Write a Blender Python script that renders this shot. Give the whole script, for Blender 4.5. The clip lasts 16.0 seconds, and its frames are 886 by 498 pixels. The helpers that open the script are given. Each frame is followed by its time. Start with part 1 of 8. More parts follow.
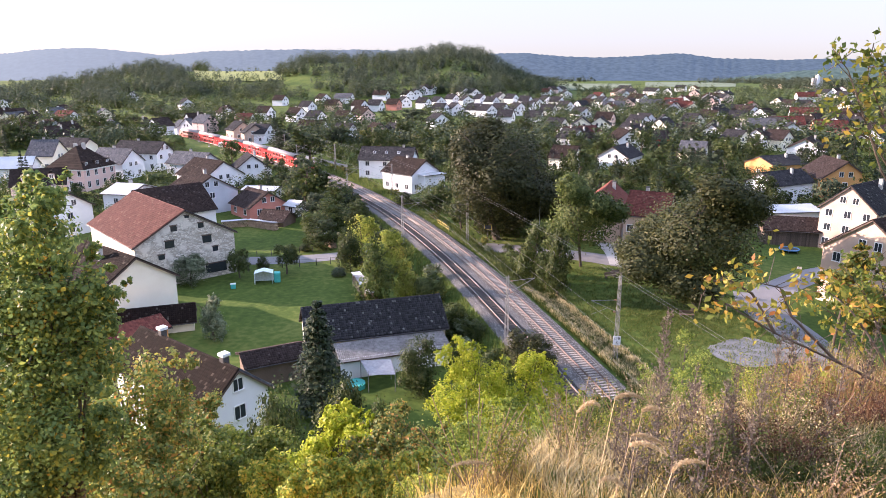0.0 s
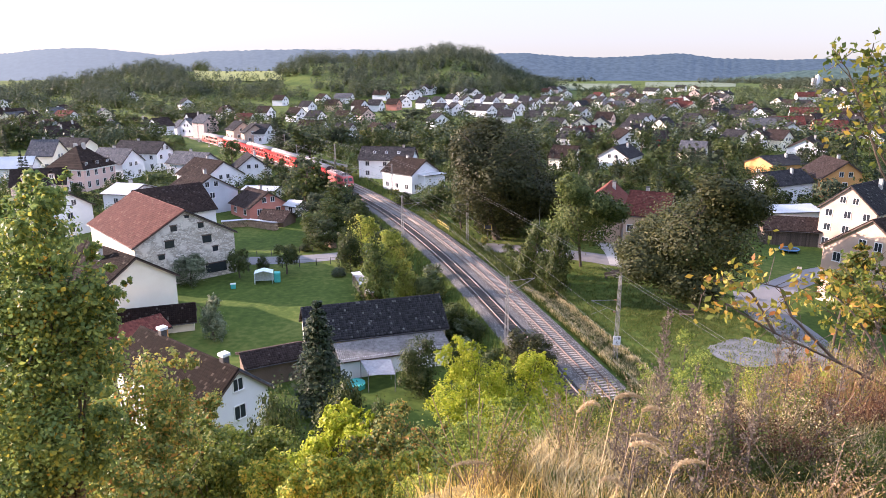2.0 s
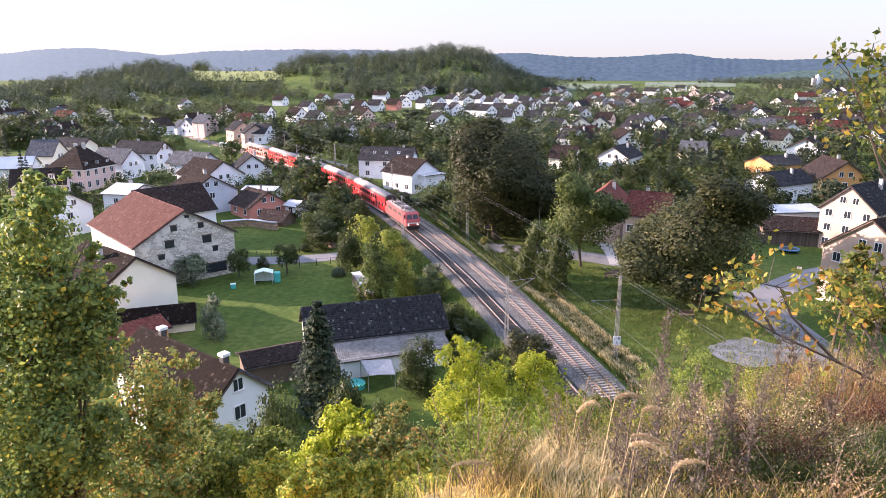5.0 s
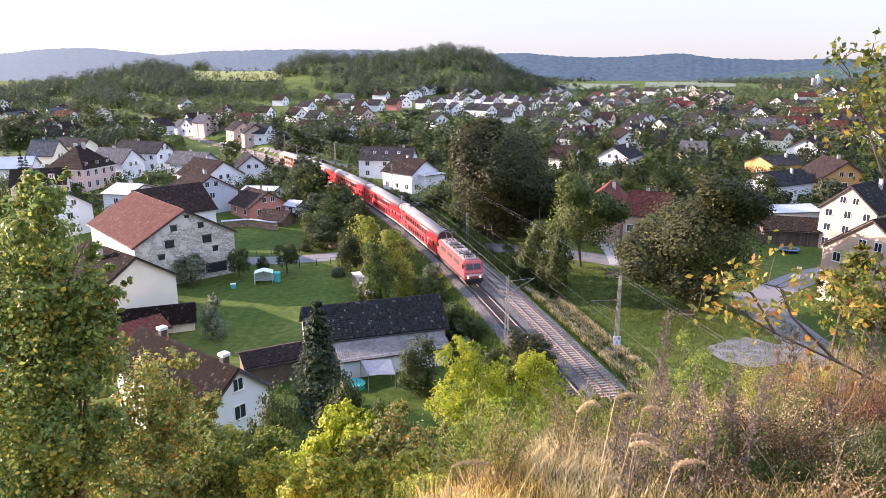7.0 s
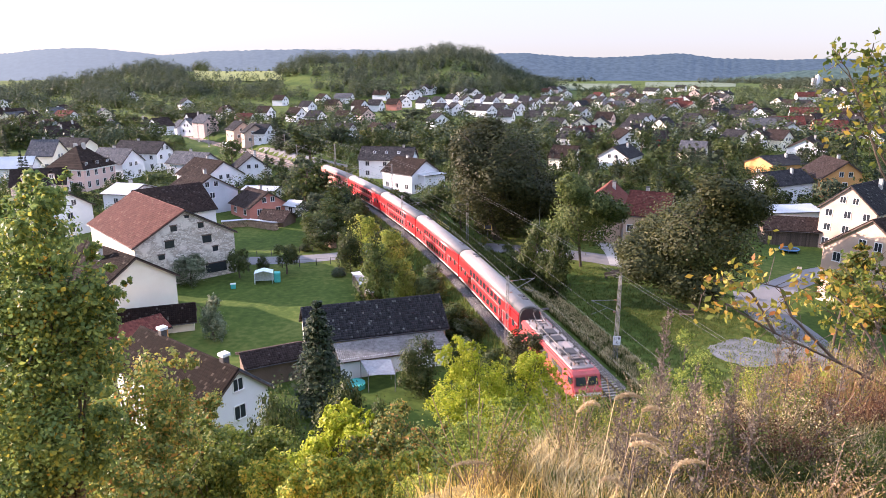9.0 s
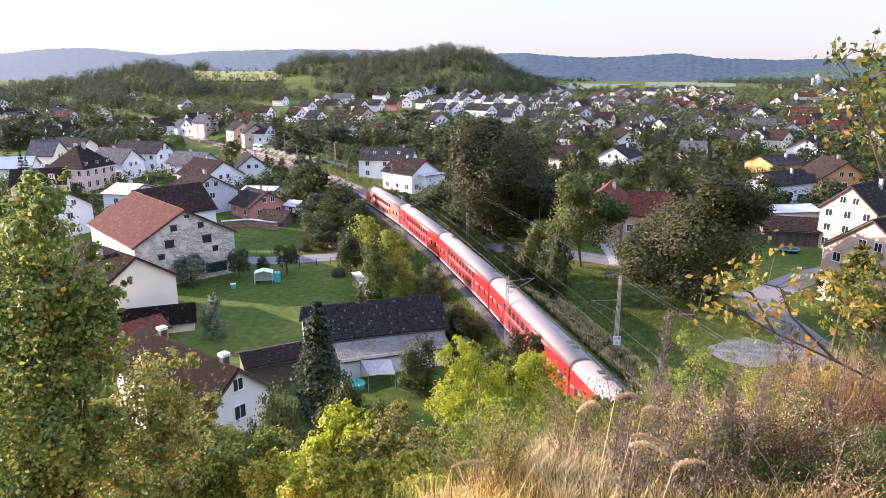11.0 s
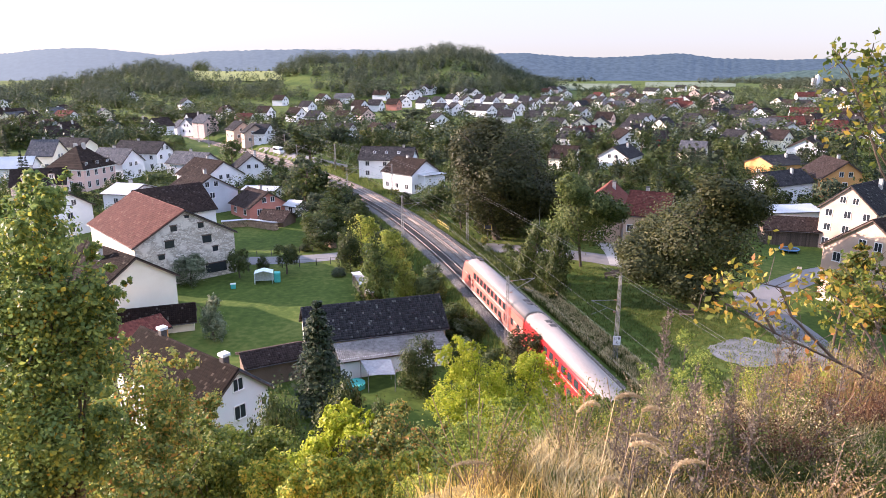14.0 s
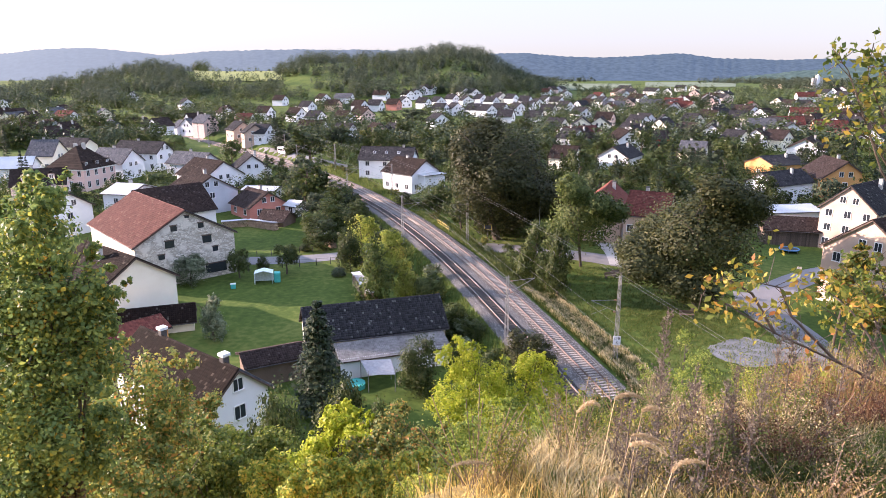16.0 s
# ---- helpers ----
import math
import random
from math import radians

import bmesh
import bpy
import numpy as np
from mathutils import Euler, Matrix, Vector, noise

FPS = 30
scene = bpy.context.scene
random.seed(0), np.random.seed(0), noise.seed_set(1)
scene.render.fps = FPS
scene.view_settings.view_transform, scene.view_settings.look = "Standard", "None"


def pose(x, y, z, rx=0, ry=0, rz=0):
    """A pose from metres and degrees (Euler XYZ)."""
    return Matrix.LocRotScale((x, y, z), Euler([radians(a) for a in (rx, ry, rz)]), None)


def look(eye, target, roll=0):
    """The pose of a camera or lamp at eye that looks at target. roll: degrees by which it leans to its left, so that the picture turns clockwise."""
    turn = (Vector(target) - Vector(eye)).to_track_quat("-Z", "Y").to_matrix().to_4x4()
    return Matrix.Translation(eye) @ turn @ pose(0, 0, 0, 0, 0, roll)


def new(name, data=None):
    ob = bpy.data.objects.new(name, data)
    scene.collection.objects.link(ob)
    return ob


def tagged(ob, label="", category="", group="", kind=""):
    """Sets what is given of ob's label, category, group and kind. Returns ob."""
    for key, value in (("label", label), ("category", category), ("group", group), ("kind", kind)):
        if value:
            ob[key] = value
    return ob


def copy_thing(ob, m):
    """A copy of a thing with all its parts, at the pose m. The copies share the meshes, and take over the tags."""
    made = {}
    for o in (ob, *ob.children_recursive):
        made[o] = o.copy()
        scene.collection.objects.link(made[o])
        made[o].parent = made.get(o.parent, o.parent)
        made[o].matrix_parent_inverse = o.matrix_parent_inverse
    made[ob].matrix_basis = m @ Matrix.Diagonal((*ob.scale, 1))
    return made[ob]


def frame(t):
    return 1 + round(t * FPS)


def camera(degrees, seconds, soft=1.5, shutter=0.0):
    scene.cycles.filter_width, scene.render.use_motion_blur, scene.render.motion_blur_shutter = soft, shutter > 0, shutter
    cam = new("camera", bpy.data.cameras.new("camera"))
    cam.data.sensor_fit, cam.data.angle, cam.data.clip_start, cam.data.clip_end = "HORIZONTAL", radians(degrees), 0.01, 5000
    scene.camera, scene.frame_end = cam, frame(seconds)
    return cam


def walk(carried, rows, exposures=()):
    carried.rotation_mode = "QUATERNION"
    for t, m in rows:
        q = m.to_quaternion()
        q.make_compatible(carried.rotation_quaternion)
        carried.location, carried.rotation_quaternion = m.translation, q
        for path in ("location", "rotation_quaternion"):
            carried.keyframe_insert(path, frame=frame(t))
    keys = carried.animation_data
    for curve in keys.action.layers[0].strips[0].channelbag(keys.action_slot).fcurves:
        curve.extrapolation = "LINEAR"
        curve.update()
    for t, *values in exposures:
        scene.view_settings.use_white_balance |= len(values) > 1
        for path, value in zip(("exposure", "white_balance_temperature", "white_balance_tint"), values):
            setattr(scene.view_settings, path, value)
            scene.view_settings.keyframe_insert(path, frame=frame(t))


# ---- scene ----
TILT = 14.75
EYE = 31.0
cam = camera(66.32, 16.0, 0.2, 0.5)
walk(cam, [(0, pose(0, 0, EYE, 90 - TILT, 0, 0)), (16, pose(0, 0, EYE, 90 - TILT, 0, 0))], [(0, 2.35, 6050, 27), (16, 2.35, 6050, 27)])

# ---- daylight: low evening sun from the left, slightly ahead ----
SUN_EL, SUN_AZ = 16.5, 75.0     # azimuth counted from +y towards -x
world = bpy.data.worlds.new("sky")
scene.world = world
world.use_nodes = True
wn = world.node_tree.nodes
sky = wn.new("ShaderNodeTexSky")
sky.sky_type, sky.sun_disc = "NISHITA", False
sky.sun_elevation, sky.sun_rotation = radians(SUN_EL), radians(-SUN_AZ)
sky.dust_density, sky.air_density, sky.ozone_density = 0.7, 1.0, 1.0
haze = wn.new("ShaderNodeMix")          # thin evening haze over the whole sky
haze.data_type = "RGBA"
haze.inputs[0].default_value = 0.9
aloft, height = wn.new("ShaderNodeTexCoord"), wn.new("ShaderNodeSeparateXYZ")
veil = wn.new("ShaderNodeValToRGB")     # a veiled sky: paler below, brighter and bluer towards the zenith
veil.color_ramp.elements[0].color, veil.color_ramp.elements[1].color = (0.332, 0.334, 0.332, 1), (0.66, 0.8, 1.0, 1)
veil.color_ramp.elements[1].position = 0.55
gain = wn.new("ShaderNodeVectorMath")
gain.operation, gain.inputs[1].default_value = "SCALE", (0, 0, 0)
gain.inputs["Scale"].default_value = 3.1
world.node_tree.links.new(aloft.outputs["Generated"], height.inputs[0])
world.node_tree.links.new(height.outputs[2], veil.inputs["Fac"])
world.node_tree.links.new(veil.outputs["Color"], gain.inputs[0])
world.node_tree.links.new(gain.outputs[0], haze.inputs[7])
wn["Background"].inputs["Strength"].default_value = 0.125
world.node_tree.links.new(sky.outputs[0], haze.inputs[6])
world.node_tree.links.new(haze.outputs[2], wn["Background"].inputs["Color"])
sun = new("sun", bpy.data.lights.new("sun", "SUN"))
sun.data.energy, sun.data.angle, sun.data.color = 3.4, radians(0.6), (1.0, 0.79, 0.6)
sd = Vector((-math.sin(radians(SUN_AZ)) * math.cos(radians(SUN_EL)), math.cos(radians(SUN_AZ)) * math.cos(radians(SUN_EL)), math.sin(radians(SUN_EL))))
sun.matrix_world = look(sd * 200, (0, 0, 0))


# ---- materials ----
def node_mat(name):
    m = bpy.data.materials.new(name)
    m.use_nodes = True
    return m, m.node_tree.nodes, m.node_tree.links, m.node_tree.nodes["Principled BSDF"]


def ramp(nodes, stops):
    r = nodes.new("ShaderNodeValToRGB")
    els = r.color_ramp.elements
    while len(els) < len(stops):
        els.new(0.5)
    for e, (p, c) in zip(els, stops):
        e.position, e.color = p, (*c, 1)
    return r


def surface(name, dark, light, rough=0.8, grain=6.0, broad=0.25, bump=0.15, dist=0.02, metal=0.0, vary=0.0):
    """Two scales of noise between two base colours, with fine relief."""
    m, n, l, b = node_mat(name)
    tc = n.new("ShaderNodeTexCoord")
    n1, n2 = n.new("ShaderNodeTexNoise"), n.new("ShaderNodeTexNoise")
    n1.inputs["Scale"].default_value, n2.inputs["Scale"].default_value = grain, broad
    n1.inputs["Detail"].default_value, n2.inputs["Detail"].default_value = 4, 3
    mix = n.new("ShaderNodeMix")
    mix.data_type = "FLOAT"
    mix.inputs[0].default_value = 0.5
    for k in (n1, n2):
        l.new(tc.outputs["Object"], k.inputs["Vector"])
    l.new(n1.outputs["Fac"], mix.inputs[2])
    l.new(n2.outputs["Fac"], mix.inputs[3])
    r = ramp(n, [(0.33, dark), (0.67, light)])
    l.new(mix.outputs[0], r.inputs["Fac"])
    out = r.outputs["Color"]
    if vary:
        hs = n.new("ShaderNodeHueSaturation")
        oi = n.new("ShaderNodeObjectInfo")
        mr = n.new("ShaderNodeMapRange")
        mr.inputs["To Min"].default_value, mr.inputs["To Max"].default_value = 1 - vary, 1 + vary
        l.new(oi.outputs["Random"], mr.inputs["Value"])
        l.new(mr.outputs[0], hs.inputs["Value"])
        l.new(out, hs.inputs["Color"])
        out = hs.outputs["Color"]
    l.new(out, b.inputs["Base Color"])
    b.inputs["Roughness"].default_value, b.inputs["Metallic"].default_value = rough, metal
    bp = n.new("ShaderNodeBump")
    bp.inputs["Strength"].default_value, bp.inputs["Distance"].default_value = bump, dist
    l.new(n1.outputs["Fac"], bp.inputs["Height"])
    l.new(bp.outputs[0], b.inputs["Normal"])
    return m


def tiles(name, dark, light, row=0.22, col=0.24, rough=0.9, depth=0.04, lichen=(0.3, 0.29, 0.25), worn=0.08):
    """Roof tiles: courses that step with the height, joints along the ridge, lichen and odd tiles."""
    m, n, l, b = node_mat(name)
    tc = n.new("ShaderNodeTexCoord")
    sep = n.new("ShaderNodeSeparateXYZ")
    l.new(tc.outputs["Object"], sep.inputs[0])
    w1, w2 = n.new("ShaderNodeTexWave"), n.new("ShaderNodeTexWave")
    w1.bands_direction, w1.wave_profile, w2.bands_direction, w2.wave_profile = "Z", "SAW", "Y", "SIN"
    w1.inputs["Scale"].default_value, w2.inputs["Scale"].default_value = 0.314 / row, 0.314 / col
    for w in (w1, w2):
        l.new(tc.outputs["Object"], w.inputs["Vector"])
    cell = n.new("ShaderNodeTexVoronoi")
    mp = n.new("ShaderNodeMapping")
    mp.inputs["Scale"].default_value = (0.001, 1 / col, 1 / row)
    l.new(tc.outputs["Object"], mp.inputs[0])
    l.new(mp.outputs[0], cell.inputs["Vector"])
    cell.inputs["Scale"].default_value = 1.0
    n2 = n.new("ShaderNodeTexNoise")
    n2.inputs["Scale"].default_value, n2.inputs["Detail"].default_value = 0.8, 6
    l.new(tc.outputs["Object"], n2.inputs["Vector"])
    sc = n.new("ShaderNodeSeparateColor")
    l.new(cell.outputs["Color"], sc.inputs[0])
    add = n.new("ShaderNodeMath")
    add.operation, add.use_clamp = "MULTIPLY_ADD", True
    add.inputs[1].default_value = 0.45
    l.new(sc.outputs[0], add.inputs[0])
    l.new(n2.outputs["Fac"], add.inputs[2])
    r = ramp(n, [(0.45, dark), (0.9, light)])
    l.new(add.outputs[0], r.inputs["Fac"])
    lic = ramp(n, [(1 - worn - 0.02, (0, 0, 0)), (1 - worn + 0.02, (1, 1, 1))])
    l.new(sc.outputs[1], lic.inputs["Fac"])
    mx = n.new("ShaderNodeMix")
    mx.data_type = "RGBA"
    l.new(lic.outputs["Color"], mx.inputs[0])
    l.new(r.outputs["Color"], mx.inputs[6])
    mx.inputs[7].default_value = (*lichen, 1)
    l.new(mx.outputs[2], b.inputs["Base Color"])
    h = n.new("ShaderNodeMath")
    h.operation = "MULTIPLY_ADD"
    h.inputs[1].default_value = -1.0
    l.new(w1.outputs["Fac"], h.inputs[0])
    h2 = n.new("ShaderNodeMath")
    h2.operation = "MULTIPLY"
    h2.inputs[1].default_value = 0.6
    l.new(w2.outputs["Fac"], h2.inputs[0])
    l.new(h2.outputs[0], h.inputs[2])
    bp = n.new("ShaderNodeBump")
    bp.inputs["Strength"].default_value, bp.inputs["Distance"].default_value = 1.0, depth * 2.2
    l.new(h.outputs[0], bp.inputs["Height"])
    l.new(bp.outputs[0], b.inputs["Normal"])
    b.inputs["Roughness"].default_value = rough
    b.inputs["Specular IOR Level"].default_value = 0.08
    return m


def leaves(name, stops, rough=0.55, glow=0.35):
    """Leaves: each island takes its own tone; light passes through."""
    m, n, l, b = node_mat(name)
    g = n.new("ShaderNodeNewGeometry")
    r = ramp(n, stops)
    l.new(g.outputs["Random Per Island"], r.inputs["Fac"])
    hs = n.new("ShaderNodeHueSaturation")
    oi = n.new("ShaderNodeObjectInfo")
    mr = n.new("ShaderNodeMapRange")
    mr.inputs["To Min"].default_value, mr.inputs["To Max"].default_value = 0.75, 1.3
    l.new(oi.outputs["Random"], mr.inputs["Value"])
    l.new(mr.outputs[0], hs.inputs["Value"])
    l.new(r.outputs["Color"], hs.inputs["Color"])
    l.new(hs.outputs["Color"], b.inputs["Base Color"])
    b.inputs["Roughness"].default_value = rough
    b.inputs["Specular IOR Level"].default_value = 0.25
    t = n.new("ShaderNodeBsdfTranslucent")
    l.new(hs.outputs["Color"], t.inputs["Color"])
    mx = n.new("ShaderNodeMixShader")
    mx.inputs[0].default_value = glow
    l.new(b.outputs[0], mx.inputs[1])
    l.new(t.outputs[0], mx.inputs[2])
    l.new(mx.outputs[0], n["Material Output"].inputs["Surface"])
    return m


def plain(name, c, rough=0.5, metal=0.0):
    m, n, l, b = node_mat(name)
    no = n.new("ShaderNodeTexNoise")
    no.inputs["Scale"].default_value, no.inputs["Detail"].default_value = 3.0, 5
    tc = n.new("ShaderNodeTexCoord")
    l.new(tc.outputs["Object"], no.inputs["Vector"])
    r = ramp(n, [(0.3, tuple(v * 0.82 for v in c)), (0.7, tuple(min(v * 1.1, 0.95) for v in c))])
    l.new(no.outputs["Fac"], r.inputs["Fac"])
    l.new(r.outputs["Color"], b.inputs["Base Color"])
    b.inputs["Roughness"].default_value, b.inputs["Metallic"].default_value = rough, metal
    return m


def glowing(name, c, power):
    m, n, l, b = node_mat(name)
    b.inputs["Emission Color"].default_value, b.inputs["Emission Strength"].default_value = (*c, 1), power
    return m


PLASTER = {
    "white": surface("white_plaster", (0.7, 0.71, 0.73), (0.82, 0.82, 0.83), 0.9, 20, 0.5, 0.1),
    "cream": surface("cream_plaster", (0.78, 0.73, 0.58), (0.86, 0.82, 0.68), 0.9, 20, 0.5, 0.1),
    "pink": surface("pink_plaster", (0.66, 0.47, 0.42), (0.76, 0.57, 0.51), 0.9, 20, 0.5, 0.1),
    "salmon": surface("salmon_plaster", (0.52, 0.2, 0.15), (0.62, 0.27, 0.2), 0.9, 20, 0.5, 0.1),
    "orange": surface("orange_plaster", (0.52, 0.25, 0.08), (0.62, 0.33, 0.12), 0.9, 20, 0.5, 0.1),
    "peach": surface("peach_plaster", (0.47, 0.34, 0.26), (0.56, 0.42, 0.33), 0.9, 20, 0.5, 0.1),
    "grey": surface("grey_plaster", (0.46, 0.49, 0.54), (0.56, 0.59, 0.64), 0.9, 20, 0.5, 0.1),
    "red": surface("red_plaster", (0.5, 0.06, 0.05), (0.6, 0.1, 0.08), 0.9, 20, 0.5, 0.1),
    "wood": surface("weathered_boards", (0.1, 0.07, 0.05), (0.2, 0.14, 0.1), 0.85, 12, 0.6, 0.3),
    "lightwood": surface("light_boards", (0.42, 0.35, 0.25), (0.6, 0.52, 0.4), 0.85, 12, 0.6, 0.3),
}
ROOF = {
    "brown": tiles("brown_tiles", (0.015, 0.0105, 0.0085), (0.036, 0.025, 0.0205), worn=0.02, lichen=(0.09, 0.075, 0.06)),
    "dark": tiles("anthracite_tiles", (0.014, 0.014, 0.016), (0.04, 0.038, 0.04), worn=0.015, lichen=(0.1, 0.1, 0.09)),
    "darkbrown": tiles("dark_brown_tiles", (0.02, 0.014, 0.012), (0.046, 0.033, 0.029), worn=0.03, lichen=(0.09, 0.075, 0.065)),
    "grey": tiles("grey_tiles", (0.045, 0.048, 0.055), (0.1, 0.104, 0.115), worn=0.03, lichen=(0.18, 0.18, 0.17)),
    "red": tiles("red_tiles", (0.055, 0.018, 0.015), (0.1, 0.034, 0.028), worn=0.03, lichen=(0.15, 0.08, 0.06)),
    "pinkred": tiles("faded_red_tiles", (0.095, 0.044, 0.036), (0.165, 0.08, 0.066), 0.3, 0.3, worn=0.04, lichen=(0.3, 0.2, 0.17)),
    "metal": surface("sheet_metal", (0.38, 0.39, 0.4), (0.55, 0.56, 0.57), 0.5, 4, 0.3, 0.05, metal=0.3),
}
M_TRIM = plain("white_trim", (0.8, 0.8, 0.79), 0.6)
M_DARKTRIM = plain("brown_fascia", (0.09, 0.06, 0.045), 0.7)
M_FRAME = plain("window_frame_white", (0.75, 0.75, 0.74), 0.5)
M_GLASS = plain("window_glass", (0.03, 0.035, 0.042), 0.08)
M_CHIM = surface("chimney_render", (0.35, 0.33, 0.3), (0.55, 0.53, 0.5), 0.9, 8, 1.0, 0.3)
M_CHIMDARK = surface("chimney_slate", (0.05, 0.045, 0.045), (0.1, 0.09, 0.085), 0.8, 8, 1.0, 0.3)
M_GRAVEL = surface("grey_gravel", (0.12, 0.123, 0.128), (0.2, 0.205, 0.21), 0.95, 30, 0.6, 0.6)
M_ASPHALT = surface("asphalt", (0.13, 0.13, 0.135), (0.2, 0.195, 0.2), 0.9, 25, 0.3, 0.15)
M_PAVE = surface("pale_pavement", (0.3, 0.29, 0.28), (0.42, 0.41, 0.39), 0.9, 12, 0.6, 0.15)
M_RAIL = plain("rusty_rail_side", (0.11, 0.07, 0.052), 0.65, 0.2)
M_RAILTOP = plain("polished_rail_head", (0.6, 0.58, 0.56), 0.25, 0.9)
M_CONCRETE = surface("concrete", (0.3, 0.29, 0.27), (0.5, 0.48, 0.45), 0.9, 10, 0.8, 0.2, vary=0.12)
M_SLEEPER_OLD = surface("stained_sleeper", (0.22, 0.19, 0.165), (0.37, 0.325, 0.285), 0.9, 10, 0.8, 0.2, vary=0.2)
M_SLEEPER_DARK = surface("dark_wooden_sleeper", (0.025, 0.021, 0.019), (0.06, 0.05, 0.045), 0.9, 10, 0.8, 0.2, vary=0.2)
M_GALV = plain("galvanised_steel", (0.24, 0.24, 0.235), 0.55, 0.4)
M_WIRE = plain("copper_wire", (0.2, 0.19, 0.17), 0.5, 0.6)
M_BARK = surface("bark", (0.05, 0.038, 0.028), (0.13, 0.1, 0.075), 0.95, 9, 1.2, 0.6, 0.03)
M_TWIG = plain("dry_stalk", (0.2, 0.14, 0.09), 0.9)

LEAF = {
    "oak": leaves("oak_leaves", [(0, (0.021, 0.037, 0.011)), (0.5, (0.05, 0.074, 0.019)), (1, (0.1, 0.112, 0.031))]),
    "chestnut": leaves("chestnut_leaves", [(0, (0.02, 0.029, 0.009)), (0.5, (0.042, 0.05, 0.014)), (1, (0.08, 0.077, 0.022))], glow=0.3),
    "lime": leaves("lime_leaves", [(0, (0.12, 0.16, 0.028)), (0.5, (0.23, 0.27, 0.045)), (1, (0.37, 0.36, 0.075))], glow=0.48),
    "green": leaves("green_leaves", [(0, (0.03, 0.05, 0.013)), (0.5, (0.062, 0.088, 0.02)), (1, (0.115, 0.13, 0.034))]),
    "bright": leaves("bright_leaves", [(0, (0.22, 0.3, 0.015)), (0.5, (0.4, 0.46, 0.03)), (1, (0.58, 0.57, 0.07))], glow=0.5),
    "yellow": leaves("yellowing_leaves", [(0, (0.055, 0.085, 0.018)), (0.45, (0.11, 0.14, 0.028)), (0.8, (0.22, 0.19, 0.035)), (1, (0.34, 0.21, 0.035))], glow=0.4),
    "gold": leaves("golden_leaves", [(0, (0.1, 0.15, 0.025)), (0.45, (0.25, 0.29, 0.045)), (0.85, (0.46, 0.41, 0.06)), (1, (0.56, 0.35, 0.06))], glow=0.45),
    "turning": leaves("field_maple_leaves", [(0, (0.07, 0.11, 0.028)), (0.5, (0.16, 0.2, 0.05)), (0.82, (0.3, 0.27, 0.06)), (0.95, (0.42, 0.25, 0.06)), (1, (0.38, 0.15, 0.05))], glow=0.42),
    "hazel": leaves("hazel_leaves", [(0, (0.07, 0.115, 0.022)), (0.5, (0.16, 0.215, 0.036)), (1, (0.3, 0.31, 0.06))], glow=0.4),
    "maple": leaves("maple_leaves", [(0, (0.075, 0.125, 0.04)), (0.6, (0.175, 0.24, 0.068)), (0.88, (0.28, 0.32, 0.075)), (0.97, (0.4, 0.35, 0.05)), (1, (0.42, 0.25, 0.045))], glow=0.45),
    "autumn": leaves("autumn_leaves", [(0, (0.09, 0.12, 0.02)), (0.45, (0.21, 0.2, 0.03)), (0.8, (0.33, 0.22, 0.035)), (1, (0.24, 0.085, 0.025))], glow=0.35),
    "spruce": leaves("spruce_needles", [(0, (0.013, 0.023, 0.011)), (0.5, (0.026, 0.043, 0.017)), (1, (0.053, 0.065, 0.026))], glow=0.15),
    "willow": leaves("silvery_leaves", [(0, (0.066, 0.094, 0.055)), (0.5, (0.133, 0.166, 0.099)), (1, (0.221, 0.243, 0.155))]),
    # far trees: haze put into the leaf colour, greyer and bluer
    "far": leaves("hazed_woodland_leaves", [(0, (0.03, 0.043, 0.026)), (0.5, (0.05, 0.066, 0.037)), (1, (0.075, 0.092, 0.05))], rough=0.9, glow=0.15),
    "grass": leaves("dry_grass_blades", [(0, (0.13, 0.09, 0.026)), (0.35, (0.37, 0.26, 0.07)), (1, (0.7, 0.51, 0.17))], glow=0.35),
    "meadow": leaves("green_grass_blades", [(0, (0.043, 0.068, 0.013)), (0.6, (0.085, 0.119, 0.021)), (1, (0.170, 0.170, 0.043))], glow=0.35),
    "dock": leaves("brown_seed_heads", [(0, (0.12, 0.07, 0.036)), (0.5, (0.28, 0.18, 0.09)), (1, (0.46, 0.33, 0.18))], glow=0.25),
    "stalk": leaves("grey_brown_stalks", [(0, (0.085, 0.072, 0.052)), (0.5, (0.17, 0.145, 0.105)), (1, (0.3, 0.255, 0.18))], glow=0.2),
    "spike": leaves("grey_seed_cases", [(0, (0.06, 0.046, 0.036)), (0.5, (0.135, 0.107, 0.083)), (1, (0.26, 0.215, 0.165))], glow=0.2),
    "reed": leaves("reddish_straw", [(0, (0.16, 0.08, 0.04)), (0.5, (0.34, 0.18, 0.09)), (1, (0.55, 0.36, 0.2))], glow=0.3),
    "rust": leaves("rusty_herb", [(0, (0.05, 0.022, 0.014)), (0.5, (0.11, 0.05, 0.028)), (1, (0.2, 0.1, 0.05))], glow=0.25),
    "branch": leaves("turning_leaves", [(0, (0.06, 0.095, 0.018)), (0.6, (0.14, 0.18, 0.03)), (0.88, (0.26, 0.24, 0.04)), (1, (0.42, 0.27, 0.04))], glow=0.45),
    # hill trees: the pale bluish tone imitates haze in the base colour
    "hill": leaves("hazed_hillside_leaves", [(0, (0.034, 0.048, 0.033)), (0.5, (0.056, 0.072, 0.047)), (1, (0.09, 0.102, 0.066))], rough=0.95, glow=0.2),
    "straw": leaves("bleached_straw", [(0, (0.2, 0.16, 0.08)), (0.5, (0.42, 0.34, 0.17)), (1, (0.62, 0.52, 0.3))], glow=0.3),
    "plume": leaves("cream_grass_plumes", [(0, (0.42, 0.32, 0.18)), (1, (0.62, 0.5, 0.32))], glow=0.4),
}


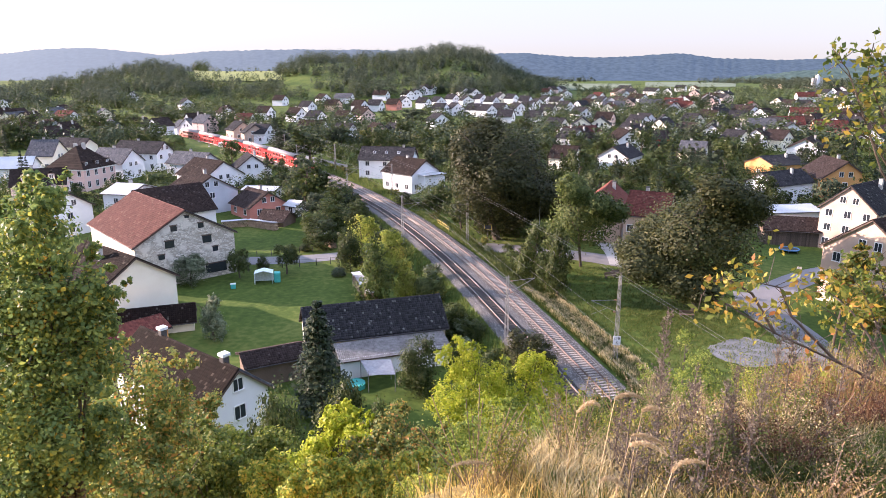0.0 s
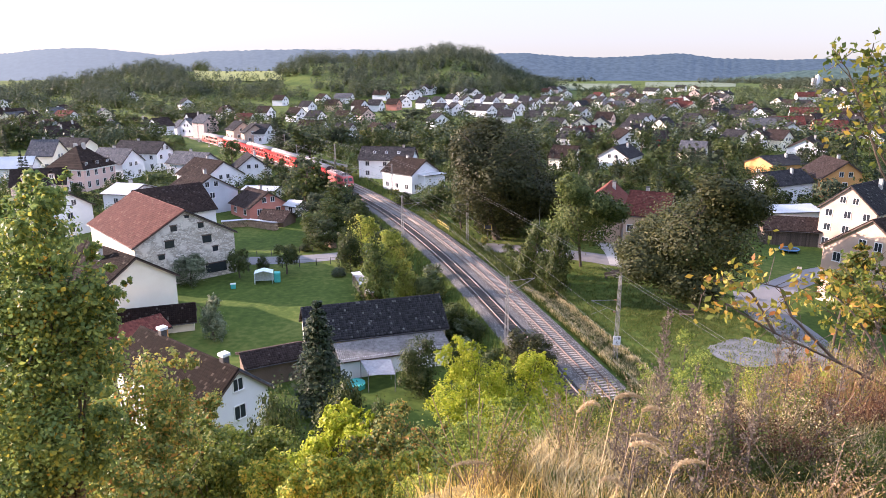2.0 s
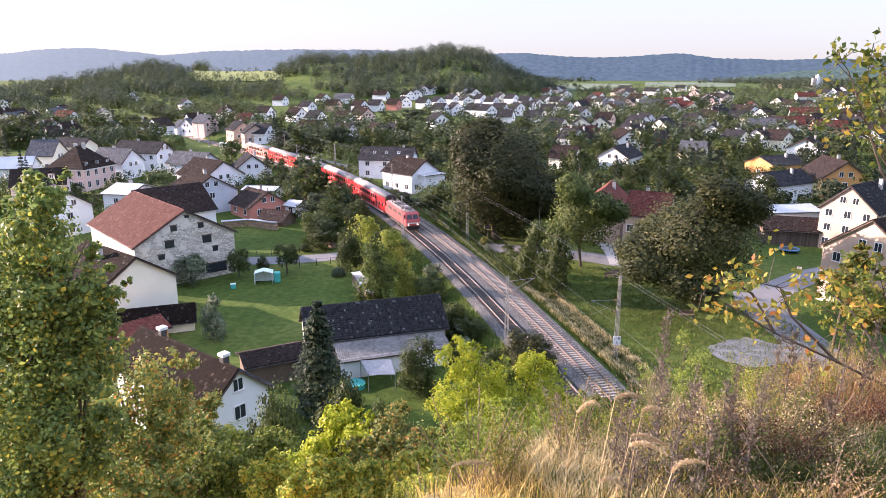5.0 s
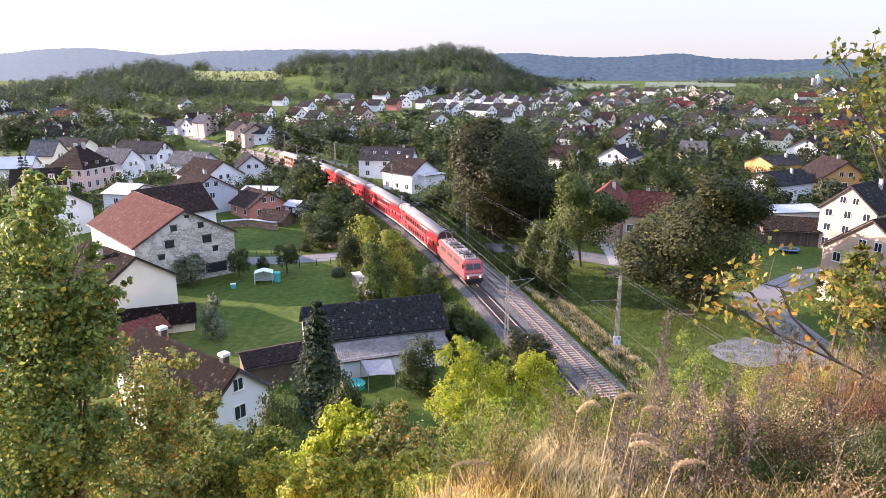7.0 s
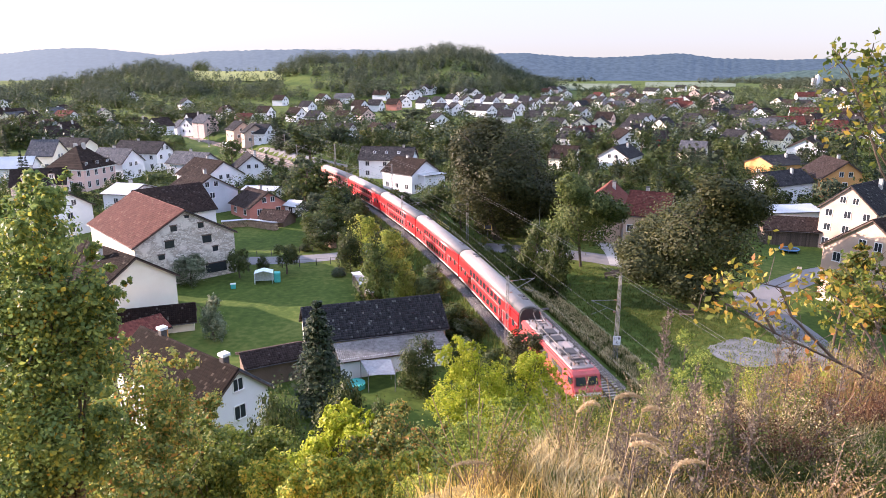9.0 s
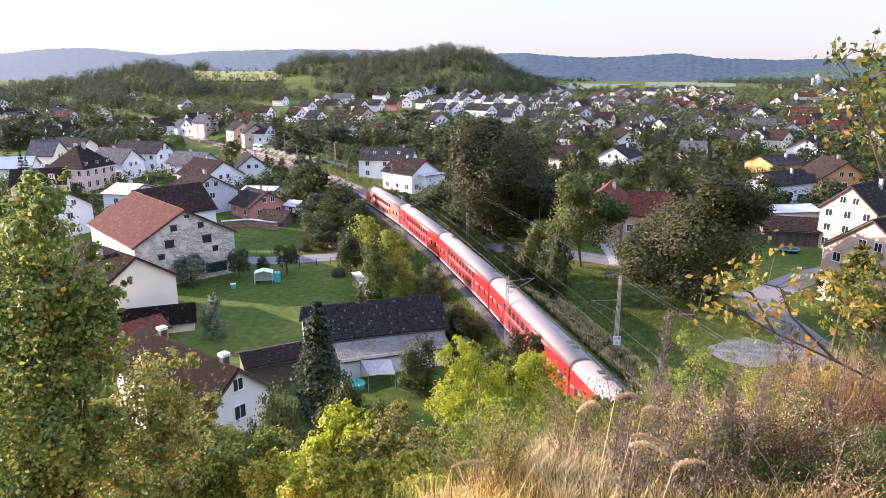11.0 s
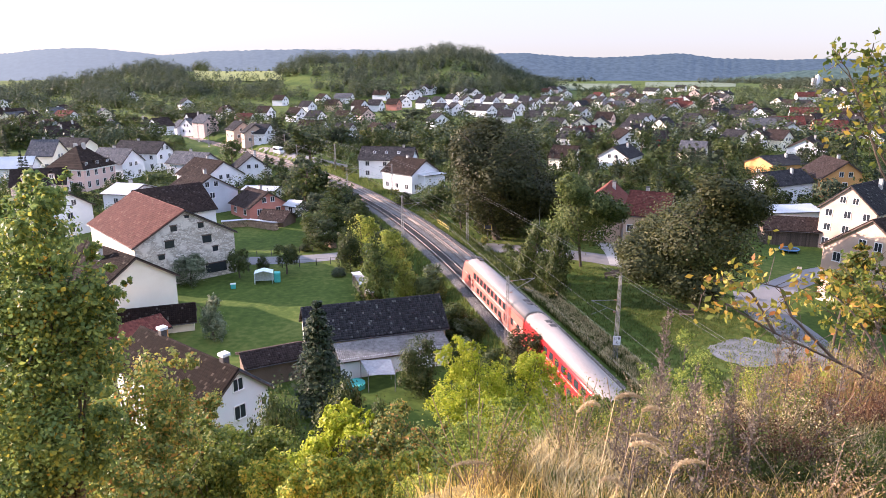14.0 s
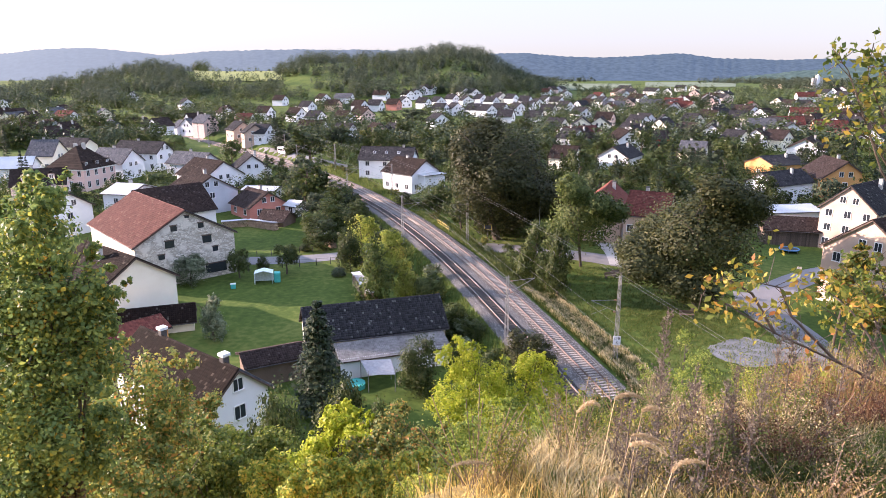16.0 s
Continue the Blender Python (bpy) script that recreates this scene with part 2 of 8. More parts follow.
# ---- mesh helpers ----
def fast(name, verts, faces, mat, normals=None):
    """A mesh from numpy arrays; faces all with the same number of corners; normals: one a vertex, for soft shading."""
    me = bpy.data.meshes.new(name)
    verts, faces = np.asarray(verts, np.float32), np.asarray(faces, np.int32)
    k = faces.shape[1]
    me.vertices.add(len(verts))
    me.vertices.foreach_set("co", verts.ravel())
    me.loops.add(faces.size)
    me.loops.foreach_set("vertex_index", faces.ravel())
    me.polygons.add(len(faces))
    me.polygons.foreach_set("loop_start", np.arange(0, faces.size, k, dtype=np.int32))
    me.update(calc_edges=True)
    me.validate()
    if normals is not None:
        me.polygons.foreach_set("use_smooth", np.ones(len(faces), bool))
        at = me.attributes.new("custom_normal", "FLOAT_VECTOR", "POINT")
        at.data.foreach_set("vector", np.asarray(normals, np.float32).ravel())
    me.materials.append(mat)
    return me


def link(name, me, parent=None, label="", m=None):
    ob = new(name, me)
    if parent:
        ob.parent = parent
    if m is not None:
        ob.matrix_basis = m
    if label:
        tagged(ob, label)
    return ob


def part(name, bm, material, parent, label="", m=None):
    me = bpy.data.meshes.new(name)
    bm.to_mesh(me)
    bm.free()
    for x in material if isinstance(material, (list, tuple)) else (material,):
        me.materials.append(x)
    return link(name, me, parent, label, m)


def thing(name, label, category, m=None, group="", kind=""):
    ob = new(name)
    ob.empty_display_size = 0.3
    if m is not None:
        ob.matrix_basis = m
    return tagged(ob, label, category, group, kind)


def box(bm, x0, x1, y0, y1, z0, z1, mi=0, bevel=0.0):
    vs = [bm.verts.new((x, y, z)) for x in (x0, x1) for y in (y0, y1) for z in (z0, z1)]
    fs = [bm.faces.new([vs[i] for i in q]) for q in ((0, 1, 3, 2), (4, 6, 7, 5), (0, 4, 5, 1), (2, 3, 7, 6), (0, 2, 6, 4), (1, 5, 7, 3))]
    for f in fs:
        f.material_index = mi
    if bevel:
        bmesh.ops.bevel(bm, geom=list({e for f in fs for e in f.edges}), offset=bevel, segments=1, affect="EDGES")
    return vs


def boxed(*dims, bevel=0.0):
    bm = bmesh.new()
    box(bm, *dims, bevel=bevel)
    return bm


def prism(bm, outline, axis_from, axis_to, mi=0):
    """Extrude an outline [(x, z)] along y."""
    a = [bm.verts.new((x, axis_from, z)) for x, z in outline]
    b = [bm.verts.new((x, axis_to, z)) for x, z in outline]
    n = len(outline)
    fs = [bm.faces.new(a[::-1]), bm.faces.new(b)]
    fs += [bm.faces.new((a[i], a[(i + 1) % n], b[(i + 1) % n], b[i])) for i in range(n)]
    for f in fs:
        f.material_index = mi
    return fs


def tube(bm, p, q, r0, r1, seg=7):
    p, q = Vector(p), Vector(q)
    d = (q - p)
    t = d.to_track_quat("Z", "Y").to_matrix()
    ra, rb = [], []
    for i in range(seg):
        a = 2 * math.pi * i / seg
        c = Vector((math.cos(a), math.sin(a), 0))
        ra.append(bm.verts.new(p + t @ (c * r0)))
        rb.append(bm.verts.new(q + t @ (c * r1)))
    for i in range(seg):
        bm.faces.new((ra[i], ra[(i + 1) % seg], rb[(i + 1) % seg], rb[i]))
    bm.faces.new(ra[::-1])
    bm.faces.new(rb)


# ---- the lie of the land ----
BEND = (1.1143194, -4.03298139, -9.41912164, -26.7668513, 5.68250828)


def track_x(y):
    y = np.asarray(y, float)
    q = np.clip(y, 45, 330)
    d = (q - 100) / 100
    return np.polyval(BEND, d) + np.polyval(np.polyder(BEND), d) / 100 * (y - q)


def track_slope(y):
    return np.polyval(np.polyder(BEND), (np.clip(y, 45, 330) - 100) / 100) / 100


def sst(a, b, v):
    t = np.clip((v - a) / (b - a), 0, 1)
    return t * t * (3 - 2 * t)


CREST_U = (-0.66, -0.57, -0.5, -0.42, -0.35, -0.29, -0.23, -0.2, -0.07, 0, 0.055, 0.1, 0.15, 0.9)
CREST_Z = (0, 2, 12, 24, 22, 21, 22, 32, 33, 42, 37, 16, 0, 0)


def terrain(x, y):
    x, y = np.asarray(x, float), np.asarray(y, float)
    s = (x - track_x(y)) / np.sqrt(1 + track_slope(y) ** 2)
    base = -3 + 1.2 * sst(-6, 6, s) + 1.2 * sst(130, 260, y) * sst(6, -6, s)
    base = base + 11 * (1 - np.exp(-np.maximum(0, y - 140) * 0.0028))
    e = sst(4.4, 8.5, abs(s))
    v = -0.62 * (1 - e) + base * e
    c = np.interp(x / np.maximum(y, 50), CREST_U, CREST_Z)
    v = v + c * sst(500, 850, y) * (1 - 0.5 * sst(860, 1500, y))
    ys = np.clip(4.2 + 0.75 * x, 1.5, 14)
    h = 29.4 - 0.3 * np.minimum(y, ys) - 1.05 * np.maximum(0, y - ys)
    h = np.minimum(h, -0.6 + 3.5 * np.maximum(0, abs(s) - 5.5))
    return np.maximum(v, h)


def tz(x, y):
    return float(terrain(x, y))


def ground_material():
    m, n, l, b = node_mat("meadow_and_earth")
    tc = n.new("ShaderNodeTexCoord")
    n1, n2, n3 = (n.new("ShaderNodeTexNoise") for _ in range(3))
    for k, s, d in ((n1, 0.045, 4), (n2, 1.1, 9), (n3, 7, 4)):
        k.inputs["Scale"].default_value, k.inputs["Detail"].default_value = s, d
        l.new(tc.outputs["Object"], k.inputs["Vector"])
    mix = n.new("ShaderNodeMix")
    mix.data_type = "FLOAT"
    mix.inputs[0].default_value = 0.45
    l.new(n1.outputs["Fac"], mix.inputs[2])
    l.new(n2.outputs["Fac"], mix.inputs[3])
    r = ramp(n, [(0.36, (0.036, 0.06, 0.012)), (0.5, (0.064, 0.096, 0.018)), (0.64, (0.12, 0.135, 0.034))])
    l.new(mix.outputs[0], r.inputs["Fac"])
    l.new(r.outputs["Color"], b.inputs["Base Color"])
    b.inputs["Roughness"].default_value = 0.95
    b.inputs["Specular IOR Level"].default_value = 0.1
    bp = n.new("ShaderNodeBump")
    bp.inputs["Strength"].default_value, bp.inputs["Distance"].default_value = 0.5, 0.06
    l.new(n3.outputs["Fac"], bp.inputs["Height"])
    l.new(bp.outputs[0], b.inputs["Normal"])
    return m


def grid_mesh(name, X, Y, Z, mat):
    r, c = X.shape
    v = np.stack([X.ravel(), Y.ravel(), Z.ravel()], 1)
    i = np.arange(r * c).reshape(r, c)
    f = np.stack([i[:-1, :-1].ravel(), i[:-1, 1:].ravel(), i[1:, 1:].ravel(), i[1:, :-1].ravel()], 1)
    me = fast(name, v, f, mat)
    me.polygons.foreach_set("use_smooth", np.ones(len(f), bool))
    return me


def build_ground():
    yy = np.concatenate([-np.geomspace(400, 1, 14), np.arange(0, 60, 0.9), np.arange(60, 360, 2.5), np.geomspace(362, 4600, 70)])
    xx = np.sinh(np.linspace(-7.0, 7.0, 330)) * 6.0
    X, Y = np.meshgrid(xx, yy)
    Z = terrain(X, Y)
    Z = np.where(Y < 0, 29.4 + np.minimum(-Y, 60) * 0.3, Z)
    Z = np.where(Y < 0, np.minimum(Z, -0.6 + 3.5 * np.maximum(0, abs(X - track_x(Y)) - 5.5)), Z)
    tagged(link("ground", grid_mesh("ground", X, Y, Z, ground_material())), "green meadow ground falling from the hillside to the valley", "ground", "", "structure")


def ribbon(name, pts, half, mat, lift=0.05, step=1.5, label="", category="road"):
    """A strip along a line in plan that follows the land."""
    P = []
    for (x0, y0), (x1, y1) in zip(pts, pts[1:]):
        k = max(2, int(math.hypot(x1 - x0, y1 - y0) / step))
        P += [(x0 + (x1 - x0) * i / k, y0 + (y1 - y0) * i / k) for i in range(k)]
    P = np.array(P + [pts[-1]])
    for _ in range(12):
        P[1:-1] = (P[:-2] + 2 * P[1:-1] + P[2:]) / 4
    d = np.gradient(P, axis=0)
    d /= np.linalg.norm(d, axis=1)[:, None]
    nrm = np.stack([d[:, 1], -d[:, 0]], 1)
    offs = np.linspace(-half, half, 5)
    X = P[:, :1] + nrm[:, :1] * offs
    Y = P[:, 1:] + nrm[:, 1:] * offs
    Z = terrain(X, Y) + lift
    return tagged(link(name, grid_mesh(name, X, Y, Z, mat)), label, category, "", "structure")


build_ground()


# ---- railway ----
LINE_Y = np.linspace(-160, 700, 8601)


def rail_line(off):
    s = track_slope(LINE_Y)
    k = np.sqrt(1 + s * s)
    return track_x(LINE_Y) + off / k, LINE_Y - off * s / k


def sweep(profile, off, y0, y1, step, mat, name):
    """A cross-section [(sideways, height)] drawn along the line."""
    ys = np.arange(y0, y1, step)
    s = track_slope(ys)
    k = np.sqrt(1 + s * s)
    xs, yc = track_x(ys), ys
    a = np.array(profile)
    X = xs[:, None] + (a[:, 0] + off)[None] / k[:, None]
    Y = yc[:, None] - (a[:, 0] + off)[None] * (s / k)[:, None]
    Z = np.repeat(a[:, 1][None], len(ys), 0)
    return grid_mesh(name, X, Y, Z, mat)


M_BALLAST_NEW = surface("pale_ballast", (0.04, 0.037, 0.035), (0.16, 0.152, 0.145), 0.95, 6, 0.4, 1.0, 0.08)
M_BALLAST_DARK = surface("dark_ballast", (0.014, 0.012, 0.011), (0.05, 0.044, 0.04), 0.95, 9, 0.4, 1.0, 0.08)
M_BALLAST_OLD = surface("rusty_ballast", (0.04, 0.031, 0.025), (0.15, 0.118, 0.097), 0.95, 6, 0.4, 1.0, 0.08)


def build_railway():
    t = thing("railway_track", "double railway track on ballast with rusty rails", "railway track", kind="structure")
    link("ballast", sweep([(-4.9, -1.0), (-3.9, -0.26), (-3.15, -0.2)], 0, -150, 480, 1.5, M_BALLAST_NEW, "ballast"), t, "pale crushed stone ballast")
    link("ballast", sweep([(-3.15, -0.2), (-2.0, -0.22), (-0.75, -0.2)], 0, -150, 480, 1.5, M_BALLAST_DARK, "ballast"), t, "dark oily ballast between the rails")
    link("ballast", sweep([(-0.75, -0.2), (-0.4, -0.17), (0.2, -0.2)], 0, -150, 480, 1.5, M_BALLAST_NEW, "ballast"), t, "pale crushed stone ballast")
    link("ballast", sweep([(0.2, -0.2), (0.45, -0.22), (0.7, -0.2), (3.3, -0.2), (3.9, -0.26), (4.9, -1.0)], 0, -150, 480, 1.5, M_BALLAST_OLD, "ballast"), t, "brownish crushed stone ballast")
    for off in (-2.72, -1.28, 1.28, 2.72):
        link("rail", sweep([(-0.07, -0.16), (-0.03, -0.13), (-0.036, -0.01), (0.036, -0.01), (0.03, -0.13), (0.07, -0.16)], off, -150, 480, 1.2, M_RAIL, "rail"), t)
        link("rail_head", sweep([(-0.037, -0.03), (-0.036, 0.0), (0.036, 0.0), (0.037, -0.03)], off, -150, 480, 1.2, M_RAILTOP if off < 0 else M_RAIL, "rail_head"), t)
    for off, mat in ((-2, M_SLEEPER_DARK), (2, M_SLEEPER_OLD)):
        me = bpy.data.meshes.new("sleeper")
        bm = boxed(-1.3, 1.3, -0.13, 0.13, -0.36, -0.155, bevel=0.02)
        bm.to_mesh(me)
        bm.free()
        me.materials.append(mat)
        lx, ly = rail_line(off)
        arc = np.concatenate([[0], np.cumsum(np.hypot(np.diff(lx), np.diff(ly)))])
        a0 = np.interp(52, ly, arc)
        rest_v, rest_f = [], []
        cube = np.array([[x, y, z] for x in (-1.3, 1.3) for y in (-0.13, 0.13) for z in (-0.36, -0.155)])
        quad = np.array([(0, 1, 3, 2), (4, 6, 7, 5), (0, 4, 5, 1), (2, 3, 7, 6), (1, 5, 7, 3)])
        for i in range(int((np.interp(330, ly, arc) - a0) / 0.6)):
            a = a0 + i * 0.6
            x, y = np.interp(a, arc, lx), np.interp(a, arc, ly)
            yaw = -math.atan(float(track_slope(y))) + random.uniform(-0.012, 0.012)
            if i < 150:
                link("sleeper", me, t, m=Matrix.Translation((x, y, random.uniform(-0.01, 0.01))) @ Matrix.Rotation(yaw, 4, "Z"))
            else:
                c, s = math.cos(yaw), math.sin(yaw)
                rest_f.append(quad + 8 * len(rest_v))
                rest_v.append(cube @ np.array([[c, s, 0], [-s, c, 0], [0, 0, 1]]) + (x, y, 0))
        tagged(link("sleepers", fast("sleepers", np.concatenate(rest_v), np.concatenate(rest_f), mat), t), kind="stuff")


build_railway()


def ballast_stones(s0, s1, n, mat, label, seed):
    """Loose angular stones along the ballast bed."""
    rng = np.random.default_rng(seed)
    ys = 1 / rng.uniform(1 / 150, 1 / 52, n)
    off = rng.uniform(s0, s1, n)
    sl = track_slope(ys)
    k = np.sqrt(1 + sl * sl)
    z = np.where(abs(off) > 3.9, -0.26 - (abs(off) - 3.9) * 0.74, -0.21)
    C = np.stack([track_x(ys) + off / k, ys - off * sl / k, z], 1)
    R = rng.uniform(0.03, 0.075, n)[:, None, None]
    D = np.array([(1, 0, 0), (-1, 0, 0), (0, 1, 0), (0, -1, 0), (0, 0, 1)]) * rng.uniform(0.6, 1.4, (n, 5, 1)) + rng.normal(0, 0.25, (n, 5, 3))
    v = (C[:, None] + D * R).reshape(-1, 3)
    f = (np.arange(n)[:, None, None] * 5 + np.array([(0, 2, 4), (2, 1, 4), (1, 3, 4), (3, 0, 4)])[None]).reshape(-1, 3)
    tagged(link("ballast_stones", fast("ballast_stones", v, f, mat)), label, "ballast", "", "stuff")


def stones_material(name, stops):
    m, n, l, b = node_mat(name)
    g = n.new("ShaderNodeNewGeometry")
    r = ramp(n, stops)
    l.new(g.outputs["Random Per Island"], r.inputs["Fac"])
    l.new(r.outputs["Color"], b.inputs["Base Color"])
    b.inputs["Roughness"].default_value = 0.9
    return m


M_STONE_PALE = stones_material("pale_stones", [(0, (0.035, 0.032, 0.03)), (0.6, (0.12, 0.113, 0.107)), (1, (0.32, 0.305, 0.29))])
M_STONE_BROWN = stones_material("brownish_stones", [(0, (0.028, 0.023, 0.02)), (0.6, (0.09, 0.073, 0.062)), (1, (0.22, 0.19, 0.165))])
ballast_stones(-4.9, -3.2, 9000, M_STONE_PALE, "loose pale ballast stones beside the rails", 1)
ballast_stones(-0.75, 0.5, 6000, M_STONE_PALE, "loose pale ballast stones between the tracks", 2)
ballast_stones(0.5, 3.4, 9000, M_STONE_BROWN, "loose brownish ballast stones between the sleepers", 3)
ballast_stones(3.4, 4.9, 9000, M_STONE_PALE, "loose grey ballast stones on the bank", 4)

# ---- the train ----
M_RED = plain("train_red", (0.52, 0.022, 0.022), 0.32)
M_FADED = plain("sun_faded_red", (0.5, 0.13, 0.095), 0.45)
M_RED2 = plain("locomotive_red", (0.5, 0.085, 0.08), 0.42)
M_ROOFGREY = surface("train_roof_grey", (0.2, 0.178, 0.166), (0.29, 0.26, 0.243), 0.55, 5, 0.35, 0.05)
M_LOCOROOF = surface("sooty_roof", (0.2, 0.165, 0.155), (0.4, 0.34, 0.32), 0.8, 6, 0.6, 0.1)
M_PALE = plain("pale_stripe", (0.66, 0.58, 0.52), 0.45)
M_BOGIE = plain("bogie_black", (0.03, 0.028, 0.026), 0.7)
M_EQUIP = plain("roof_equipment", (0.06, 0.055, 0.055), 0.6, 0.3)
M_INSUL = plain("insulator", (0.25, 0.12, 0.08), 0.4)
M_LOUVRE = surface("brown_louvres", (0.03, 0.025, 0.022), (0.09, 0.075, 0.066), 0.6, 5, 0.5, 0.1)
M_HEAD = glowing("headlamp", (1.0, 0.92, 0.75), 3.0)


def bogie(parent, y, wheels=2.5):
    bm = bmesh.new()
    box(bm, -1.15, 1.15, y - wheels / 2 - 0.7, y + wheels / 2 + 0.7, 0.45, 0.8, bevel=0.05)
    b = part("bogie", bm, M_BOGIE, parent)
    for dy in (-wheels / 2, wheels / 2):
        bm = bmesh.new()
        for sx in (-0.75, 0.75):
            tube(bm, (sx - 0.07, y + dy, 0.46), (sx + 0.07, y + dy, 0.46), 0.46, 0.46, 16)
        tube(bm, (-0.7, y + dy, 0.46), (0.7, y + dy, 0.46), 0.08, 0.08, 8)
        part("wheelset", bm, M_BOGIE, b)


def shell(outline, y0, y1, mat, name, parent, label="", taper=0.0):
    """A body from half an outline [(x, z)] mirrored; with taper the rear end leans in at the top."""
    full = outline + [(-x, z) for x, z in reversed(outline) if x > 1e-6]
    bm = bmesh.new()
    prism(bm, full, y0, y1)
    if taper:
        for v in bm.verts:
            if v.co.y < y0 + 0.01:
                k = max(0, v.co.z - 1.6)
                v.co.y += k * taper
                v.co.x *= 1 - 0.05 * k
                v.co.z -= 0.16 * max(0, v.co.z - 3.6)
    bmesh.ops.recalc_face_normals(bm, faces=bm.faces)
    for f in bm.faces:
        f.smooth = abs(f.normal.y) < 0.5 and f.normal.z > 0.1
    return part(name, bm, mat, parent, label)


def coach(cab=False):
    """A double-deck carriage, 26.8 m, forward along +y."""
    c = thing("railway_carriage", "red double-deck railway carriage with pale grey roof" if not cab else "faded red double-deck driving trailer with sloping cab end at the rear", "train carriage", group="carriages of the train")
    h = 13.12
    y0 = -h
    tp = 0.55 if cab else 0.0
    shell([(1.32, 0.38), (1.39, 0.8), (1.4, 2.3), (1.39, 3.5), (1.28, 3.85)], y0, h, M_FADED if cab else M_RED, "body", c, taper=tp)
    shell([(1.285, 3.84), (1.1, 4.25), (0.8, 4.48), (0.4, 4.6), (0, 4.63)], y0 + (1.15 if cab else 0), h, M_ROOFGREY, "roof", c, taper=0.5 if cab else 0)
    for s in (-1, 1):
        bm = bmesh.new()
        box(bm, s * 1.395 - 0.012, s * 1.395 + 0.012, y0 + 0.4, h - 0.1, 0.42, 0.62)
        part("skirt_stripe", bm, M_PALE, c)
        bm = bmesh.new()
        box(bm, s * 1.4 - 0.012, s * 1.4 + 0.012, y0 + (1.6 if cab else 0.2), h - 0.1, 2.36, 2.44)
        part("waist_stripe", bm, M_PALE, c)
        ups, downs, mids, doors = [], [], [], []
        for i in range(9):
            ups.append(-6.4 + i * 1.6)
        for i in range(7):
            downs.append(-4.8 + i * 1.6)
        mids = [-11.6, -9.4, 9.4, 11.6] if not cab else [-9.0, 9.4, 11.6]
        doors = [-7.0, 7.0]
        for ys, z0, z1, wd, nm in ((ups, 2.66, 3.46, 1.12, "window"), (downs, 1.02, 1.82, 1.12, "window"), (mids, 1.75, 2.55, 0.9, "window")):
            for y in ys:
                bm = boxed(s * 1.402 - 0.02, s * 1.402 + 0.02, y - wd / 2, y + wd / 2, z0, z1)
                if z0 > 2.6:
                    for v in bm.verts:
                        v.co.x -= s * 0.02 * (v.co.z > 3)
                part(nm, bm, M_GLASS, c)
        for y in doors:
            d = part("door", boxed(s * 1.404 - 0.02, s * 1.404 + 0.02, y - 0.75, y + 0.75, 0.62, 2.5), M_FADED if cab else M_RED, c)
            for k in (-0.36, 0.36):
                part("door_window", boxed(s * 1.41 - 0.02, s * 1.41 + 0.02, y + k - 0.2, y + k + 0.2, 1.2, 2.3), M_GLASS, d)
            for k in (-0.8, 0.8):
                part("door_edge", boxed(s * 1.41 - 0.02, s * 1.41 + 0.02, y + k - 0.028, y + k + 0.028, 0.62, 2.5), M_PALE, d)
    bellows = [(1.22, 0.6), (1.24, 3.6), (1.0, 4.2), (0.5, 4.45), (0, 4.48)]
    shell(bellows, h - 0.05, h + 0.27, M_BOGIE, "gangway", c, "black rubber gangway bellows")
    if cab:
        bm = bmesh.new()
        a = [bm.verts.new(p) for p in ((-0.95, -h + 0.63, 2.75), (0.95, -h + 0.63, 2.75), (0.85, -h + 1.03, 3.5), (-0.85, -h + 1.03, 3.5))]
        b2 = [bm.verts.new(v.co + Vector((0, -0.05, 0))) for v in a]
        bm.faces.new(b2)
        for i in range(4):
            bm.faces.new((a[i], a[(i + 1) % 4], b2[(i + 1) % 4], b2[i]))
        part("windscreen", bm, M_GLASS, c)
    else:
        shell(bellows, -h - 0.27, -h + 0.05, M_BOGIE, "gangway", c, "black rubber gangway bellows")
    for y in (-10.4, -9.2, 9.2, 10.4):
        part("roof_vent", boxed(-0.75, -0.05, y - 0.35, y + 0.35, 4.5, 4.66, bevel=0.03), M_EQUIP, c)
    for y in (-10, 10):
        bogie(c, y)
    return c


